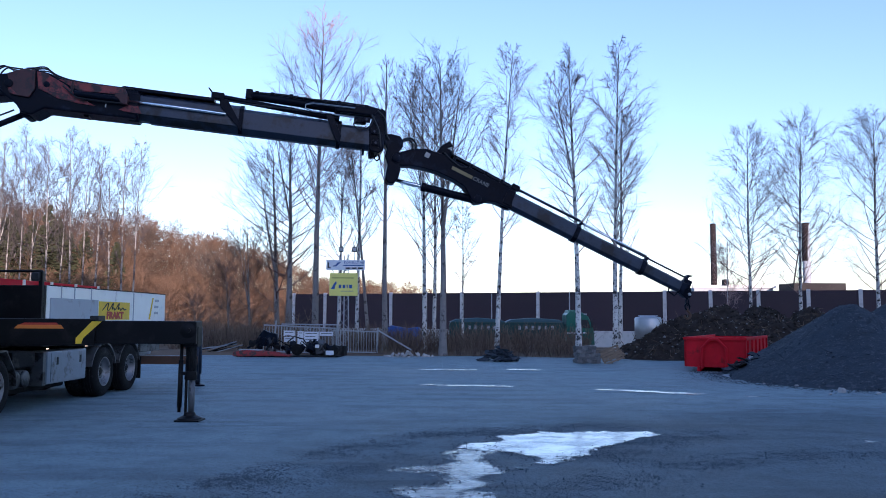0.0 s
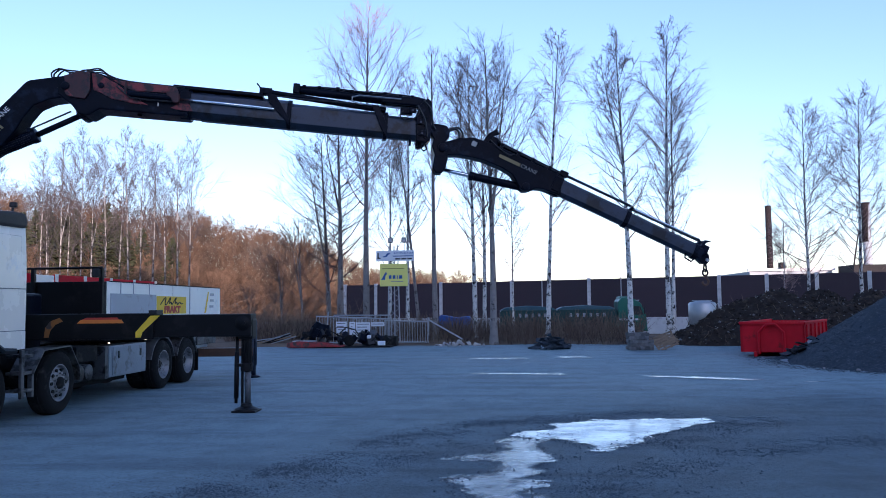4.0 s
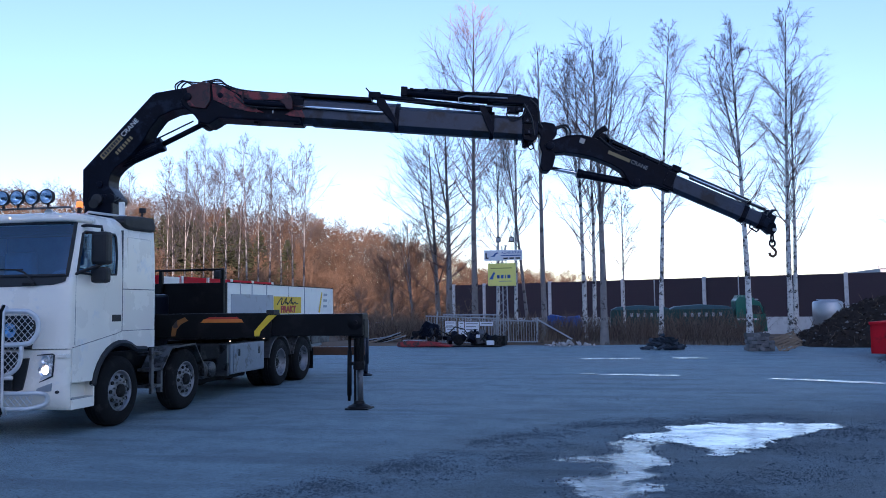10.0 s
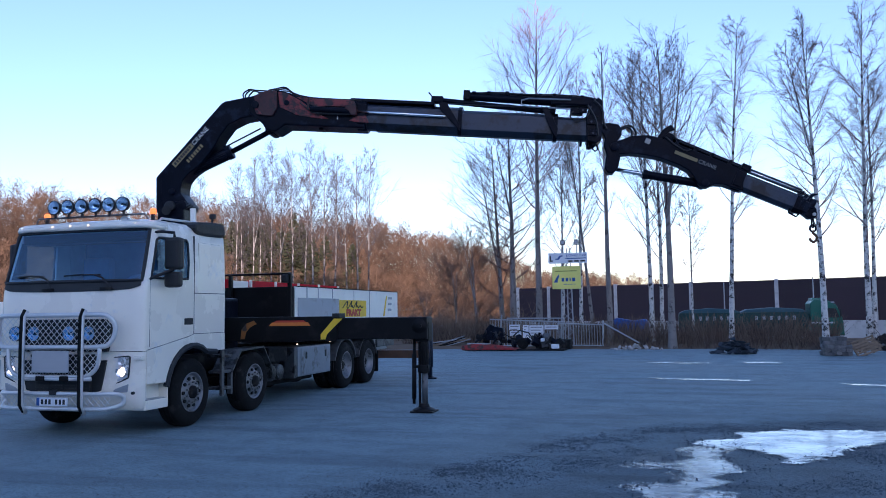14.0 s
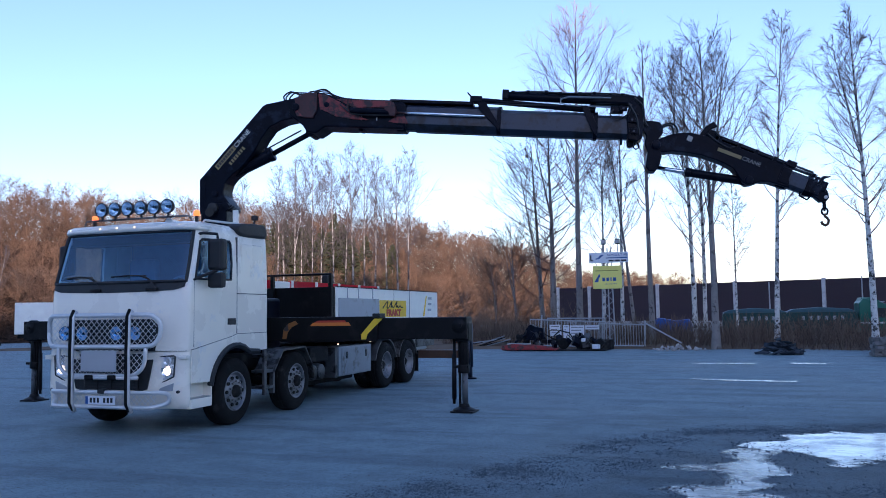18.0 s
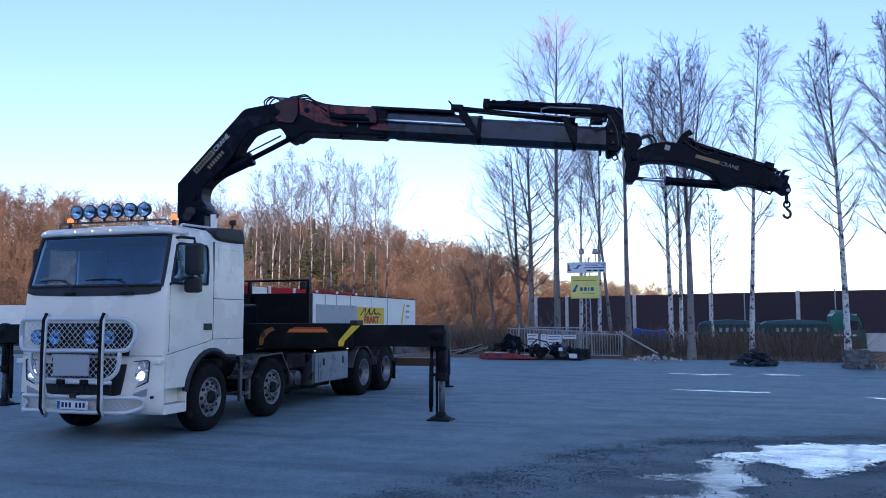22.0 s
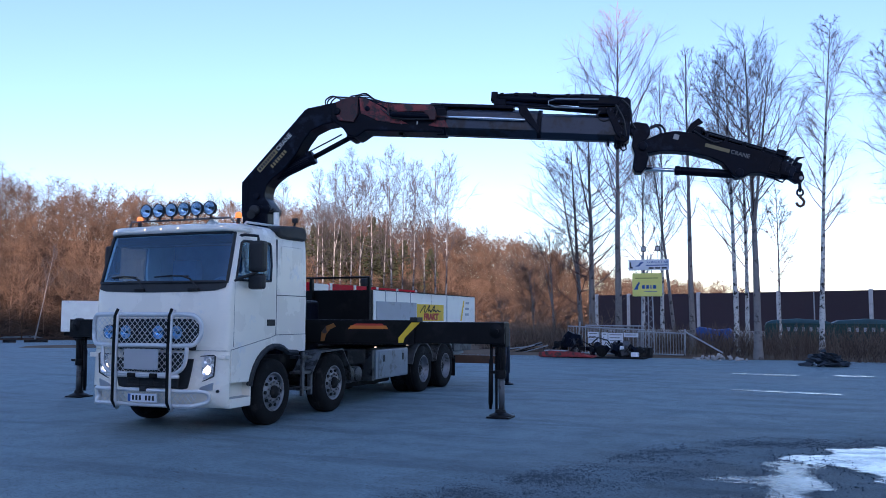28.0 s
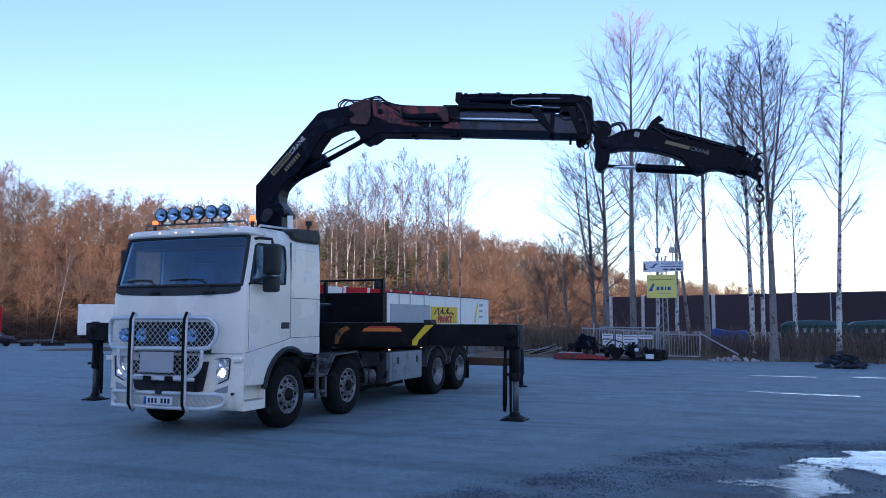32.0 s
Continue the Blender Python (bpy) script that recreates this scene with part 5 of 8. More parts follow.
def wheel(y, x, dual):
    """A wheel on the side given by the sign of x; its outer face looks outwards."""
    s = 1 if x > 0 else -1
    r = 0.515
    w = 0.31
    prof = [(0.0, 0.30), (0.0, 0.335), (0.012, 0.40), (0.0, 0.46), (-0.03, r - 0.012), (-0.055, r), (-0.15, r + 0.004), (-w + 0.055, r), (-w + 0.03, r - 0.012), (-w, 0.46), (-w, 0.30)]
    tyre = part("wheel", spin(prof, (x, y, r), (s, 0, 0), 40), RUBBER, lorry, "black truck tyre on a steel rim", True)
    tread = bmesh.new()
    for off in (-0.1, -0.155, -0.21):
        spin([(off - 0.005, r - 0.02), (off - 0.005, r + 0.0055), (off + 0.005, r + 0.0055), (off + 0.005, r - 0.02)], (x, y, r), (s, 0, 0), 40, tread)
    part("tread_groove", tread, CHASSIS, tyre)
    dish = -0.14 if dual else -0.005
    rimp = [(-0.02, 0.305), (0.0, 0.305), (0.002, 0.29), (-0.03, 0.275), (dish - 0.06, 0.262), (dish - 0.03, 0.225), (dish, 0.18), (dish, 0.10), (dish - 0.01, 0.0)]
    rim = part("rim", spin(rimp, (x, y, r), (s, 0, 0), 40), RIM, tyre, "dull aluminium rim", True)
    for k in range(10):
        a = 2 * math.pi * (k + 0.5) / 10
        c, sn = math.cos(a), math.sin(a)
        piece("wheel_nut", NUT, RIM, tyre, (x + s * (dish + 0.015), y + 0.155 * c, r + 0.155 * sn))
        a += math.pi / 10
        c, sn = math.cos(a), math.sin(a)
        piece("vent_hole", VENT, CHASSIS, tyre, (x + s * (dish - 0.012), y + 0.212 * c, r + 0.212 * sn))
    part("hub", spin([(dish + 0.0, 0.1), (dish + 0.04, 0.095), (dish + 0.06, 0.06), (dish + 0.062, 0.0)], (x, y, r), (s, 0, 0), 20), CHASSIS, rim, "dark hub", True)
    if dual:
        part("inner_tyre", spin([(o - 0.34, q) for o, q in prof], (x, y, r), (s, 0, 0), 32), RUBBER, tyre, "", True)
for y, dual in ((11.11, False), (13.06, False), (17.3, True), (18.7, True)):
    for s in (-1, 1):
        wheel(y, s * 1.25, dual)
    part("axle", rod((-1.0, y, 0.515), (1.0, y, 0.515), 0.075, n=12), CHASSIS, lorry)

# chassis and side equipment
for x in (-0.43, 0.43):
    part("chassis_rail", box(x - 0.04, x + 0.04, 10.3, 20.9, 0.75, 1.03, 0.01), CHASSIS, lorry)
# unseen drive parts, added to darken the ground under the lorry
part("gearbox", box(-0.34, 0.34, 12.0, 13.4, 0.4, 0.9, 0.08), CHASSIS, lorry)
part("prop_shaft", rod((0, 13.4, 0.6), (0, 17.3, 0.55), 0.07, n=12), CHASSIS, lorry)
part("header_lining", box(-1.1, 1.1, 10.16, 10.5, 2.79, 3.0, 0.02), INKBLACK, lorry, "dark lining above the windscreen")
part("roof_lip", tube(smooth([(-1.21, 10.4, 2.985), (-1.19, 10.22, 2.99), (-1.08, 10.1, 3.0), (-0.8, 10.06, 3.005), (0.0, 10.05, 3.01), (0.8, 10.06, 3.005), (1.08, 10.1, 3.0), (1.19, 10.22, 2.99), (1.21, 10.4, 2.985)]), 0.034, 10), WHITE, lorry, "white lip of the roof over the windscreen", True)
# unseen boxes filling the underbody, to stop light from the far side
part("spare_frame", box(-0.72, 0.68, 13.75, 16.7, 0.27, 0.74, 0.05), CHASSIS, lorry)
part("rear_axle_case", box(-0.3, 0.3, 16.9, 19.2, 0.34, 0.75, 0.08), CHASSIS, lorry)
part("engine", box(-0.4, 0.4, 10.2, 12.0, 0.45, 1.35, 0.05), CHASSIS, lorry)
for s in (-1, 1):
    # second axle mudguard: bent plate
    prof = [(12.32, 0.72), (12.62, 1.06), (13.42, 1.09), (13.72, 0.72), (13.76, 0.5)]
    thick = [(y, z + 0.03) for y, z in prof]
    part("mudguard", prism(prof + thick[::-1], s * 0.85, s * 1.24, "x"), GUARD, lorry, "grey bent-plate mudguard over the second axle")
    part("step_post", box(s * 1.17, s * 1.22, 12.02, 12.1, 0.36, 1.1, 0.01), GUARD, lorry)
    part("step_post", box(s * 1.12, s * 1.2, 12.34, 12.4, 0.36, 0.8, 0.01), GUARD, lorry)
    for z in (0.45, 0.72, 0.98):
        part("side_step", box(s * 0.95, s * 1.21, 12.04, 12.38, z, z + 0.05, 0.01), GUARD, lorry, "grey step plate between the wheels")
    for cy in (17.3, 18.7):
        arc = [(cy + 0.62 * math.cos(a), 0.5 + 0.6 * math.sin(a)) for a in (math.pi * (0.08 + 0.84 * k / 12) for k in range(13))]
        arc2 = [(cy + 0.65 * math.cos(a), 0.5 + 0.63 * math.sin(a)) for a in (math.pi * (0.08 + 0.84 * k / 12) for k in range(13))]
        part("mudguard", prism(arc + arc2[::-1], s * 0.62, s * 1.24, "x"), GUARD, lorry, "grey rounded mudguard over a rear wheel")
    part("mudflap", box(s * 0.65, s * 1.22, 19.42, 19.45, 0.22, 0.72), RUBBER, lorry, "black rubber mudflap")
    tb = part("tool_box", box(s * 0.72, s * 1.22, 14.85, 16.46, 0.44, 1.03, 0.02), TOOLBOX, lorry, "weathered grey side tool box")
    part("lid", box(s * 1.221, s * 1.235, 14.98, 16.4, 0.47, 1.0, 0.006), TOOLBOX, tb)
    for y in (15.2, 16.15):
        part("latch", box(s * 1.236, s * 1.25, y - 0.03, y + 0.03, 0.78, 0.92, 0.004), DARKPL, tb)
    part("box_frame", box(s * 0.7, s * 1.2, 14.74, 14.84, 0.42, 1.02, 0.01), GUARD, tb)
    for y in (14.0, 14.32):
        part("air_tank", rod((s * 0.55, y, 0.58), (s * 1.12, y, 0.58), 0.155, n=20, bevel=0.05), GUARD, lorry, "grey air tank end", True)
    part("battery_box", box(s * 0.6, s * 1.12, 13.82, 14.6, 0.78, 1.06, 0.03), CHASSIS, lorry)
    for y in (14.8, 16.4, 17.9):
        part("side_marker", box(s * 1.22, s * 1.245, y - 0.022, y + 0.022, 1.075, 1.1, 0.004), MARKER, lorry, "lit amber side marker")
    part("under_run_bar", box(s * 1.12, s * 1.18, 19.5, 20.8, 0.82, 1.02, 0.02), GUARD, lorry)
part("header_lining", box(-1.1, 1.1, 10.16, 10.5, 2.79, 3.0, 0.02), INKBLACK, lorry, "dark lining above the windscreen")
# added box, shaft and axles, unseen, that block light below the bed
part("fuel_tank", box(-1.2, -0.56, 15.0, 17.0, 0.36, 1.0, 0.06), CHASSIS, lorry, "dark box added on the far side to block light")
part("propeller_shaft", rod((0, 12.2, 0.62), (0, 18.0, 0.58), 0.07, n=12), CHASSIS, lorry)
for y in (17.3, 18.7):
    part("axle", rod((-0.75, y, 0.5), (0.75, y, 0.5), 0.1, n=12), CHASSIS, lorry)
    part("axle_housing", rod((-0.2, y, 0.5), (0.2, y, 0.5), 0.24, n=16, bevel=0.06), CHASSIS, lorry, "", True)
part("tail_box", box(-0.95, 0.95, 19.6, 20.85, 0.72, 1.1, 0.03), GREYPANEL, lorry, "light grey rear underframe box")
# flatbed
part("bed", box(-1.24, 1.24, 14.62, 20.95, 1.13, 1.27, 0.01), CHASSIS, lorry, "dark flatbed floor")
hb = part("headboard", box(-1.24, 1.24, 14.58, 14.66, 1.27, 2.23, 0.01), SOOT, lorry, "black steel headboard")
for x in (-1.2, -0.1, 1.2):
    part("post", box(x - 0.035, x + 0.035, 14.5, 14.58, 1.2, 2.48, 0.008), SOOT, hb)
part("top_rail", tube([(-1.22, 14.54, 2.48), (1.22, 14.54, 2.48)], 0.022, 8), SOOT, hb)
part("work_lamp", box(1.05, 1.2, 14.44, 14.54, 2.3, 2.46, 0.03), DARKPL, hb, "black work lamp")
for s in (-1, 1):
    ds = part("dropside", box(s * 1.215, s * 1.25, 14.665, 17.75, 1.27, 2.23, 0.006), WHITED, lorry, "white hinged dropside board")
    ds2 = part("dropside", box(s * 1.215, s * 1.25, 17.78, 20.9, 1.27, 2.23, 0.006), WHITED, lorry, "white hinged dropside board")
    part("gap", box(s * 1.21, s * 1.24, 17.74, 17.79, 1.27, 2.22), INKBLACK, lorry)
    part("edge_rail", box(s * 1.21, s * 1.256, 14.72, 20.9, 2.225, 2.245), CHASSIS, ds)
    part("grey_panel", box(s * 1.251, s * 1.27, 14.78, 16.82, 1.5, 2.01, 0.005), GREYPANEL, ds, "light grey panel on the dropside")
    for y in (15.2, 15.75, 16.5):
        part("strap", box(s * 1.251, s * 1.262, y - 0.012, y + 0.012, 2.0, 2.24), STEEL, ds)
    part("strap", box(s * 1.251, s * 1.262, 18.75, 18.78, 1.3, 2.23), STEEL, ds2)
    sign = part("company_sign", box(s * 1.252, s * 1.26, 16.88, 18.53, 1.6, 1.985, 0.002), YELLOW, ds, "yellow sign board with dark lettering")
    if s > 0:
        part_mesh("lettering", text_mesh("FRAKT", 0.2, pose(1.263, 17.72, 1.69) @ FACE_X, squeeze=1.5, fat=0.012), INKRED, sign)
        script = [(17.05, 1.8), (17.14, 1.86), (17.3, 1.95), (17.34, 1.93), (17.3, 1.83), (17.36, 1.8), (17.46, 1.86), (17.6, 1.96), (17.54, 1.83), (17.62, 1.86), (17.68, 1.81), (17.8, 1.88), (17.92, 1.96), (17.86, 1.83), (17.94, 1.86), (18.0, 1.81), (18.12, 1.86), (18.2, 1.82), (18.3, 1.83)]
        part("name_stroke", tube(smooth([(1.263, y, z) for y, z in script], 4), 0.013, 6), INKBLACK, sign, "dark script name as a plain stroke")
    part("slant_mark", prism([(19.75, 1.6), (19.85, 1.6), (20.05, 2.12), (19.98, 2.12)], s * 1.252, s * 1.258, "x"), YELLOW, ds2)
    for k in range(3):
        part("small_mark", box(s * 1.252, s * 1.258, 20.15 - 0.02 * k, 20.42 - 0.02 * k, 2.03 - 0.15 * k, 2.09 - 0.15 * k), STEEL, ds2)
part("tailboard", box(-1.24, 1.24, 20.9, 20.94, 1.27, 2.23, 0.006), WHITED, lorry, "white tailboard")
# red crate on the bed
crate = thing("steel_crate", pose(TX, 0, 1.272), "red steel crate with white corner posts on the flatbed", "crate")
for x0, x1, y0, y1 in ((-1.15, -1.1, 15.0, 20.85), (-0.45, -0.4, 15.8, 20.7), (-1.1, -0.45, 15.0, 15.05), (-1.1, -0.45, 20.8, 20.85)):
    part("side", box(x0, x1, y0, y1, 0.0, 1.15, 0.006), REDBOX, crate, "red steel side")
for y in (15.85, 17.0, 18.2, 19.4, 20.66):
    part("post", box(-0.4, -0.36, y - 0.03, y + 0.03, 0.0, 1.16), WHITED, crate, "white post")
part("end_panel", box(-1.1, -0.39, 15.06, 15.77, 0.035, 1.13, 0.01), WHITED, crate, "white end panel")
part("floor_sheet", box(-1.1, -0.45, 15.05, 20.8, 0.0, 0.03), REDBOX, crate)

# ---- the loader crane ----
TURN = 10.0
crane = thing("loader_crane", pose(TX, 13.35, 0, 0, 0, TURN), "black loader crane with red knuckle, boom out over the lorry's side", "crane", kind="")


def tube_s(points, r, n=6, bm=None):
    return tube(smooth(points), r, n, bm)


def slab(profile, half, material, parent, name, label="", bevel=0.02):
    return part(name, prism(profile, -half, half, "y", bevel), material, parent, label)


def pipe(points, r, y, name, material, parent, label=""):
    return part(name, tube(smooth([(a, y, b) for a, b in points]), r, 6), material, parent, label, True)


base = part("base", box(-0.55, 0.55, -0.42, 0.42, 1.0, 2.0, 0.05), BLACK, crane, "black crane base behind the cab")
part("column", rod((0, 0, 1.9), (0, 0, 3.2), 0.34, 0.28, 28, bevel=0.03), SOOT, crane, "black slewing column", True)
col = slab([(-0.74, 3.1), (-0.76, 3.6), (-0.6, 3.76), (-0.42, 3.8), (-0.3, 3.78), (-0.25, 3.7), (-0.24, 3.1)], 0.3, BLACK, crane, "column_head", "black forked column head", 0.04)
part("pin", rod((-0.5, -0.36, 3.7), (-0.5, 0.36, 3.7), 0.1, n=20, bevel=0.015), DARKPL, col, "", True)
part("work_lamp", rod((-0.55, -0.36, 3.62), (-0.5, -0.48, 3.6), 0.065, 0.08, 14), DARKPL, col, "round work lamp on the column")
arm = slab([(-0.81, 3.6), (-0.82, 4.26), (0.43, 5.62), (0.5, 5.655), (1.05, 5.74), (1.22, 5.62), (1.25, 5.46), (1.05, 5.36), (0.8, 5.32), (0.56, 5.21), (0.4, 5.0), (0.28, 4.78), (0.1, 4.56), (-0.05, 4.42), (-0.206, 4.31), (-0.312, 4.184), (-0.343, 4.057), (-0.342, 3.95), (-0.287, 3.885), (-0.22, 3.787), (-0.21, 3.712), (-0.26, 3.65), (-0.4, 3.56)], 0.23, BLACK, crane, "inner_boom", "black bent inner boom", 0.025)
part("pin", rod((-0.29, -0.3, 3.72), (-0.29, 0.29, 3.72), 0.09, n=20, bevel=0.02), BLACK, arm, "", True)
part("pin", rod((-0.5, -0.27, 3.98), (-0.5, 0.24, 3.98), 0.06, n=18, bevel=0.015), BLACK, arm, "", True)
part("side_rib", prism([(-0.78, 3.72), (-0.76, 4.2), (-0.7, 4.24), (-0.7, 3.72)], -0.242, -0.232, "y", 0.003), BLACK, arm)
# name plate on the arm: a gold bar for the maker, the word that can be read, small bars below
tilt = math.degrees(math.atan2(5.62 - 4.24, 0.43 + 0.84))
plate = part("maker_badge", box(-0.26, 0.26, -0.004, 0.004, -0.05, 0.05, 0.002, m=pose(-0.3, -0.238, 4.66, 0, -tilt, 0)), INKGOLD, arm, "gold maker's badge with plain bars")
for k in range(8):
    part("badge_bar", box(-0.225 + 0.058 * k, -0.187 + 0.058 * k, -0.007, -0.004, -0.03, 0.03, m=pose(-0.3, -0.238, 4.66, 0, -tilt, 0)), INKBLACK, plate)
part_mesh("lettering", text_mesh("CRANE", 0.125, pose(0.03, -0.24, 5.01, 0, -tilt, 0) @ FACE_Y), INKWHITE, arm, "white word on the arm")
for k in range(7):
    part("model_bar", box(-0.22 + 0.062 * k, -0.182 + 0.062 * k, -0.004, -0.001, -0.035, 0.035, m=pose(-0.06, -0.238, 4.7, 0, -tilt, 0)), INKGOLD, arm)
# lifting cylinder, rests as the arm rests
lift = part("lift_cylinder", rod((-0.2, 0, 4.42), (0.53, 0, 4.735), 0.12, n=20, bevel=0.02), BLACK, crane, "black hydraulic lift cylinder", True)
part("gland", rod((0.47, 0, 4.71), (0.56, 0, 4.75), 0.135, n=20, bevel=0.015), BLACK, lift, "", True)
part("piston_rod", rod((0.5, 0, 4.72), (1.34, 0, 5.13), 0.05, n=16), BLACK, lift, "dark piston rod", True)
part("oil_pipe", tube([(0.4, -0.12, 4.8), (0.5, -0.12, 4.83), (1.15, -0.12, 5.14)], 0.015, 6), INKBLACK, lift)
part("pipe_clamp", box(0.44, 0.5, -0.15, -0.06, 4.76, 4.84, 0.008), BLACK, lift)

# outriggers
def outrigger(s, reach, y, leg_top, low):
    """A box beam with its leg; s is the side, y the place along the lorry, in the lorry's space."""
    th = thing("outrigger", pose(TX, y, 0), "black extended crane outrigger with foot down on the gravel", "outrigger", "outriggers")
    lo, hi = low
    hs = part("housing", box(s * 0.3, s * 2.8, -0.24, 0.16, lo, hi + 0.02, 0.015), SOOT, th, "black outer beam with yellow and orange marks")
    part("beam", box(s * 2.7, s * (reach + 0.12), -0.2, 0.12, lo + 0.03, hi - 0.01, 0.015), SOOT, th, "black sliding beam")
    part("lock", box(s * 2.72, s * 2.86, -0.26, 0.0, hi, hi + 0.07, 0.01), DARKPL, hs)
    part("curved_mark", prism([(s * 0.94, lo + 0.04), (s * 1.02, lo + 0.04), (s * 1.05, lo + 0.16), (s * 1.13, lo + 0.25), (s * 1.26, hi - 0.1), (s * 1.2, hi - 0.04), (s * 1.04, hi - 0.1), (s * 0.96, hi - 0.2)], -0.247, -0.243, "y"), ORANGEWORN, hs, "worn orange curved mark")
    for a, b in ((2.5, 2.85),):
        part("yellow_mark", prism([(s * a, lo + 0.03), (s * (a + 0.09), lo + 0.03), (s * (a + 0.12), lo + 0.12), (s * (b + 0.06), hi - 0.02), (s * (b - 0.1), hi - 0.02), (s * a, lo + 0.12)], -0.247, -0.243, "y"), YELLOW, hs, "yellow slanting mark")
    part("orange_mark", prism([(s * 1.5, hi - 0.14), (s * 2.3, hi - 0.14), (s * 2.26, hi - 0.08), (s * 1.56, hi - 0.08)], -0.247, -0.243, "y"), ORANGE, hs, "orange reflective strip")
    part("red_mark", prism([(s * 1.58, hi - 0.08), (s * 2.22, hi - 0.08), (s * 2.18, hi - 0.045), (s * 1.66, hi - 0.045)], -0.247, -0.243, "y"), REDMARK, hs)
    leg = part("leg", rod((s * reach, -0.02, 0.68), (s * reach, -0.02, leg_top - 0.04), 0.09, n=20, bevel=0.02), SOOT, th, "black outrigger cylinder", True)
    part("collar", rod((s * reach, -0.02, 0.66), (s * reach, -0.02, 0.8), 0.1, n=20, bevel=0.015), SOOT, leg, "", True)
    part("cap", spin([(-0.11, 0.0), (-0.11, 0.12), (-0.06, 0.15), (0.06, 0.15), (0.11, 0.12), (0.11, 0.0)], (s * reach - s * 0.02, -0.1, leg_top), (0, 1, 0), 24), SOOT, leg, "rounded black leg head", True)
    part("bolt", rod((s * reach, -0.225, leg_top), (s * reach, -0.205, leg_top), 0.035, n=12), SOOT, leg)
    part("clamp", box(s * reach - 0.12, s * reach + 0.13, -0.14, 0.13, lo - 0.02, hi - 0.08, 0.03), SOOT, leg)
    part("inner_leg", rod((s * reach + s * 0.02, -0.02, 0.1), (s * reach + s * 0.02, -0.02, 0.7), 0.052, n=18), GUARD, th, "grey sliding leg", True)
    part("guide", rod((s * reach - s * 0.07, -0.02, 0.1), (s * reach - s * 0.07, -0.02, 0.7), 0.022, n=10), SOOT, th)
    part("stay", rod((s * reach - s * 0.17, -0.04, 0.14), (s * reach - s * 0.15, -0.04, 1.36), 0.028, n=10), SOOT, th, "black side cylinder", True)
    part("stay_sleeve", rod((s * reach - s * 0.168, -0.04, 0.22), (s * reach - s * 0.158, -0.04, 0.98), 0.04, n=10), SOOT, th, "", True)
    part("bracket", box(s * reach - 0.19, s * reach + 0.1, -0.08, 0.02, 0.74, 0.79, 0.01), SOOT, th)
    part("far_ram", rod((s * reach + s * 0.11, 0.1, 0.75), (s * reach + s * 0.11, 0.1, 1.5), 0.026, n=10), GREYP, th, "", True)
    part("foot_plate", box(s * reach - 0.2, s * reach + 0.2, -0.2, 0.18, 0.0, 0.03, 0.008), SOOT, th, "black square foot plate")
    part("foot", spin([(0.025, 0.0), (0.025, 0.2), (0.05, 0.19), (0.09, 0.1), (0.14, 0.08), (0.15, 0.0)], (s * reach, -0.02, 0.0), (0, 0, 1), 20), SOOT, th, "black foot cone")
    return th
outrigger(1, 4.3, 13.35, 1.46, (1.21, 1.62))
outrigger(-1, 4.95, 13.35, 1.5, (1.24, 1.62))
rear = thing("outrigger", pose(TX, 19.9, 0), "rusty rear outrigger beam with slim leg down", "outrigger", "outriggers")
part("beam", box(0.6, 2.45, -0.1, 0.1, 0.52, 0.72, 0.015), RUSTY, rear, "rusty brown beam")
part("leg", rod((2.45, 0, 0.08), (2.45, 0, 1.2), 0.06, n=14), GREYP, rear, "grey slim leg", True)
part("foot", spin([(0.0, 0.0), (0.0, 0.17), (0.03, 0.17), (0.06, 0.07), (0.1, 0.0)], (2.45, 0, 0), (0, 0, 1), 18), BLACK, rear)


# main boom: its own space has a along the boom (x) and b across it (z)
def hexa(a0, a1, half, lo, hi, cut=0.35):
    """A six-sided boom section from a0 to a1, pointed a little above and below."""
    q = (hi - lo) * 0.18
    prof = [(-half * cut, lo), (half * cut, lo), (half, lo + q), (half, hi - q), (half * cut, hi), (-half * cut, hi), (-half, hi - q), (-half, lo + q)]
    return prism(prof, a0, a1, "x", 0.006)


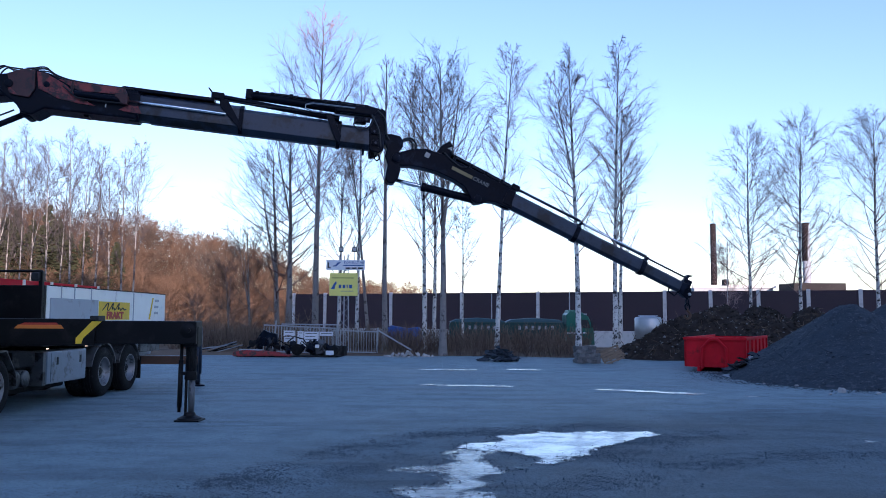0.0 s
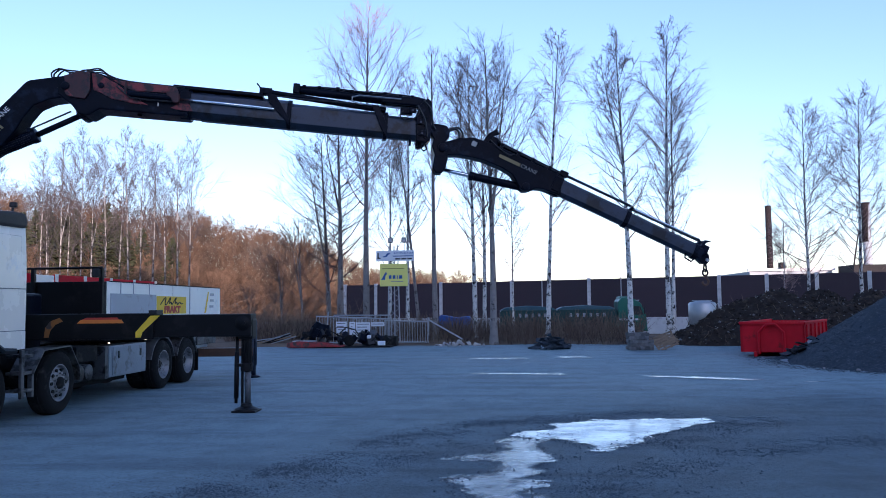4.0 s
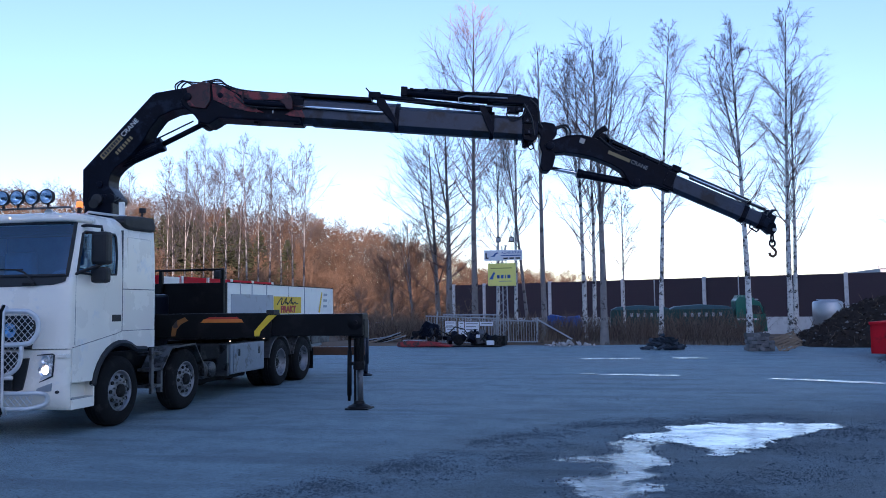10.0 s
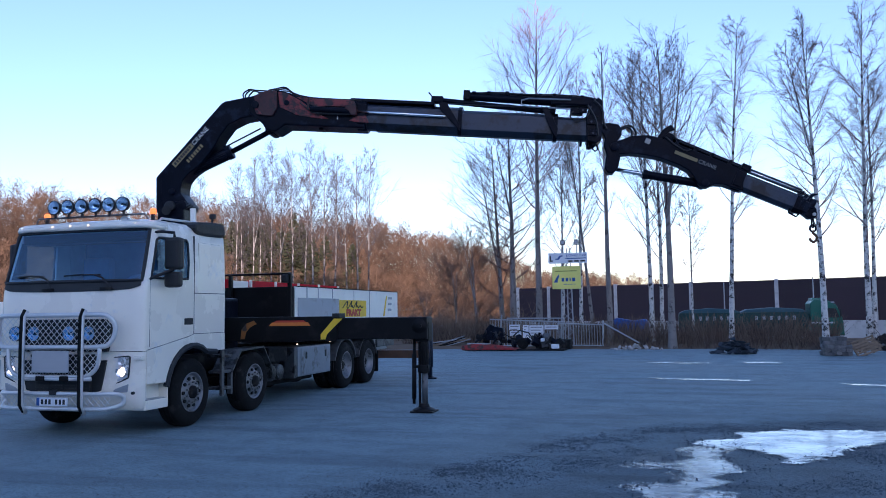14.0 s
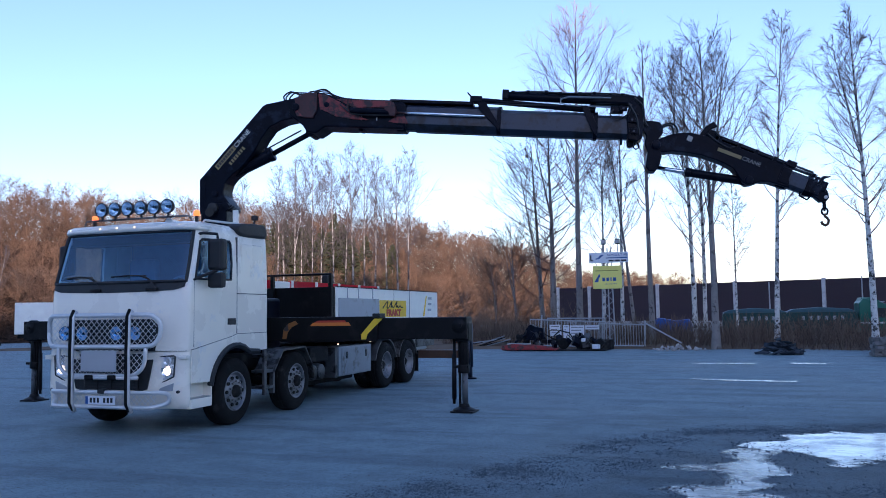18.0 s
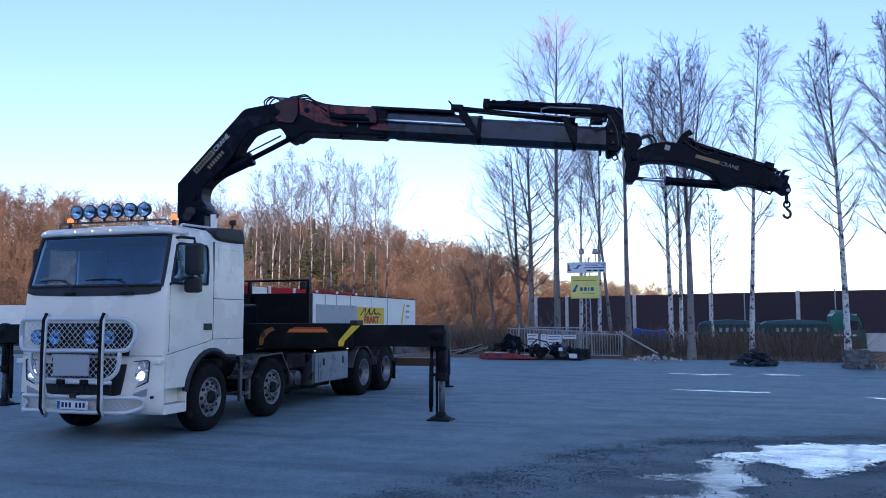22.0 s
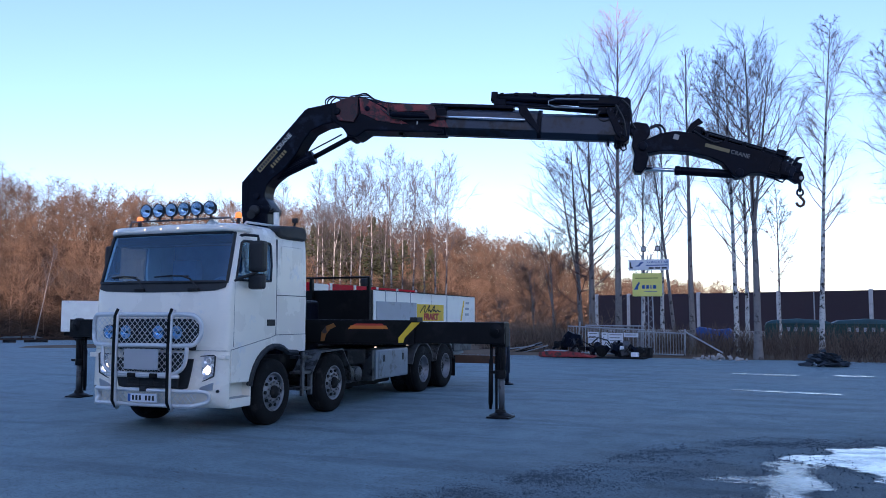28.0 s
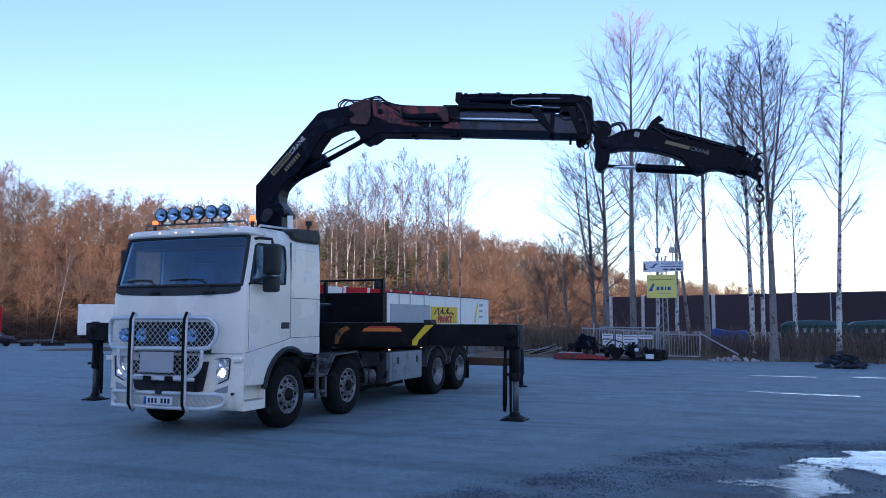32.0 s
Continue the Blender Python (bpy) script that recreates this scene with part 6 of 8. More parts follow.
boom = slab([(-0.42, 0.24), (-0.28, 0.29), (-0.03, 0.4), (0.14, 0.41), (0.36, 0.37), (0.6, 0.3), (1.6, 0.27), (1.8, 0.27), (1.8, -0.22), (0.32, -0.235), (0.24, -0.3), (0.14, -0.37), (-0.02, -0.35), (-0.12, -0.22), (-0.38, -0.05)], 0.27, BLACK, crane, "main_boom", "black and faded red knuckle end of the main boom", 0.03)
for sy in (-1, 1):
    part("knuckle_cheek", prism([(-0.25, -0.01), (-0.24, 0.09), (-0.3, 0.27), (-0.03, 0.39), (0.13, 0.38), (0.16, 0.06), (0.09, -0.09), (-0.1, -0.085), (-0.21, -0.07)], sy * 0.275, sy * 0.315, "y", 0.008), DARKRED, boom, "sooty dark red knuckle plate")
    part("red_patch", prism([(-0.25, 0.0), (-0.24, 0.085), (-0.2, 0.02), (-0.09, -0.07), (-0.2, -0.065)], sy * 0.316, sy * 0.32, "y"), REDP, boom)
    part("red_web", prism([(0.15, 0.37), (0.3, 0.36), (0.42, 0.3), (0.6, 0.22), (0.87, 0.02), (1.14, -0.09), (0.87, -0.085), (0.52, -0.04), (0.34, 0.04), (0.21, 0.08)], sy * 0.273, sy * 0.292, "y", 0.005), REDP, boom, "faded red boom web")
    part("upper_web", prism([(0.5, 0.29), (0.9, 0.275), (1.35, 0.28), (1.56, 0.27), (1.57, 0.16), (1.2, 0.15), (0.86, 0.13), (0.7, 0.2)], sy * 0.273, sy * 0.285, "y", 0.005), REDP, boom, "worn red upper boom web")
    part("rib", box(0.72, 0.755, sy * 0.27, sy * 0.31, 0.06, 0.28, 0.006), DARKRED, boom)
    part("pin", rod((0.33, sy * 0.26, 0.17), (0.33, sy * 0.31, 0.17), 0.05, n=12), BLACK, boom, "", True)
    part("red_flange", prism([(1.52, -0.1), (1.65, -0.01), (1.82, 0.0), (1.9, -0.13), (1.62, -0.12)], sy * 0.285, sy * 0.292, "y", 0.003), REDP, boom)
    part("cylinder", rod((0.79, sy * 0.32, 0.07), (1.58, sy * 0.32, 0.06), 0.055, n=14, bevel=0.01), BLACK, boom, "", True)
    part("pipe", tube([(0.6, sy * 0.34, 0.17), (0.84, sy * 0.34, 0.0), (1.05, sy * 0.34, -0.01), (1.6, sy * 0.34, 0.0)], 0.014, 6), INKBLACK, boom)
    part("cylinder_head", prism([(1.44, 0.1), (1.46, 0.24), (1.6, 0.25), (1.66, 0.12), (1.66, -0.02), (1.56, -0.02), (1.52, 0.06)], sy * 0.27, sy * 0.38, "y", 0.015), DARKRED, boom, "dark red cylinder mount")
    part("head_plate", prism([(1.4, 0.15), (1.43, 0.2), (1.56, 0.235), (1.57, 0.17)], sy * 0.381, sy * 0.388, "y", 0.003), REDP, boom)
    for a in (1.0, 1.3):
        part("bolt", rod((a, sy * 0.275, -0.09), (a, sy * 0.275, -0.03), 0.01, n=6), INKWHITE, boom)
part("nub", box(0.93, 1.01, -0.12, 0.12, -0.26, -0.2, 0.01), BLACK, boom)
part("pin", rod((0.03, -0.2, -0.31), (0.03, 0.2, -0.31), 0.1, n=20, bevel=0.02), BLACK, boom, "", True)
part("pin", rod((-0.25, -0.34, 0.1), (-0.25, 0.34, 0.1), 0.07, n=16, bevel=0.01), BLACK, boom, "", True)
part("collar", hexa(1.66, 1.83, 0.285, -0.24, 0.31), BLACK, boom, "black end collar")
for sy in (-0.2, -0.08, 0.1):
    pipe([(-0.5, 0.2), (-0.54, 0.34 + sy * 0.1), (-0.43, 0.45 + sy * 0.2), (-0.3, 0.4), (-0.1, 0.4)], 0.014, sy, "hose", INKBLACK, boom, "black hydraulic hose loop")
    pipe([(-0.05, 0.42), (0.08, 0.47 + sy * 0.12), (0.25, 0.48), (0.45, 0.37), (0.8, 0.31), (1.7, 0.3)], 0.014, sy, "hose", INKBLACK, boom, "black hydraulic hose")

sec2 = part("boom_section", hexa(0.6, 3.5, 0.235, -0.205, 0.28), GREYP, crane, "grey telescopic boom section, second of four")
part("collar", hexa(3.5, 3.57, 0.245, -0.225, 0.29), BLACK, sec2, "black slanting end collar")
part("collar_plate", prism([(3.14, 0.32), (3.28, 0.32), (3.55, -0.08), (3.56, -0.2), (3.42, -0.06), (3.17, 0.18)], -0.29, -0.25, "y", 0.008), BLACK, sec2)
part("top_tray", box(1.5, 3.05, -0.19, 0.17, 0.28, 0.345, 0.015), BLACK, sec2, "black tray on top of the section")
sec3 = part("boom_section", hexa(2.0, 5.22, 0.2, -0.225, 0.235), GREYP, crane, "grey telescopic boom section, third of four")
part("collar", hexa(5.22, 5.29, 0.215, -0.245, 0.25), BLACK, sec3, "black end collar")
part("collar_plate", prism([(4.98, 0.32), (5.1, 0.32), (5.3, -0.05), (5.28, -0.22), (5.18, -0.1)], -0.25, -0.22, "y", 0.008), BLACK, sec3)
part("side_rod", rod((1.6, -0.275, 0.07), (3.28, -0.275, 0.06), 0.03, n=10), CHROME, sec2, "bright extension rod along the boom", True)
part("cylinder", rod((3.05, -0.1, 0.395), (5.24, -0.1, 0.275), 0.052, n=16, bevel=0.01), BLACK, sec3, "black extension cylinder", True)
part("cylinder_cap", box(2.98, 3.2, -0.17, 0.0, 0.34, 0.46, 0.02), BLACK, sec3)
part("guard", tube([(3.01, -0.1, 0.4), (2.97, -0.1, 0.48), (2.92, -0.1, 0.53)], 0.014, 6), BLACK, sec3)
part("post", box(5.14, 5.24, -0.1, 0.06, 0.22, 0.42), BLACK, sec3)
part("hose", tube_s([(3.1, -0.14, 0.33), (3.9, -0.15, 0.32), (4.6, -0.15, 0.33), (5.4, -0.14, 0.34)], 0.014, 6), INKBLACK, sec3)
sec4 = part("boom_section", hexa(3.2, 5.95, 0.17, -0.215, 0.2), GREYP, crane, "grey telescopic boom section with the boom head")
part("cylinder", rod((3.62, -0.05, 0.5), (5.85, -0.05, 0.455), 0.075, n=16, bevel=0.01), BLACK, sec4, "black extension cylinder on top", True)
part("cylinder_cap", box(3.56, 3.68, -0.15, 0.06, 0.42, 0.6, 0.02), BLACK, sec4)
part("cable_tray", box(3.62, 5.9, -0.08, 0.06, 0.535, 0.572, 0.01), BLACK, sec4)
part("hose_box", box(5.15, 5.95, -0.17, 0.15, 0.4, 0.555, 0.03), BLACK, sec4, "black hose box at the boom head")
part("pipe", tube([(5.5, -0.19, 0.49), (4.75, -0.19, 0.48), (4.62, -0.19, 0.44), (4.62, -0.19, 0.37), (4.75, -0.19, 0.33), (5.5, -0.19, 0.32)], 0.014, 6), STEEL, sec4)
for k, a in enumerate((3.75, 4.02, 4.35, 4.6, 4.95, 5.2, 5.48, 5.7)):
    part("pipe_clamp", box(a - 0.03, a + 0.035, -0.13, 0.08, 0.545, 0.585 + 0.012 * (k % 3), 0.006), BLACK, sec4)
for sy, top in ((-0.1, 0.585), (0.02, 0.595)):
    part("hose", tube_s([(3.65, sy, top - 0.03), (4.2, sy, top), (4.7, sy, top - 0.012), (5.3, sy, top + 0.006), (5.85, sy, top - 0.02), (6.02, sy, top - 0.12), (6.1, sy, top - 0.35)], 0.013, 6), INKBLACK, sec4)
for b in (0.42, 0.22, 0.02, -0.16):
    part("head_bolt", rod((5.98, -0.2, b), (5.98, -0.225, b), 0.022, n=8), BLACK, sec4)
part("valve_block", box(5.5, 5.72, -0.2, -0.05, 0.23, 0.34, 0.015), BLACK, sec4)
part("hose", tube_s([(5.55, -0.2, 0.28), (5.5, -0.22, 0.18), (5.62, -0.22, 0.1), (5.8, -0.215, 0.2), (5.86, -0.21, 0.38)], 0.013, 6), INKBLACK, sec4)
part("shackle", tube([(5.98, 0, -0.25), (5.94, 0, -0.34), (5.99, 0, -0.38), (6.04, 0, -0.34), (6.01, 0, -0.25)], 0.016, 6), BLACK, sec4)
head = part("boom_head", prism([(5.82, -0.24), (5.78, 0.2), (5.84, 0.42), (5.98, 0.56), (6.06, 0.5), (6.08, 0.2), (6.08, -0.2), (6.0, -0.27)], -0.2, 0.2, "y", 0.02), BLACK, sec4, "black boom head")
for a, b in ((5.7, 0.3), (5.86, 0.1), (5.9, -0.1)):
    part("bracket", box(a - 0.05, a + 0.09, -0.235, -0.19, b - 0.05, b + 0.05, 0.012), BLACK, sec4)
    part("bolt", rod((a + 0.02, -0.25, b), (a + 0.02, -0.23, b), 0.02, n=8), GREYP, sec4)
for a in (5.72, 5.84):
    part("link", rod((a, -0.1, -0.21), (a, -0.1, -0.33), 0.022, n=8), BLACK, sec4)
part("lug", rod((5.88, -0.05, -0.3), (5.88, 0.05, -0.3), 0.06, n=14), BLACK, sec4)
part("hose", tube_s([(5.9, -0.21, 0.5), (6.05, -0.22, 0.35), (6.1, -0.2, 0.1), (6.16, -0.18, 0.0)], 0.02, 6, tube_s([(5.8, -0.22, 0.4), (5.95, -0.23, 0.15), (6.02, -0.2, -0.15)], 0.02, 6)), INKBLACK, sec4)
fork = part("jib_fork", prism([(6.06, -0.02), (6.08, 0.1), (6.2, 0.12), (6.36, 0.1), (6.43, 0.02), (6.43, -0.1), (6.36, -0.2), (6.38, -0.36), (6.43, -0.5), (6.4, -0.68), (6.33, -0.78), (6.22, -0.78), (6.16, -0.7), (6.18, -0.45), (6.12, -0.3), (6.14, -0.16)], -0.15, 0.15, "y", 0.02), BLACK, sec4, "black fork that carries the fly jib")
part("hose", tube_s([(6.4, -0.1, 0.0), (6.52, -0.1, 0.06), (6.6, -0.1, 0.0), (6.6, -0.1, -0.14), (6.52, -0.1, -0.22), (6.42, -0.1, -0.24)], 0.022, 6, tube_s([(6.42, -0.05, 0.06), (6.58, -0.05, 0.1), (6.68, -0.05, 0.0), (6.66, -0.05, -0.12), (6.55, -0.05, -0.24)], 0.02, 6)), INKBLACK, sec4, "black hose loops at the jib joint")

# fly jib: its own space starts at its pivot
jib = slab([(-0.08, 0.02), (0.0, 0.12), (0.2, 0.3), (0.45, 0.42), (0.8, 0.47), (2.22, 0.47), (2.34, 0.12), (2.0, 0.1), (1.86, 0.05), (1.78, -0.03), (1.7, -0.08), (1.6, -0.07), (1.48, 0.02), (1.36, 0.1), (1.15, 0.13), (0.8, 0.12), (0.55, 0.07), (0.3, 0.0), (0.15, -0.08), (0.02, -0.1), (-0.07, -0.06)], 0.15, BLACK, crane, "fly_jib", "black curved fly jib arm", 0.018)
part("label_patch", box(0.45, 0.54, -0.156, -0.152, 0.27, 0.36), RUBBLE, jib, "small white label")
part("badge_bar", box(1.0, 1.42, -0.157, -0.152, 0.285, 0.345), INKGOLD, jib, "gold maker's bar")
part_mesh("lettering", text_mesh("CRANE", 0.1, pose(1.6, -0.155, 0.315) @ FACE_Y), INKGREY, jib, "faded white word")
part("ram", rod((0.75, 0, 0.55), (2.3, 0, 0.52), 0.05, n=12, bm=box(0.72, 0.9, -0.09, 0.09, 0.47, 0.62, 0.02)), BLACK, jib, "black jib extension cylinder", True)
part("work_lamp", prism([(0.62, 0.44), (0.7, 0.44), (0.78, 0.62), (0.86, 0.7), (0.76, 0.76), (0.66, 0.62)], -0.1, 0.0, "y", 0.012), BLACK, jib, "small black work lamp")
part("pin", rod((1.68, -0.19, 0.0), (1.68, 0.19, 0.0), 0.075, n=16, bevel=0.012), BLACK, jib, "", True)
part("pin", rod((0.0, -0.19, 0.0), (0.0, 0.19, 0.0), 0.08, n=16, bevel=0.012), BLACK, jib, "", True)
part("hose", tube_s([(0.75, -0.16, 0.5), (0.95, -0.17, 0.43), (1.15, -0.17, 0.4), (1.25, -0.17, 0.46)], 0.014, 6), INKBLACK, jib)
part("collar", hexa(2.12, 2.28, 0.165, 0.09, 0.5), BLACK, jib)
for sy, top in ((-0.11, 0.5), (0.1, 0.51)):
    part("pipe", tube_s([(0.86, sy, top + 0.09), (1.0, sy, top + 0.03), (1.3, sy, top + 0.02), (2.15, sy, top)], 0.016, 6), INKBLACK, jib)
for a in (0.98, 1.32, 1.62, 1.95):
    part("pipe_clamp", box(a - 0.025, a + 0.03, -0.13, 0.12, 0.46, 0.555, 0.008), BLACK, jib)
part("end_valve", box(2.16, 2.32, -0.13, -0.02, 0.48, 0.585, 0.012), BLACK, jib)
jsec = []
for k, (half, lo, hi, end) in enumerate(((0.125, 0.13, 0.445, 2.33), (0.105, 0.145, 0.42, 2.41), (0.088, 0.16, 0.39, 2.49))):
    sct = part("jib_section", hexa(0.75, end, half, lo, hi), GREYP, crane, "grey telescopic jib section")
    part("collar", hexa(end - 0.09, end, half + 0.018, lo - 0.018, hi + 0.018), BLACK, sct)
    part("stop_post", prism([(end - 0.07, hi), (end, hi), (end + 0.01, hi + (0.12 if k == 2 else 0.07)), (end + (0.1 if k == 2 else 0.02), hi + (0.2 if k == 2 else 0.09)), (end - 0.03, hi + (0.16 if k == 2 else 0.085))], -0.05, 0.05, "y", 0.006), BLACK, sct)
    part("ram", rod((0.9, 0.0, hi + 0.1), (end - 0.03, 0.0, hi + 0.1), 0.026 - 0.004 * k, n=10), GREYP if k != 1 else CHROME, sct, "", True)
    jsec.append(sct)
part("tip", prism([(2.42, 0.16), (2.42, 0.4), (2.5, 0.39), (2.62, 0.32), (2.68, 0.23), (2.66, 0.15), (2.58, 0.11)], -0.08, 0.08, "y", 0.012), BLACK, jsec[2], "black jib tip")
part("tip_pin", rod((2.62, -0.11, 0.21), (2.62, 0.11, 0.21), 0.03, n=12), STEEL, jsec[2])
part("tip_bracket", tube([(2.2, -0.06, 0.16), (2.22, -0.06, 0.08), (2.36, -0.06, 0.06), (2.4, -0.06, 0.16)], 0.016, 6), BLACK, jsec[2], "small black hanger under the tip")
part("tip_block", box(2.46, 2.58, -0.1, 0.1, 0.28, 0.46, 0.02), BLACK, jsec[2])
jbarrel = part("jib_cylinder", rod((0.0, 0, 0), (1.02, 0, 0), 0.075, n=18, bevel=0.012), BLACK, crane, "black jib cylinder", True)
part("gland", rod((0.97, 0, 0), (1.06, 0, 0), 0.085, n=18, bevel=0.01), BLACK, jbarrel, "", True)
jrod = part("jib_piston", rod((0, 0, 0), (0.95, 0, 0), 0.036, n=14), CHROME, crane, "bright jib piston rod", True)
hook = part("load_hook", rod((0, 0, 0.02), (0, 0, -0.09), 0.03, n=10), BLACK, crane, "black swivel with ring and red-brown hook", True)
part("ring", tube([(0.0, 0.055 * math.cos(a), -0.14 + 0.07 * math.sin(a)) for a in (2 * math.pi * k / 16 for k in range(16))], 0.016, 6, closed=True, bm=tube([(0.05 * math.cos(a), 0, -0.225 + 0.06 * math.sin(a)) for a in (2 * math.pi * k / 16 for k in range(16))], 0.017, 6, closed=True)), BLACK, hook, "", True)
part("hook", tube([(0.0, 0, -0.26), (0.0, 0, -0.31), (0.035, 0, -0.335), (0.062, 0, -0.385), (0.045, 0, -0.44), (0.0, 0, -0.465), (-0.045, 0, -0.44), (-0.062, 0, -0.395)], 0.024, 8), RUSTY, hook, "rusty lifting hook", True)


# ---- behind the verge: noise wall, parked lorries, chimneys ----
WX, WY, WDX, WDY = 1.91, 82.26, 3.68, -1.57   # a post, and the way from post to post
wall_turn = math.degrees(math.atan2(WDY, WDX))
noise_wall = thing("noise_wall", pose(WX, WY, 0, 0, 0, wall_turn), "dark maroon noise barrier with pale concrete posts and plinth", "wall", kind="structure")
panel_me, post_me, plinth_me = None, None, None
for i in range(-5, 26):
    z0 = -1.3
    if post_me is None:
        bm = box(-0.16, 0.16, -0.2, 0.14, -1.4, 4.22, 0.02)
        post_ob = part("post", bm, CONCRETE, noise_wall, "pale concrete post")
        post_me = post_ob.data
    else:
        post_ob = part_mesh("post", post_me, CONCRETE, noise_wall)
    post_ob.location = (4.0 * i, 0, 0)
    if i == 25:
        break
    if panel_me is None:
        bm = box(0.16, 3.84, -0.05, 0.07, 0.46, 4.12, 0.015)
        for k in range(9):
            box(0.17, 3.83, -0.062, -0.048, 0.6 + 0.4 * k, 0.62 + 0.4 * k, bm=bm)
        pob = part("panel", bm, WALLP, noise_wall, "dark maroon ribbed panel")
        panel_me = pob.data
        plob = part("plinth", box(0.16, 3.84, -0.08, 0.08, -1.4, 0.455, 0.02), CONCRETE, noise_wall, "pale concrete plinth")
        plinth_me = plob.data
    else:
        pob = part_mesh("panel", panel_me, WALLP, noise_wall)
        plob = part_mesh("plinth", plinth_me, CONCRETE, noise_wall)
    pob.location = plob.location = (4.0 * i, 0, 0)


def tipper(x, length, cab_len, label):
    """A green bulk lorry or trailer that stands lower than the yard, before the wall."""
    z = land(x + 3, 66)
    t = thing("bulk_lorry" if cab_len else "bulk_trailer", pose(x, 66, z), label, "lorry" if cab_len else "trailer")
    body = part("body", prism([(0, 1.05), (0, 2.35), (0.15, 2.5), (length - 0.1, 2.5), (length, 2.3), (length, 1.05)], -1.2, 1.2, "y", 0.04), GREEND, t, "dull dark green high-sided body")
    part("tarpaulin", prism([(-0.02, 2.48), (0.5, 2.72), (length * 0.5, 2.85), (length - 0.5, 2.72), (length, 2.48)], -1.15, 1.15, "y", 0.05), mat("blue_green_tarpaulin", (0.03, 0.1, 0.13), 0.5, 0, 0.2, 1, 0.1, 20), body)
    for k in range(6):
        bx = length * 0.22 + k * length * 0.11
        part("letter_bar", box(bx, bx + 0.2, -1.215, -1.203, 1.92, 2.22), GREYPANEL, body, "pale plain bar in place of a letter")
    for k in range(5):
        part("rib", box(length * (0.1 + 0.2 * k), length * (0.1 + 0.2 * k) + 0.07, -1.25, -1.21, 1.1, 1.75), GREEND, body)
    part("frame", box(0.1, length + cab_len * 0.9, -0.5, 0.5, 0.7, 1.04), CHASSIS, t)
    xs = (0.9, 2.0, length - 0.9) if not cab_len else (0.9, 2.1, length + 0.9)
    for wx in xs:
        for s in (-1, 1):
            w = part("wheel", spin([(0, 0.28), (0.0, 0.45), (-0.06, 0.5), (-0.24, 0.5), (-0.3, 0.45), (-0.3, 0.28)], (wx, s * 1.15, 0.5), (0, s, 0), 20), RUBBER, t, "", True)
            part("rim", rod((wx, s * 1.13, 0.5), (wx, s * 1.0, 0.5), 0.28, n=16), STEEL, w)
    if cab_len:
        c0 = length + 0.12
        cb = part("cab", prism([(c0, 0.75), (c0, 3.1), (c0 + 0.3, 3.45), (c0 + 1.2, 3.25), (c0 + 1.75, 3.0), (c0 + 2.15, 2.0), (c0 + 2.25, 0.75)], -1.2, 1.2, "y", 0.06), GREENP, t, "glossy green lorry cab")
        part("side_window", prism([(c0 + 1.15, 2.05), (c0 + 1.2, 2.75), (c0 + 1.7, 2.7), (c0 + 1.95, 2.05)], -1.212, -1.2, "y"), INKBLACK, cb, "dark side window")
        part("windscreen", prism([(c0 + 1.82, 2.9), (c0 + 1.86, 2.9), (c0 + 2.18, 2.05), (c0 + 2.12, 2.05)], -1.05, 1.05, "y"), INKBLACK, cb, "dark windscreen")
        part("stripe", box(c0 + 0.05, c0 + 1.6, -1.212, -1.203, 1.62, 1.75), INKWHITE, cb, "white side stripe")
        part("wind_deflector", prism([(c0 + 0.1, 3.1), (c0 + 0.2, 3.5), (c0 + 0.9, 3.5), (c0 + 1.5, 3.2)], -0.9, 0.9, "y", 0.05), GREENP, cb)
        part("mirror", box(c0 + 1.95, c0 + 2.05, -1.4, -1.22, 2.1, 2.7, 0.03), DARKPL, cb)
        part("roof_lamps", box(c0 + 1.5, c0 + 1.7, -0.9, 0.9, 3.12, 3.22, 0.03), STEEL, cb)
tipper(0.5, 4.55, 0, "dark green covered bulk trailer behind the brush")
tipper(4.95, 4.75, 2.4, "dark green bulk lorry with glossy cab behind the brush")
blue = thing("tarpaulin_heap", pose(-3.0, 58, land(-3, 58)), "low load under a blue tarpaulin in the brush", "tarpaulin")
part("cover", prism([(-1.6, 0), (-1.4, 1.7), (-0.7, 2.25), (0.4, 2.05), (1.3, 2.15), (1.7, 1.3), (1.8, 0)], -0.8, 0.8, "y", 0.1), BLUEP, blue, "", True)

tank = thing("storage_tank", pose(11.2, 44.5, land(11, 44)), "silver upright tank behind the soil heap", "tank")
part("shell", spin([(0.0, 0.0), (0.0, 0.72), (1.78, 0.72), (1.86, 0.66), (1.96, 0.2), (1.97, 0.0)], (0, 0, 0), (0, 0, 1), 28), STEEL, tank, "silver metal shell", True)
part("top_ring", tube([(0.5 * math.cos(a), 0.5 * math.sin(a), 1.95) for a in (2 * math.pi * k / 16 for k in range(16))], 0.02, 6, closed=True), STEEL, tank)
part("valve", tube([(0.6, -0.45, 1.7), (0.75, -0.5, 1.85), (0.9, -0.5, 1.55)], 0.03, 6), STEEL, tank)

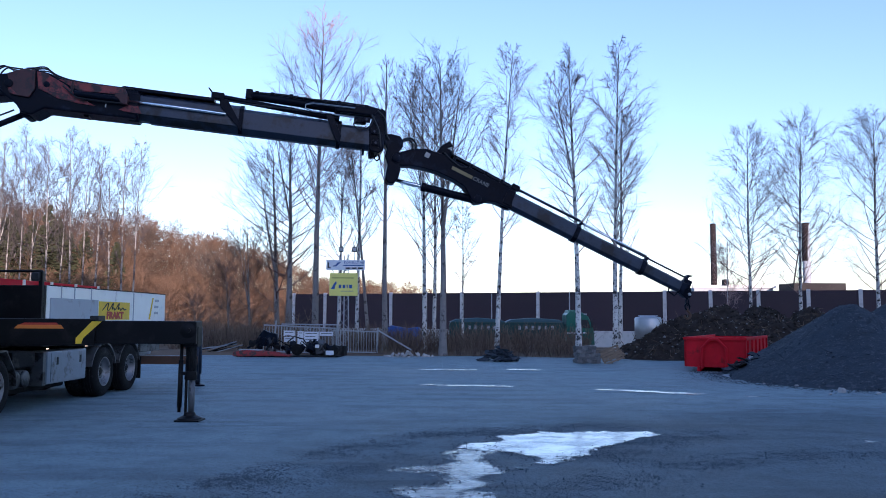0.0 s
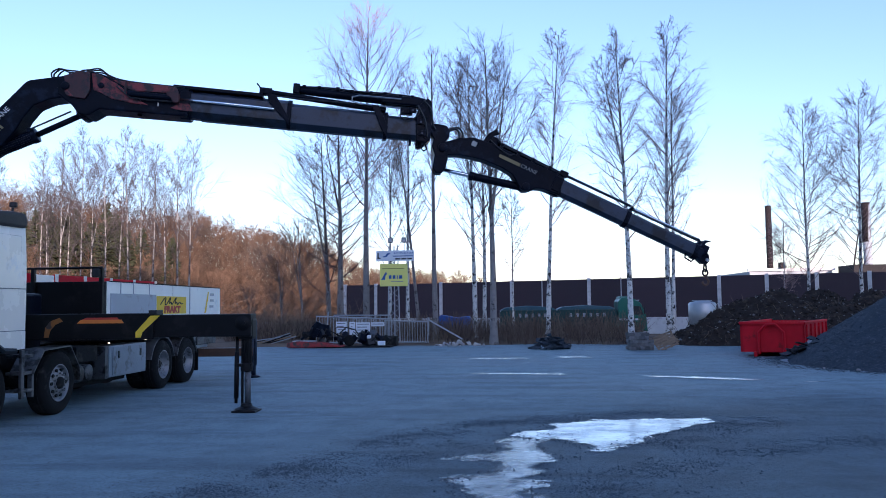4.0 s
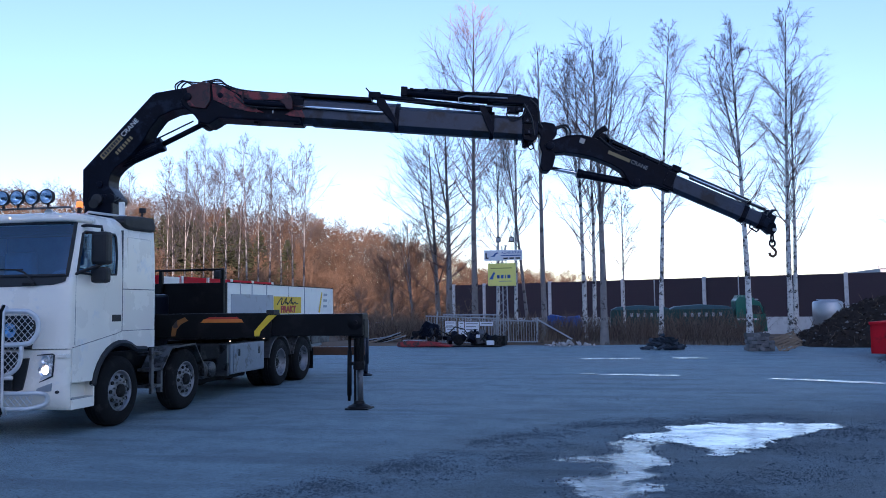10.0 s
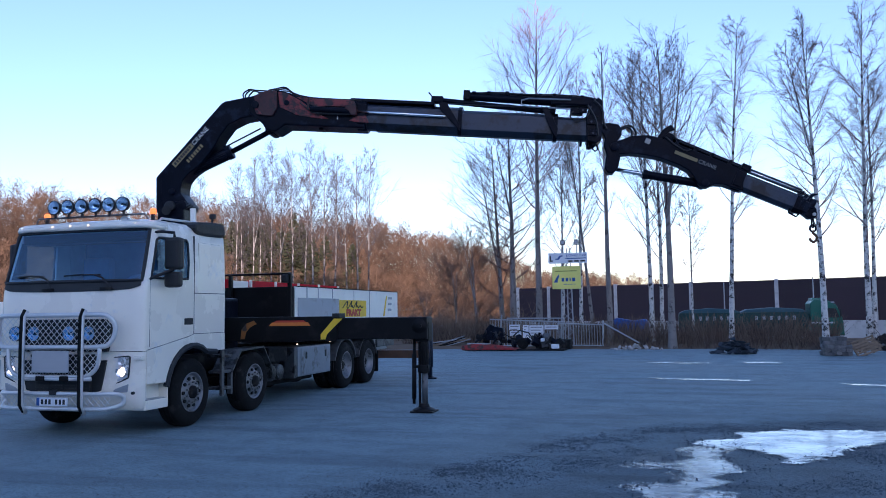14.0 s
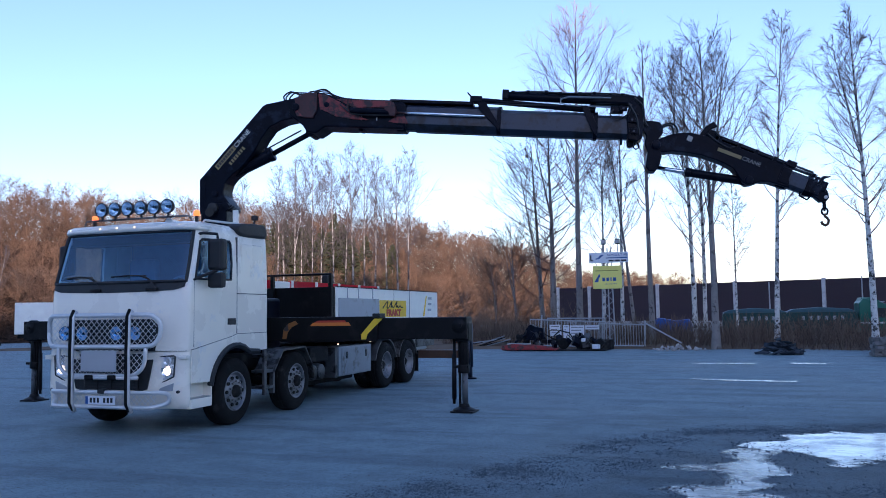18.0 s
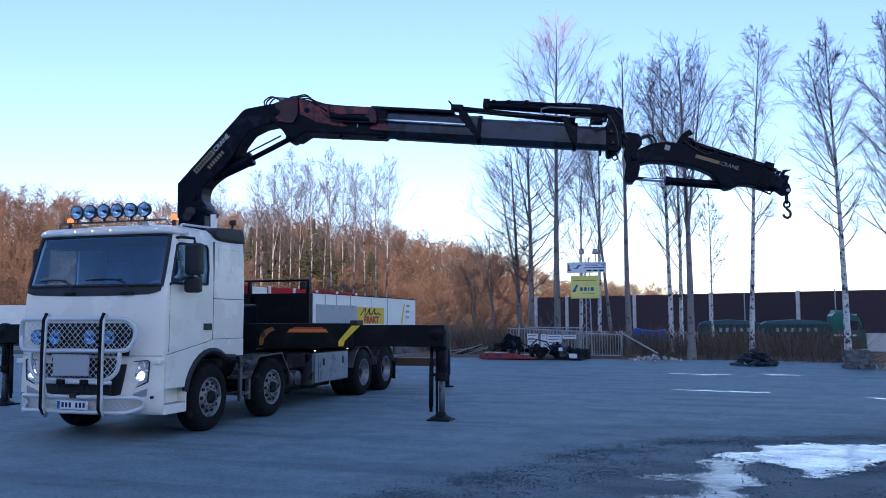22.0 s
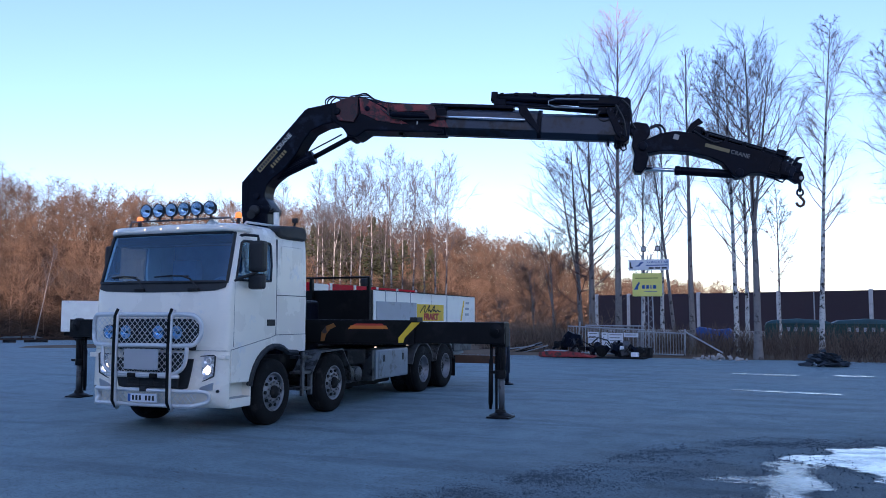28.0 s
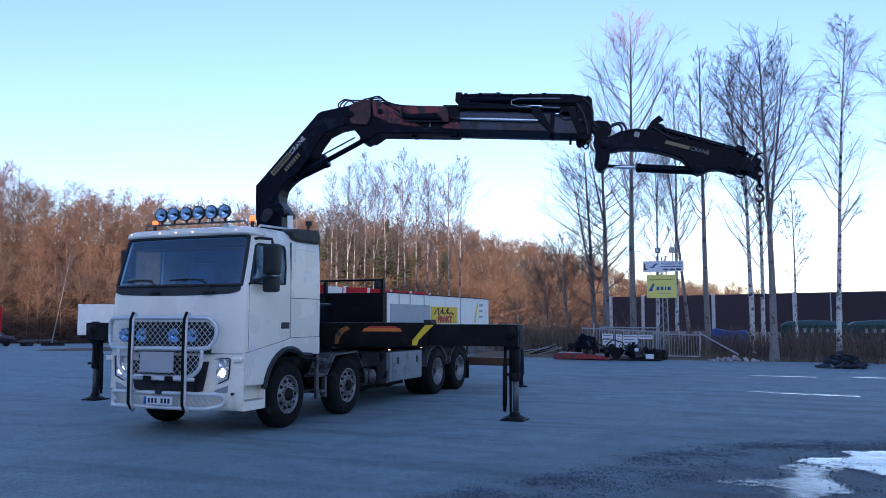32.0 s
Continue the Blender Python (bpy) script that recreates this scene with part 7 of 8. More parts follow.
factory = thing("factory_hall", pose(0, 0, 0), "long low industrial roof behind the noise wall", "hall")
part("wall", box(36.5, 48, 118, 134, -1, 6.1), mat("grey_sheet_wall", (0.32, 0.34, 0.37), 0.7, 0, 0.1, 0.3, 0.05), factory)
part("roof_edge", box(36.2, 48.3, 117.7, 118, 6.1, 6.5), CONCRETE, factory, "pale roof edge")
part("dark_hall", box(48.4, 55.6, 112, 117, -1, 6.6), mat("black_brown_hall_sheet", (0.008, 0.005, 0.007), 0.8, 0, 0.2, 0.4, 0.1), factory, "dark brown hall side")
part("roof_vent", box(40.5, 41.2, 117, 118, 6.5, 7.3, 0.05), BRICKRED, factory)
for u, d, top, r, me_, lab in ((0.334, 300, 36.5, 1.05, BRICKRED, "tall brown brick chimney far off"), (0.449, 300, 37.0, 1.35, SMOKEG, "grey chimney with a dark brown upper part")):
    px, py = along(u, d)
    ch = thing("chimney", pose(px, py, -2), lab, "chimney", "far chimneys")
    part("shaft", rod((0, 0, 0), (0, 0, top + 2), r * 1.08, r, 20), me_, ch, "", True)
    if me_ is SMOKEG:
        part("upper_shaft", rod((-0.35, 0, 25), (-0.1, 0, top + 1.6), r * 1.02, r * 1.04, 20), BRICKRED, ch, "dark brown upper part", True)
    part("rim", rod((0, 0, top + 1.6), (0, 0, top + 2.2), r * 1.06, n=20), BRICKRED, ch)
    if me_ is BRICKRED:
        part("ladder_ring", rod((0, 0, 14.5), (0, 0, 14.8), r * 1.5, n=16), STEEL, ch)
px, py = along(0.421, 140)
lean_pole = thing("leaning_mast", pose(px, py, -1), "thin dark leaning mast behind the wall", "mast")
part("pole", rod((0, 0, 0), (2.6, 0, 14.6), 0.16, 0.1, 10), CHASSIS, lean_pole)
part("mast_head", box(2.3, 3.1, -0.1, 0.1, 14.4, 14.75, 0.03), CHASSIS, lean_pole)

# ---- heaps and container ----
HEAPS = {}


def heap(name, mounds, material, label, seed, power, rough, area, pitch):
    """A pile of several mounds (x, y, half width, half depth, height) with slopes at the angle of rest and an uneven skin."""
    def height(x, y):
        z = -0.1
        for cx, cy, sx, sy, h in mounds:
            a, b = (x - cx) / sx, (y - cy) / sy
            r = math.hypot(a, b) * (1 + 0.14 * noise.noise((a * 1.5, b * 1.5, seed)))
            z = max(z, min(h * (1 - r ** power), h * 0.93 + 0.06 * noise.noise((x, y, seed))))
        bumps = rough * (noise.fractal((x * 0.9, y * 0.9, seed), 1.0, 2.0, 5) + 0.6 * noise.noise((x * 4, y * 4, seed)) + 0.35 * noise.noise((x * 9, y * 9, seed)))
        return z + bumps * (1 if z > 0 else 0.1) - 0.03
    HEAPS[name] = height
    x0, x1, y0, y1 = area
    nx, ny = int((x1 - x0) / pitch), int((y1 - y0) / pitch)
    xs, ys = [x0 + (x1 - x0) * i / nx for i in range(nx + 1)], [y0 + (y1 - y0) * j / ny for j in range(ny + 1)]
    verts = [(x, y, height(x, y)) for y in ys for x in xs]
    w = nx + 1
    faces = [(j * w + i, j * w + i + 1, (j + 1) * w + i + 1, (j + 1) * w + i) for j in range(ny) for i in range(nx)]
    me = bpy.data.meshes.new(name)
    me.from_pydata(verts, [], faces)
    return tagged(part_mesh(name, me, material, None, smooth=True), label, "heap", kind="stuff")


heap("soil_heap", ((11.7, 35.0, 4.5, 3.2, 2.3), (13.9, 35.6, 4.4, 3.4, 2.28), (16.1, 35.8, 4.2, 3.4, 2.15)), SOIL, "dark brown heap of soil, roots and debris", 4, 1.1, 0.28, (5.6, 20.8, 31.0, 39.6), 0.11)
heap("gravel_heap", ((11.6, 23.3, 3.25, 4.6, 2.28), (13.1, 23.4, 3.4, 4.8, 2.36), (15.4, 23.6, 5.7, 6.4, 3.6)), GRAVEL, "big heap of blue-grey crushed stone", 8, 1.0, 0.05, (7.6, 23.5, 16.4, 30.6), 0.12)
rng = random.Random(5)
clod, bits, chips = [], [], []
for _ in range(13000):
    x, y = rng.uniform(6.0, 20.0), rng.uniform(31.4, 37.0)
    z = HEAPS["soil_heap"](x, y)
    if z < 0.02:
        continue
    s = rng.uniform(0.015, 0.05) * (2.2 if rng.random() < 0.08 else 1)
    (bits if rng.random() < 0.1 else clod).append((x, y, z + s * 0.2, s))
scatter("clods", clod, SOIL, "clods and root lumps on the soil heap", "clods", 2)
scatter("debris", bits, STONE, "pale stones and scraps in the soil heap", "debris", 3)
stems = Wood()
nrng = np.random.default_rng(3)
for _ in range(420):
    x, y = nrng.uniform(6.4, 17.5), nrng.uniform(31.6, 36.5)
    z = HEAPS["soil_heap"](x, y)
    if z < 0.1:
        continue
    pts, _d = bend(nrng, (x, y, z - 0.05), nrng.normal(0, 1, 3), nrng.uniform(0.2, 0.55), 3, 0.3, 0.02)
    stems.branch(pts, [0.016, 0.013, 0.01, 0.005], 3)
tagged(part_mesh("roots", quads_mesh("roots", *stems.arrays()), BRUSH, None), "dead roots and twigs sticking out of the soil", "roots", kind="stuff")
for _ in range(15000):
    x, y = rng.uniform(8.0, 16.0), rng.uniform(16.6, 26.0)
    z = HEAPS["gravel_heap"](x, y)
    if z < -0.06 or (z < 0 and rng.random() < 0.5):
        continue
    s = rng.uniform(0.01, 0.026) * (2.0 if rng.random() < 0.03 else 1)
    chips.append((x, y, max(0.003, z + s * 0.2), s))
for x, y, z, s in [c for c in chips if c[2] < 0.25] * 2:
    d = abs(rng.gauss(0, 0.55))
    k = math.hypot(x - 12.2, y - 23.4)
    x, y = x + (x - 12.2) / k * d, y + (y - 23.4) / k * d
    if HEAPS["gravel_heap"](x, y) < 0:
        chips.append((x, y, 0.004, s))
scatter("crushed_stone", chips, CHIPS, "loose crushed stone on the heap and round its foot", "stones", 6)
for x, y, size in ((9.25, 19.0, 0.1), (8.9, 20.6, 0.05), (9.9, 18.6, 0.06), (8.7, 18.4, 0.045), (8.35, 21.3, 0.04)):
    stone = part("boulder", lump(random.Random(int(size * 1000)), size, 2), RUBBLE, None)
    stone.matrix_basis = pose(x, y, max(0.0, HEAPS["gravel_heap"](x, y)) + size * 0.35)
    tagged(stone, "pale stone lying by the gravel heap", "stone", "pale stones by the heap")

# red hook-lift container, half behind the gravel heap
skip = thing("skip_container", pose(9.5, 25.6, 0.0, 0, 0, 61), "red steel hook-lift container before the soil heap", "container")
L, W, HH = 4.8, 1.9, 0.94
part("floor_sheet", box(0.05, L - 0.05, 0.05, W - 0.05, 0.16, 0.22), REDBOX, skip)
part("front", box(0, L * 0.0 + 0.06, 0, W, 0.14, HH + 0.1, 0.01), REDBOX, skip, "red end wall")
for y0 in (0.0, W - 0.06):
    sd = part("side", prism([(0.0, 0.16), (0.0, HH + 0.1), (L, HH + 0.1), (L, 0.35), (L - 0.25, 0.16)], y0, y0 + 0.06, "y", 0.008), REDBOX, skip, "red ribbed side wall")
    part("rim", box(-0.02, L + 0.02, y0 - 0.03, y0 + 0.09, HH + 0.06, HH + 0.15, 0.015), REDBOX, sd)
    for k in range(6):
        x = 0.25 + 0.85 * k
        part("rib", box(x, x + 0.08, y0 - 0.05 if y0 < 0.1 else y0 + 0.06, y0 if y0 < 0.1 else y0 + 0.11, 0.18, HH + 0.06, 0.01), REDBOX, sd)
part("rear_wall", box(L - 0.06, L, 0, W, 0.2, HH + 0.1, 0.01), REDBOX, skip)
for y0 in (0.42, 1.38):
    part("runner", box(-0.1, L, y0, y0 + 0.1, 0.0, 0.16, 0.01), REDBOX, skip, "red skid runner")
part("front_rim", box(-0.05, 0.09, -0.02, W + 0.02, HH + 0.06, HH + 0.15, 0.015), REDBOX, skip)
part("hook_frame", tube([(-0.08, 0.58, 0.1), (-0.1, 0.58, 0.76), (-0.12, 0.83, 1.02), (-0.12, 1.07, 1.02), (-0.1, 1.32, 0.76), (-0.08, 1.32, 0.1)], 0.045, 6), REDBOX, skip, "red lifting hoop frame")
# scrap beside the container
scrap = thing("scrap_pile", pose(9.3, 24.2, 0), "dark scrap and torn sheeting beside the container", "scrap")
srng = random.Random(11)
for k in range(30):
    px_, py_ = srng.uniform(-0.75, 0.5), srng.uniform(-0.45, 0.4)
    l, w = srng.uniform(0.15, 0.42), srng.uniform(0.04, 0.14)
    top = max(0.0, HEAPS["gravel_heap"](9.3 + px_, 24.2 + py_))
    part("scrap_piece", box(-l, l, -w, w, -0.015, 0.015, 0.005, m=pose(px_, py_, top * 0.7 + srng.uniform(0.03, 0.14), srng.uniform(-35, 35), srng.uniform(-25, 25), srng.uniform(0, 360))), TOOLBOX if k == 4 else (CHASSIS, BLACK)[k % 2], scrap)
part("sheet", box(-0.4, 0.4, -0.25, 0.25, 0.0, 0.02, 0.005, m=pose(-0.75, -0.5, 0.05, 8, -6, 20)), TOOLBOX, scrap, "grey torn sheet")

# ---- along the verge ----
mast = thing("sign_mast", pose(-4.55, 37.0, land(-4.5, 37)), "galvanised lattice mast with a yellow and a white advertising board", "sign")
for x, y in ((-0.28, 0), (0.28, 0), (0, 0.4)):
    part("leg", rod((x, y, 0), (x * 0.7, y * 0.7, 4.5), 0.028, n=8), STEEL, mast, "galvanised lattice leg")
for k in range(9):
    z = 0.25 + 0.46 * k
    f0, f1 = 1 - 0.3 * z / 4.5, 1 - 0.3 * (z + 0.46) / 4.5
    part("brace", rod((-0.28 * f0, 0, z), (0.28 * f1, 0, z + 0.46), 0.012, n=6, bm=rod((0.28 * f0, 0, z), (-0.28 * f1, 0, z + 0.46), 0.012, n=6)), STEEL, mast)
yb = part("yellow_board", box(-0.62, 0.66, -0.12, -0.08, 2.63, 3.66, 0.006), SIGNY, mast, "yellow board with blue logo shapes")
part("logo", prism([(-0.56, 2.93), (-0.4, 3.2), (-0.33, 3.3), (-0.29, 3.2), (-0.36, 3.08), (-0.38, 2.93)], -0.125, -0.122, "y"), INKBLUE, yb)
for k, wide in enumerate((0.12, 0.12, 0.05, 0.14)):
    x = (-0.2, -0.02, 0.16, 0.27)[k]
    part("logo_bar", box(x, x + wide, -0.125, -0.122, 2.97, 3.13), INKBLUE, yb)
part("line_bar", box(-0.5, 0.5, -0.125, -0.122, 3.42, 3.46), mat("olive_ink", (0.3, 0.3, 0.05), 0.6), yb)
part("line_bar", box(-0.1, 0.45, -0.125, -0.122, 2.83, 2.85), INKBLUE, yb)
wb = part("white_board", box(-0.78, 0.98, -0.12, -0.08, 3.79, 4.27, 0.006), SIGNW, mast, "white board with blue and black lettering")
part("angle_mark", prism([(-0.72, 3.88), (-0.58, 3.88), (-0.58, 3.94), (-0.66, 3.94), (-0.66, 4.16), (-0.72, 4.16)], -0.125, -0.122, "y"), INKBLACK, wb)
part("swoosh", prism([(-0.48, 4.0), (-0.36, 4.02), (-0.28, 4.14), (-0.14, 4.16), (-0.12, 4.12), (-0.22, 4.08), (-0.3, 3.97), (-0.46, 3.96)], -0.125, -0.122, "y"), INKBLUE, wb)
part_mesh("lettering", text_mesh("KONSULT AB", 0.15, pose(0.48, -0.124, 4.14) @ FACE_Y, squeeze=1.0), INKBLUE, wb)
part("line_bar", box(-0.02, 0.92, -0.125, -0.122, 3.99, 4.03), INKBLUE, wb)
for k in range(3):
    part("line_bar", box(0.1 + 0.28 * k, 0.32 + 0.28 * k, -0.125, -0.122, 3.85, 3.92), INKBLACK, wb)
for x in (-0.12, 0.5):
    fl = part("floodlight", box(x - 0.1, x + 0.12, -0.22, -0.1, 4.62, 4.85, 0.02, m=Matrix.Identity(4)), DARKPL, mast, "dark floodlight on a short pole")
    part("pole", rod((x, 0, 4.25), (x, 0, 4.75), 0.02, n=8), STEEL, fl)
    part("lamp_glass", box(x - 0.07, x + 0.09, -0.225, -0.221, 4.65, 4.82), STEEL, fl)

gate = thing("fence_gate", pose(-7.95, 36.2, 0.0, 0, 0, -6), "grey steel fence gate sections leaning by the verge", "gate")
def fence_panel(x0, x1, z0, z1, drop, bars, y):
    fr = part("gate_frame", tube([(x0, y, z0), (x0, y, z1), (x1, y, z1 - drop), (x1, y, z0 - drop * 0.2)], 0.03, 8, closed=True), STEEL, gate, "grey tubular gate frame")
    for k in range(1, bars):
        f = k / bars
        part("bar", rod((x0 + (x1 - x0) * f, y, z0 - drop * 0.2 * f), (x0 + (x1 - x0) * f, y, z1 - drop * f), 0.012, n=5), STEEL, fr)
    return fr
fence_panel(0.0, 3.45, 0.12, 1.3, 0.14, 26, 0.0)
fence_panel(3.0, 5.0, 0.12, 1.08, 0.06, 17, 0.5)
fence_panel(0.7, 3.3, 0.25, 1.34, 0.02, 12, 0.35)
part("post", rod((0.45, -0.07, 0.0), (0.58, -0.07, 1.5), 0.04, n=8), STEEL, gate)
part("post", rod((5.0, 0.5, 0), (5.03, 0.5, 1.2), 0.045, n=8), STEEL, gate)
part("loose_rail", rod((5.05, 0.4, 1.1), (6.6, 0.1, 0.25), 0.035, n=8), STEEL, gate, "grey rail leaning on the ground")
for x0, x1, z0, z1, lines in ((0.95, 1.45, 0.56, 0.78, 1), (0.92, 1.42, 0.82, 1.06, 2), (1.55, 1.82, 0.42, 1.04, 3), (1.85, 2.5, 0.36, 1.02, 4), (2.55, 3.15, 0.84, 1.02, 1)):
    sg = part("notice", box(x0, x1, -0.07, -0.05, z0, z1, 0.004), SIGNW, gate, "white notice board")
    for k in range(lines):
        z = z1 - 0.08 - 0.13 * k
        part("line_bar", box(x0 + 0.06, x1 - 0.06 - 0.08 * (k % 2), -0.074, -0.071, z - 0.018, z + 0.018), INKGREY, sg)

plough = thing("road_implement", pose(-8.7, 34.3, 0, 0, 0, -4), "red and black road implement parked on the yard's edge", "implement")
part("blade", prism([(0.0, 0.06), (0.04, 0.22), (0.5, 0.3), (1.1, 0.27), (1.9, 0.2), (1.9, 0.05), (0.1, 0.02)], -0.45, 0.05, "y", 0.03), REDWORN, plough, "worn red steel deck")
part("blade", prism([(1.75, 0.05), (1.8, 0.16), (2.3, 0.11), (2.4, 0.04)], -0.5, 0.3, "y", 0.02), REDWORN, plough, "worn red steel flap")
part("deck_top", box(0.25, 1.2, -0.4, 0.0, 0.27, 0.31, 0.01), GREYPANEL, plough, "pale worn plate")
part("skid", box(0.1, 4.4, -0.2, 0.6, 0.0, 0.06, 0.01), CHASSIS, plough)
part("lift_arm", rod((0.5, 0.0, 0.35), (1.3, 0.2, 0.85), 0.05, n=10), BLACK, plough, "black lift arm")
part("lift_arm", rod((0.95, 0.2, 0.4), (1.5, 0.2, 1.0), 0.06, n=10), BLACK, plough, "black lift arm")
prng = random.Random(21)
for k in range(34):
    f = prng.random()
    x, top = 0.6 + 3.6 * f, 0.85 - 0.35 * f if f < 0.35 else 0.6
    a, b, c = prng.uniform(0.05, 0.16), prng.uniform(0.04, 0.12), prng.uniform(0.06, 0.22)
    part("scrap_part", box(-a, a, -b, b, -c, c, 0.015, m=pose(x, prng.uniform(0.05, 0.5), prng.uniform(0.18, top), prng.uniform(-50, 50), prng.uniform(-50, 50), prng.uniform(0, 180))), (BLACK, DARKPL, CHASSIS, BLACK, GUARD)[k % 5], plough)
for k in range(7):
    x = 0.8 + 0.45 * k
    part("pipe", tube([(x, 0.0, 0.2), (x + prng.uniform(-0.2, 0.4), 0.1, prng.uniform(0.5, 0.85)), (x + prng.uniform(0.2, 0.7), 0.2, prng.uniform(0.15, 0.5))], 0.025, 6), CHASSIS, plough)
part("arm", prism([(0.75, 0.5), (0.95, 0.9), (1.15, 1.12), (1.4, 1.0), (1.7, 0.95), (1.75, 0.6), (1.4, 0.4)], 0.1, 0.35, "y", 0.03), BLACK, plough)
part("wheel", rod((2.6, 0.0, 0.3), (2.6, 0.16, 0.3), 0.24, n=18, bevel=0.04), RUBBER, plough, "small black wheel", True)
part("canister", box(3.4, 3.54, -0.1, 0.1, 0.38, 0.52, 0.02), SIGNW, plough, "white canister")
part("canister", box(3.9, 4.2, -0.35, -0.15, 0.1, 0.28, 0.02), SIGNW, plough, "white box")
part("hose", tube([(2.2, 0.0, 0.6), (2.5, -0.1, 0.85), (2.9, -0.1, 0.75), (3.1, 0.0, 0.4)], 0.03, 6), INKBLACK, plough)
block = thing("concrete_block", pose(-4.95, 35.4, 0, 0, 0, -4), "dark weathered block lying before the gate", "block")
part("block", box(-0.75, 0.75, -0.3, 0.3, 0, 0.42, 0.03), CHASSIS, block)
planks = thing("plank_pile", pose(-10.1, 37.0, 0.0, 0, 0, 20), "grey planks and rails dumped on the ground", "planks")
for k in range(9):
    part("plank", box(-0.9, 0.9, -0.07, 0.07, -0.02, 0.02, 0.004, m=pose(0.2 * prng.uniform(-1, 1), 0.14 * k - 0.6, 0.16 + 0.05 * (k % 4), 0, -12 + prng.uniform(-6, 6), prng.uniform(-14, 14))), (TOOLBOX, CHASSIS, WOOD)[k % 3], planks, "grey plank")
tyre_pile = thing("drum", pose(-12.4, 40.5, 0), "orange fallen drum with black end", "drum")
part("drum", rod((-0.5, 0, 0.28), (0.3, 0.1, 0.28), 0.28, n=16), mat("orange_plastic", (0.55, 0.1, 0.02), 0.5), tyre_pile, "", True)
part("end", rod((0.3, 0.1, 0.28), (0.36, 0.1, 0.28), 0.29, n=16), RUBBER, tyre_pile)


def pile(name, label, category, x, y, sx, sy, h, count, lo, hi, material, seed, flat=1.0):
    """A heap of single stones, each its own piece."""
    r = random.Random(seed)
    t = thing(name, pose(x, y, land(x, y)), label, category)
    shapes = []
    for k in range(7):
        me = bpy.data.meshes.new("stone")
        bm = lump(r, 1.0, 1)
        bm.to_mesh(me)
        bm.free()
        shapes.append(me)
    for k in range(count):
        a, q = r.uniform(0, 6.28), r.random() ** 0.5
        px_, py_ = sx * q * math.cos(a), sy * q * math.sin(a)
        s = r.uniform(lo, hi)
        ob = part_mesh("stone", r.choice(shapes), material, t)
        ob.matrix_basis = pose(px_, py_, h * (1 - q) * r.uniform(0.3, 1.0) + s * 0.3, r.uniform(0, 360) if flat == 1.0 else r.uniform(-40, 40), 0 if flat == 1.0 else r.uniform(-30, 30), r.uniform(0, 360)) @ Matrix.Diagonal((s, s, s * flat, 1))
    return t
pile("rubble_pile", "pale broken stones tipped on the verge", "rubble", -1.45, 34.7, 1.15, 0.5, 0.22, 60, 0.03, 0.09, RUBBLE, 31)
pile("dark_rubble_pile", "dark heap of broken asphalt and rags", "rubble", 2.15, 31.7, 0.78, 0.55, 0.62, 150, 0.06, 0.2, GRAVEL, 32, 0.3)
# rough stones stacked in courses against the birch's foot
stack = thing("stone_stack", pose(5.4, 30.6, land(5.4, 30.6), 0, 0, 4), "grey rough paving stones stacked in courses by a birch", "stones")
wrng = random.Random(33)
blocks = []
for k in range(6):
    blk = bmesh.new()
    bmesh.ops.create_cube(blk, size=1.0)
    bmesh.ops.subdivide_edges(blk, edges=blk.edges, cuts=1, use_grid_fill=True)
    for v in blk.verts:
        v.co = v.co * (0.92 if v.co.length > 0.8 else 1.04) + Vector((wrng.uniform(-0.06, 0.06), wrng.uniform(-0.06, 0.06), wrng.uniform(-0.06, 0.06)))
    blocks.append(bpy.data.meshes.new("stone"))
    blk.to_mesh(blocks[-1])
    blk.free()
for row in range(5):
    for deep in range(3):
        px_ = -0.47 + 0.05 * row * wrng.random()
        while px_ < 0.32 - 0.03 * row:
            wide = wrng.uniform(0.13, 0.24)
            ob = part_mesh("stone", wrng.choice(blocks), STONE, stack)
            ob.matrix_basis = pose(px_ + wide / 2, -0.22 + 0.22 * deep + wrng.uniform(-0.04, 0.04), 0.07 + 0.125 * row + wrng.uniform(-0.015, 0.015), wrng.uniform(-8, 8), wrng.uniform(-8, 8), wrng.uniform(-12, 12)) @ Matrix.Diagonal((wide, 0.2, wrng.uniform(0.11, 0.14), 1))
            px_ += wide + 0.01
pallets = thing("broken_pallet", pose(6.3, 30.5, 0.0, 0, 0, 8), "weathered broken wooden pallets in a leaning pile", "pallet")
for j, (lean, roll, up, back) in enumerate(((58, -20, 0.36, 0.0), (22, -14, 0.42, 0.25))):
    base_m = pose(0.1 * j, back, up * 0.85, lean, roll, 6 * j) @ Matrix.Scale(0.72, 4)
    for k in range(6):
        part("board", box(-0.56, 0.5 + 0.06 * (k % 2), -0.4 + 0.15 * k, -0.31 + 0.15 * k, 0.0, 0.022, m=base_m), WOOD, pallets)
    for k in range(4):
        part("bearer", box(-0.54 + 0.34 * k, -0.46 + 0.34 * k, -0.4, 0.44, -0.1, -0.002, m=base_m), WOOD, pallets)

# left side: parked trailers by the woods
trailer = thing("box_trailer", pose(-57.0, 54.7, land(-57, 54.7), 0, 0, 42), "white box trailer parked before the woods", "trailer")
part("box_body", box(0, 7.5, -1.25, 1.25, 1.0, 3.68, 0.04), WHITED, trailer, "plain white box body")
part("frame", box(0.2, 6.0, -0.5, 0.5, 0.65, 0.94), CHASSIS, trailer)
for wx in (5.2, 6.4, 1.6):
    for s in (-1, 1):
        part("wheel", spin([(0, 0.0), (0.0, 0.45), (-0.06, 0.5), (-0.3, 0.5), (-0.3, 0.3)], (wx, s * 1.2, 0.5), (0, s, 0), 20), RUBBER, trailer, "", True)
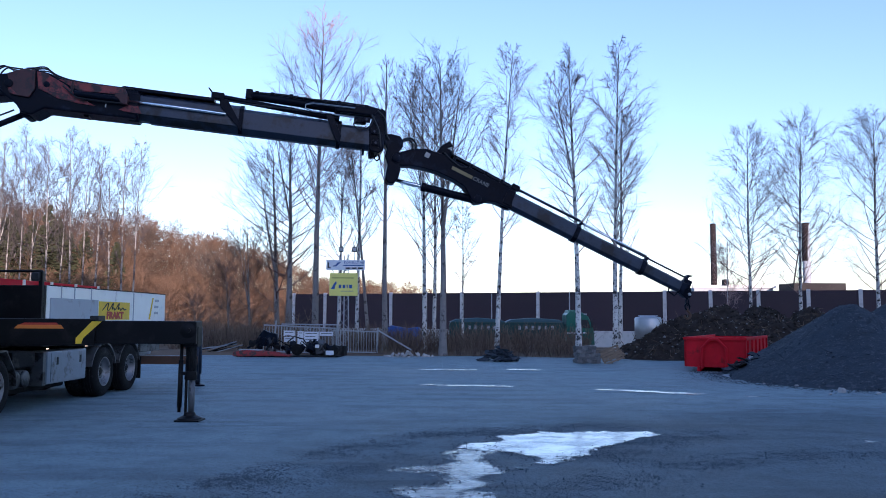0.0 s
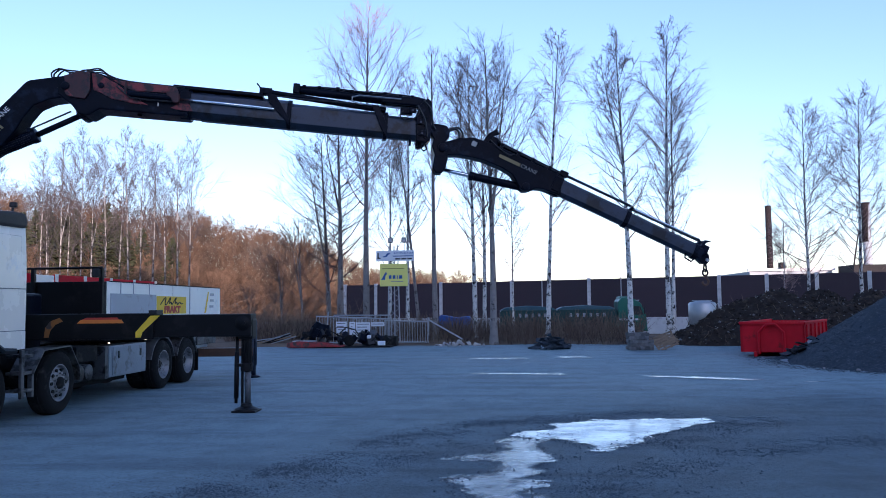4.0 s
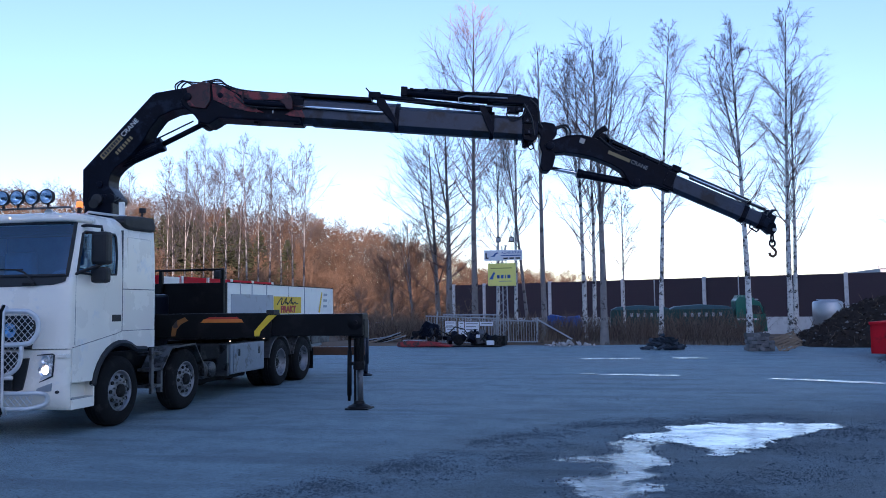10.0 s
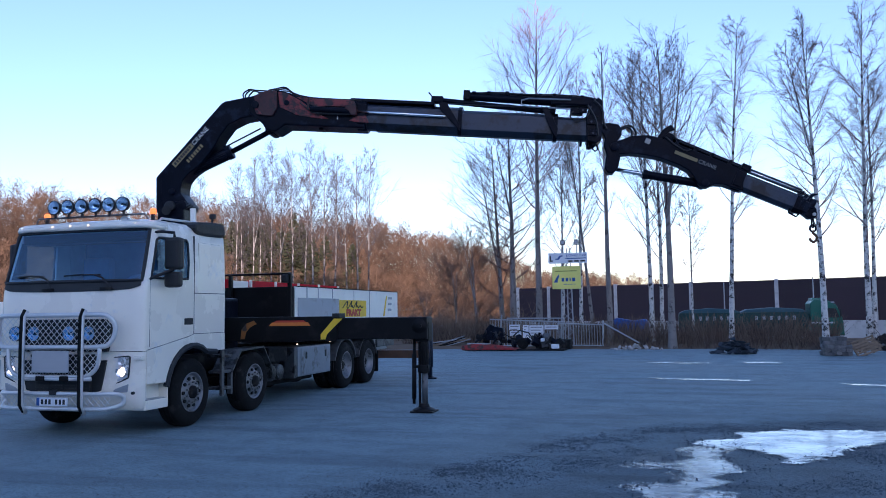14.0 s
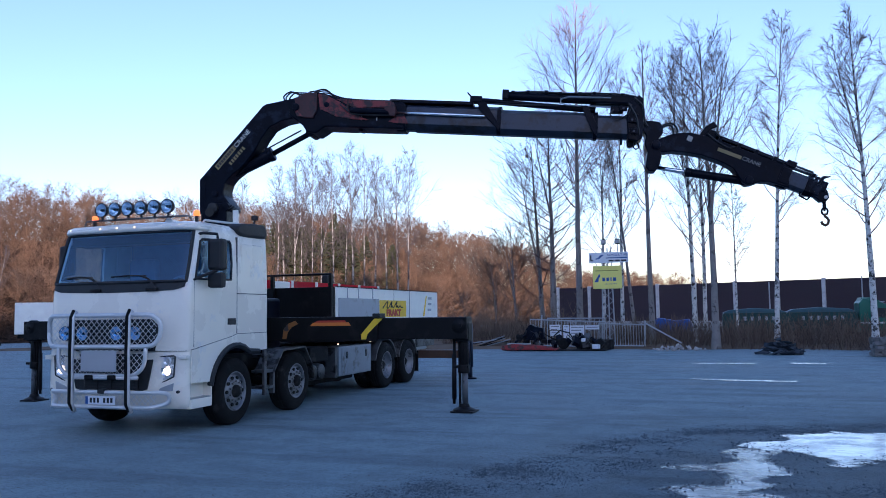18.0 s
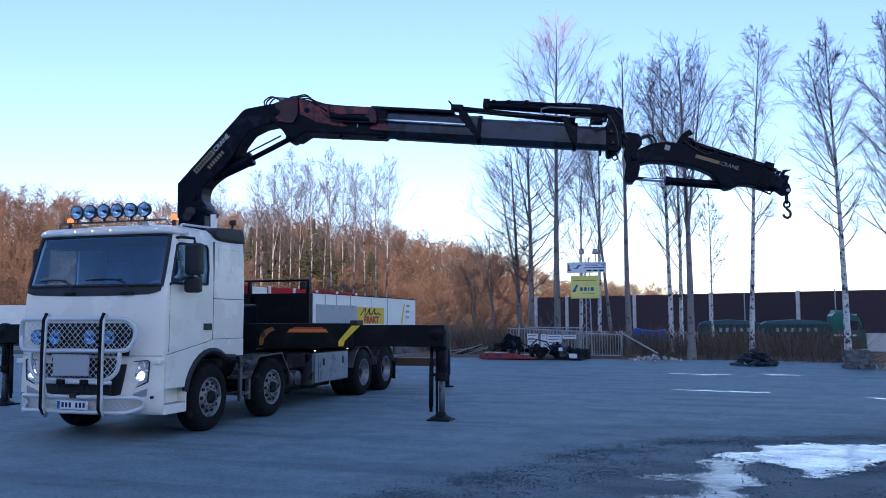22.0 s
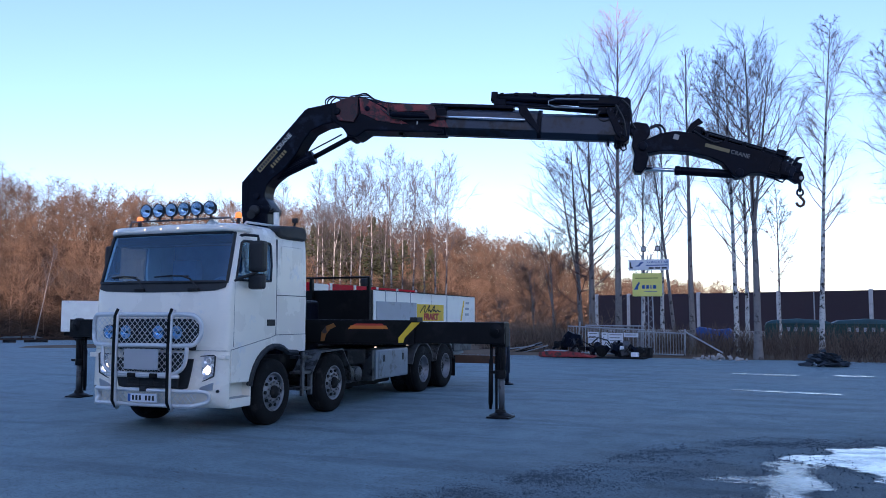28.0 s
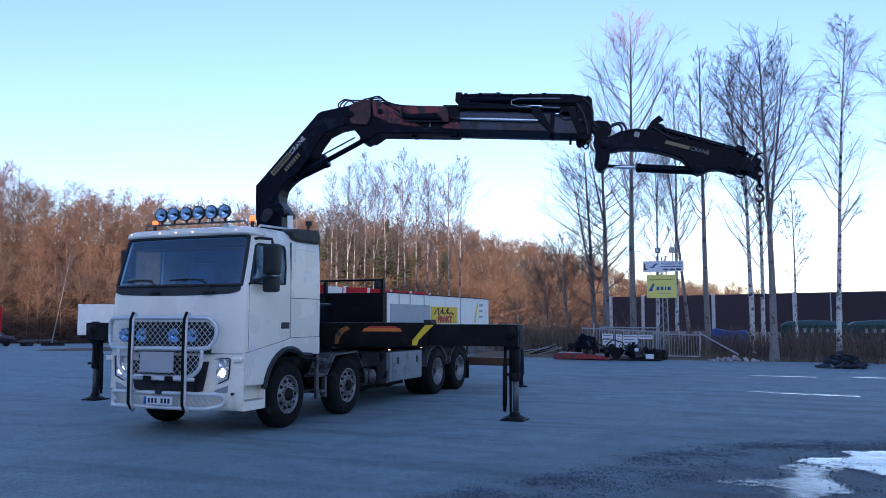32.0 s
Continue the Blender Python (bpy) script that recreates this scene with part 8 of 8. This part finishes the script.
red_box = thing("container", pose(-75.2, 58.3, land(-75.2, 58.3), 0, 0, 50), "red ribbed steel container at the yard's far edge", "container")
part("body", box(-3.0, 2.8, -1.2, 1.2, 0.12, 3.8, 0.04), REDBOX, red_box, "red steel body")
for k in range(18):
    part("rib", box(-2.9 + 0.32 * k, -2.78 + 0.32 * k, -1.24, -1.2, 0.3, 3.35, 0.01), REDBOX, red_box)
part("label_patch", box(2.0, 2.35, -1.25, -1.243, 1.0, 3.1), SIGNW, red_box, "white marking strip")
for x in (-2.8, 2.6):
    part("corner_foot", box(x - 0.1, x + 0.1, -1.2, 1.2, 0.0, 0.12), CHASSIS, red_box)


car = thing("parked_car", pose(-66.2, 53.4, land(-66.2, 53.4), 0, 0, 50), "dark parked car at the yard's far edge", "car")
part("body", prism([(-2.1, 0.3), (-2.1, 0.8), (-1.5, 0.95), (-1.0, 1.42), (0.6, 1.45), (1.2, 0.98), (2.0, 0.85), (2.1, 0.35)], -0.85, 0.85, "y", 0.08), mat("black_car_paint", (0.012, 0.012, 0.016), 0.2, 0, 0.1, 2, 0), car, "glossy black car body", True)
part("side_glass", prism([(-1.3, 0.98), (-0.9, 1.34), (0.5, 1.36), (0.95, 0.98)], -0.862, 0.862, "y", 0.01), LENS, car, "side windows with sky reflection painted into the colour")
part("tail_lamp", box(2.06, 2.12, -0.75, -0.45, 0.62, 0.78, 0.01), REDMARK, car)
for wx in (-1.3, 1.3):
    for s_ in (-1, 1):
        part("wheel", spin([(0, 0.0), (0.0, 0.28), (-0.04, 0.31), (-0.2, 0.31), (-0.2, 0.2)], (wx, s_ * 0.86, 0.31), (0, s_, 0), 18), RUBBER, car, "", True)
for k, (x, y, l) in enumerate(((-62.8, 57.3, 1.0), (-64.3, 55.7, 0.55))):
    tb = thing("timber_baulk", pose(x, y, land(x, y), 0, 0, 50), "dark timber baulk lying on the gravel", "timber", "baulks by the woods")
    part("baulk", box(-l, l, -0.2, 0.2, 0, 0.28, 0.03), CHASSIS, tb)

# refuse lorry that drives along the road before the woods
refuse = thing("refuse_lorry", pose(0, 0, 0), "white refuse lorry driving along the road before the woods", "lorry")
rb = part("body", prism([(-4.1, 0.95), (-4.2, 1.6), (-3.6, 2.6), (-2.9, 3.15), (1.6, 3.2), (1.75, 3.0), (1.75, 0.95)], -1.22, 1.22, "y", 0.06), WHITED, refuse, "white rounded refuse body")
part("name_bar", box(-0.2, 0.5, 1.224, 1.232, 2.1, 2.5), INKBLUE, rb, "grey-blue name as plain bars")
part("name_bar", box(-2.2, -0.4, 1.224, 1.232, 2.15, 2.45), INKBLUE, rb)
part("tail_gate", prism([(-4.15, 1.0), (-4.35, 1.5), (-3.75, 2.55), (-3.6, 1.0)], -1.05, 1.05, "y", 0.04), GREYPANEL, rb)
rc = part("cab", prism([(2.05, 0.7), (2.05, 2.5), (2.3, 2.65), (3.4, 2.62), (3.9, 1.8), (4.05, 0.7)], -1.2, 1.2, "y", 0.07), WHITE, refuse, "white low cab")
part("side_window", prism([(2.75, 1.65), (2.8, 2.35), (3.35, 2.35), (3.7, 1.65)], 1.202, 1.212, "y"), INKBLACK, rc)
part("windscreen", prism([(3.44, 2.55), (3.5, 2.55), (3.95, 1.75), (3.88, 1.75)], -1.05, 1.05, "y"), INKBLACK, rc)
part("roof_hood", box(1.9, 4.3, -0.9, 0.9, 2.75, 2.9, 0.04), WHITED, refuse, "white front arm above the cab")
part("beacon", rod((2.3, 0, 2.9), (2.3, 0, 3.15), 0.12, n=10), BEACON, refuse)
part("frame", box(-3.8, 3.6, -0.5, 0.5, 0.6, 0.94), CHASSIS, refuse)
for wx in (-2.4, -1.1, 2.9):
    for s_ in (-1, 1):
        part("wheel", spin([(0, 0.0), (0.0, 0.42), (-0.05, 0.48), (-0.3, 0.48), (-0.3, 0.3)], (wx, s_ * 1.18, 0.48), (0, s_, 0), 20), RUBBER, refuse, "", True)


# dry brush between the yard and the wall
def brush():
    w = Wood()
    r = np.random.default_rng(14)
    for _ in range(9000):
        x = r.uniform(-13, 16)
        y = 35.5 + abs(r.normal(0, 7)) - 0.25 * max(0, x) + (2.5 if x < -3 else 0)
        if y > 60 or (x > 6.3 and y < 37) or x > 0.178 * y:
            continue
        h = r.uniform(0.4, 1.5) * (0.7 if y < 36.5 else 1.0)
        pts, _d = bend(r, (x, y, verge_height(x, y) - 0.05), (r.normal(0, 0.3), r.normal(0, 0.3), 1), h, 3, 0.14, -0.01)
        w.branch(pts, [0.011, 0.009, 0.007, 0.004], 3)
        if r.random() < 0.5:
            for _k in range(2):
                j = int(r.integers(1, 3))
                tp, _d = bend(r, pts[j], (r.normal(0, 0.7), r.normal(0, 0.7), 0.8), h * 0.45, 2, 0.15, -0.01)
                w.branch(tp, [0.007, 0.005, 0.003], 3)
    tagged(part_mesh("brush", quads_mesh("brush", *w.arrays()), BRUSH, None), "dry brown brush and dead stalks on the verge", "brush", kind="stuff")
brush()


THICKET = mat("brown_thicket", (0.23, 0.17, 0.125), 0.95, 0, 0.35, 0.5, 0, 6, (0.12, 0.09, 0.07), 0.4, 0.4, spec=0.1)
# dark bare thicket at the foot of the woods, from the yard's edge to the noise wall's end
def thicket_stems():
    w = Wood()
    r = np.random.default_rng(41)
    for _ in range(260):
        y = 41.5 + abs(r.normal(0, 7))
        x = y * r.uniform(-0.36, -0.165)
        if y < 42.5 and x > -8.5:
            continue
        h = r.uniform(0.7, 1.9) + (r.uniform(0.6, 2.4) if r.random() < 0.25 else 0)
        pts, _d = bend(r, (x, y, land(x, y) - 0.05), (r.normal(0, 0.35), r.normal(0, 0.35), 1), h, 4, 0.14, 0.02)
        w.branch(pts, [0.02, 0.017, 0.013, 0.009, 0.005], 3)
        for _k in range(11):
            j = int(r.integers(1, 4))
            tip = pts[j] + np.array([r.normal(0, 0.5), r.normal(0, 0.5), 0.75]) * h * r.uniform(0.2, 0.42)
            w.spike(pts[j], tip, 0.017)
            q = pts[j] + (tip - pts[j]) * 0.5
            w.spike(q, q + np.array([r.normal(0, 0.6), r.normal(0, 0.6), 0.6]) * h * 0.18, 0.012)
    (va, fa), (vb, fb) = w.arrays(), w.spikes()
    tagged(part_mesh("thicket", quads_mesh("thicket", va, fa, vb, fb), THICKET, None), "bare brown thicket of thin stems on the verge", "thicket", kind="stuff")
thicket_stems()


def lamp_post(x, y, z0, z1, label):
    t = thing("lamp_post", pose(x, y, z0), label, "lamp post")
    part("pole", rod((0, 0, 0), (0, 0, z1 - z0), 0.07, 0.045, n=8), STEEL, t)
lamp_post(11.27, 72.5, -1.45, 4.1, "thin grey lamp post before the noise barrier")
lamp_post(4.42, 74.0, -1.45, 3.83, "thin bare grey pole before the noise barrier")

# loose gravel on the yard, thicker along old wheel tracks and round the big puddle
rng = random.Random(77)
spots, dark = [], []
TRACKS = (
    (((-3.1, 6.9), (-2.4, 8.2), (-1.7, 9.4), (-1.06, 10.84), (-0.02, 11.9), (1.0, 12.45), (2.8, 12.8)), 0.24, 20000),
    (((-2.6, 7.0), (-1.6, 8.4), (-0.9, 9.4), (-0.4, 10.3)), 0.26, 5000),
    (((0.7, 7.2), (1.43, 8.1), (2.67, 9.35), (3.93, 10.13), (5.7, 10.6), (8.5, 11.0)), 0.3, 13000),
    (((1.9, 10.0), (2.6, 10.9), (3.3, 11.7), (4.2, 12.3)), 0.3, 6000),
    (((2.0, 13.5), (5.0, 14.0), (7.6, 14.2)), 0.25, 900),
    (((-3.0, 14.6), (0.65, 15.2), (2.0, 15.4)), 0.2, 500),
)
for line, wide, count in TRACKS:
    for _ in range(count):
        f = rng.random() * (len(line) - 1)
        k = int(f)
        (xa, ya), (xb, yb) = line[k], line[k + 1]
        x, y = xa + (xb - xa) * (f - k) + rng.gauss(0, wide), ya + (yb - ya) * (f - k) + rng.gauss(0, wide)
        if noise.noise((x * 1.7, y * 1.7, 5.0)) + 0.5 * noise.noise((x * 6, y * 6, 2.0)) < rng.uniform(-0.55, 0.45):
            continue
        big = rng.random()
        dark.append((x, y, 0.003, rng.uniform(0.003, 0.0085) * (2.4 if big < 0.06 else 1)))
for _lab, pts, _w in PUDDLES[:2]:
    for k in range(len(pts)):
        (xa, ya), (xb, yb) = pts[k - 1], pts[k]
        for _ in range(int(45 * math.hypot(xb - xa, yb - ya))):
            f = rng.random()
            dark.append((xa + (xb - xa) * f + rng.gauss(0, 0.09), ya + (yb - ya) * f + rng.gauss(0, 0.09), 0.012, rng.uniform(0.006, 0.018)))
for _ in range(3500):
    spots.append((rng.uniform(-14, 14), rng.uniform(6, 24), 0.002, rng.uniform(0.004, 0.013)))
scatter("loose_gravel", spots, STONE, "loose gravel and crumbs of stone on the yard", "gravel", 9)
scatter("wet_gravel", dark, CRUMB, "dark wet gravel thrown up along wheel tracks and puddle rims", "gravel", 10)


# ---- movement of the crane ----
def track(table, t):
    """A value between the rows of a table of (seconds, value)."""
    for (ta, a), (tb, b) in zip(table, table[1:]):
        if t <= tb:
            return a if t <= ta else a + (b - a) * (t - ta) / (tb - ta)
    return table[-1][1]


BOOM_TILT = ((0, -4.9), (22.5, -4.9), (32, -4.05))
HEAD_IN = ((0, 0), (22.55, 0), (23, 0.04), (24, 0.18), (24.5, 0.255), (26.5, 0.645), (27, 0.725), (28, 0.945), (29, 1.165), (30, 1.37), (31, 1.61), (32, 1.85))
JIB_OUT = ((0, 3.56), (0.5, 3.5), (1, 3.41), (2, 3.18), (3, 2.95), (3.5, 2.85), (5.5, 2.46), (6, 2.38), (7, 2.18), (8, 1.99), (9, 1.82), (10, 1.63), (11, 1.45), (12, 1.29), (13, 1.15), (14, 0.98), (14.5, 0.9), (16.5, 0.59), (17, 0.5), (18, 0.34), (19, 0.17), (19.6, 0.045), (32, 0.045))
JIB_TILT = ((0, -24.9), (3, -24.85), (8, -24.6), (14, -24.2), (17, -24.0), (20.6, -24.1), (20.8, -23.7), (21, -22.6), (21.25, -20.5), (21.5, -18.7), (22.5, -18.6), (32, -17.8))
KNUCKLE = (1.35, 5.42)
FORK_AT = (6.317, -0.315)
FORK_PIN = (6.29, -0.68)
LUG = (1.68, 0.0)


DRIVE = ((0, -18.2), (26.6, -18.2), (27.2, -18.0), (27.6, -17.0), (28.2, -13.6), (28.8, -9.1), (29.6, -1.5), (30.6, 8.1), (31.3, 14.8), (32, 21.5))


def motions():
    road = []
    for t, s in DRIVE:
        x, y = -82.7 - 0.695 * s, 79.9 - 0.719 * s
        road.append((t, pose(x, y, land(x, y), 0, 0, 180 + math.degrees(math.atan2(0.719, 0.695)))))
    walk(refuse, road)
    times = sorted({t for table in (BOOM_TILT, HEAD_IN, JIB_OUT, JIB_TILT) for t, _ in table} | {0.5 * k for k in range(65)})
    rows = {ob: [] for ob in (boom, sec2, sec3, sec4, jib, *jsec, jbarrel, jrod, hook)}
    for t in times:
        bt, jt = track(BOOM_TILT, t), track(JIB_TILT, t)
        into, out = track(HEAD_IN, t), track(JIB_OUT, t)
        in4 = min(into, 0.645)
        in3 = into - in4
        mb = pose(KNUCKLE[0], 0, KNUCKLE[1], 0, -bt, 0)
        m3, m4 = mb @ pose(-in3, 0, 0), mb @ pose(-into, 0, 0)
        mj = m4 @ pose(FORK_AT[0], 0, FORK_AT[1], 0, -(jt - bt), 0)
        e2 = min(out, 1.37)
        e3 = min(max(0.0, out - 1.37), 1.38)
        e4 = max(0.0, out - 2.75)
        for ob, m in ((boom, mb), (sec2, mb), (sec3, m3), (sec4, m4), (jib, mj)):
            rows[ob].append((t, m))
        for ob, d in zip(jsec, (e2, e2 + e3, e2 + e3 + e4)):
            rows[ob].append((t, mj @ pose(d, 0, 0)))
        pin, lug = m4 @ Vector((FORK_PIN[0], 0, FORK_PIN[1])), mj @ Vector((LUG[0], 0, LUG[1]))
        d = lug - pin
        up = math.degrees(math.atan2(d.z, d.x))
        rows[jrod].append((t, pose(pin.x, 0, pin.z, 0, -up, 0)))
        rows[jbarrel].append((t, pose(lug.x, 0, lug.z, 0, -up, 0) @ pose(0, 0, 0, 0, 0, 180)))
        tip = mj @ Vector((2.62 + e2 + e3 + e4, 0, 0.2))
        rows[hook].append((t, pose(tip.x, 0, tip.z)))
    for ob, r in rows.items():
        walk(ob, r)


motions()
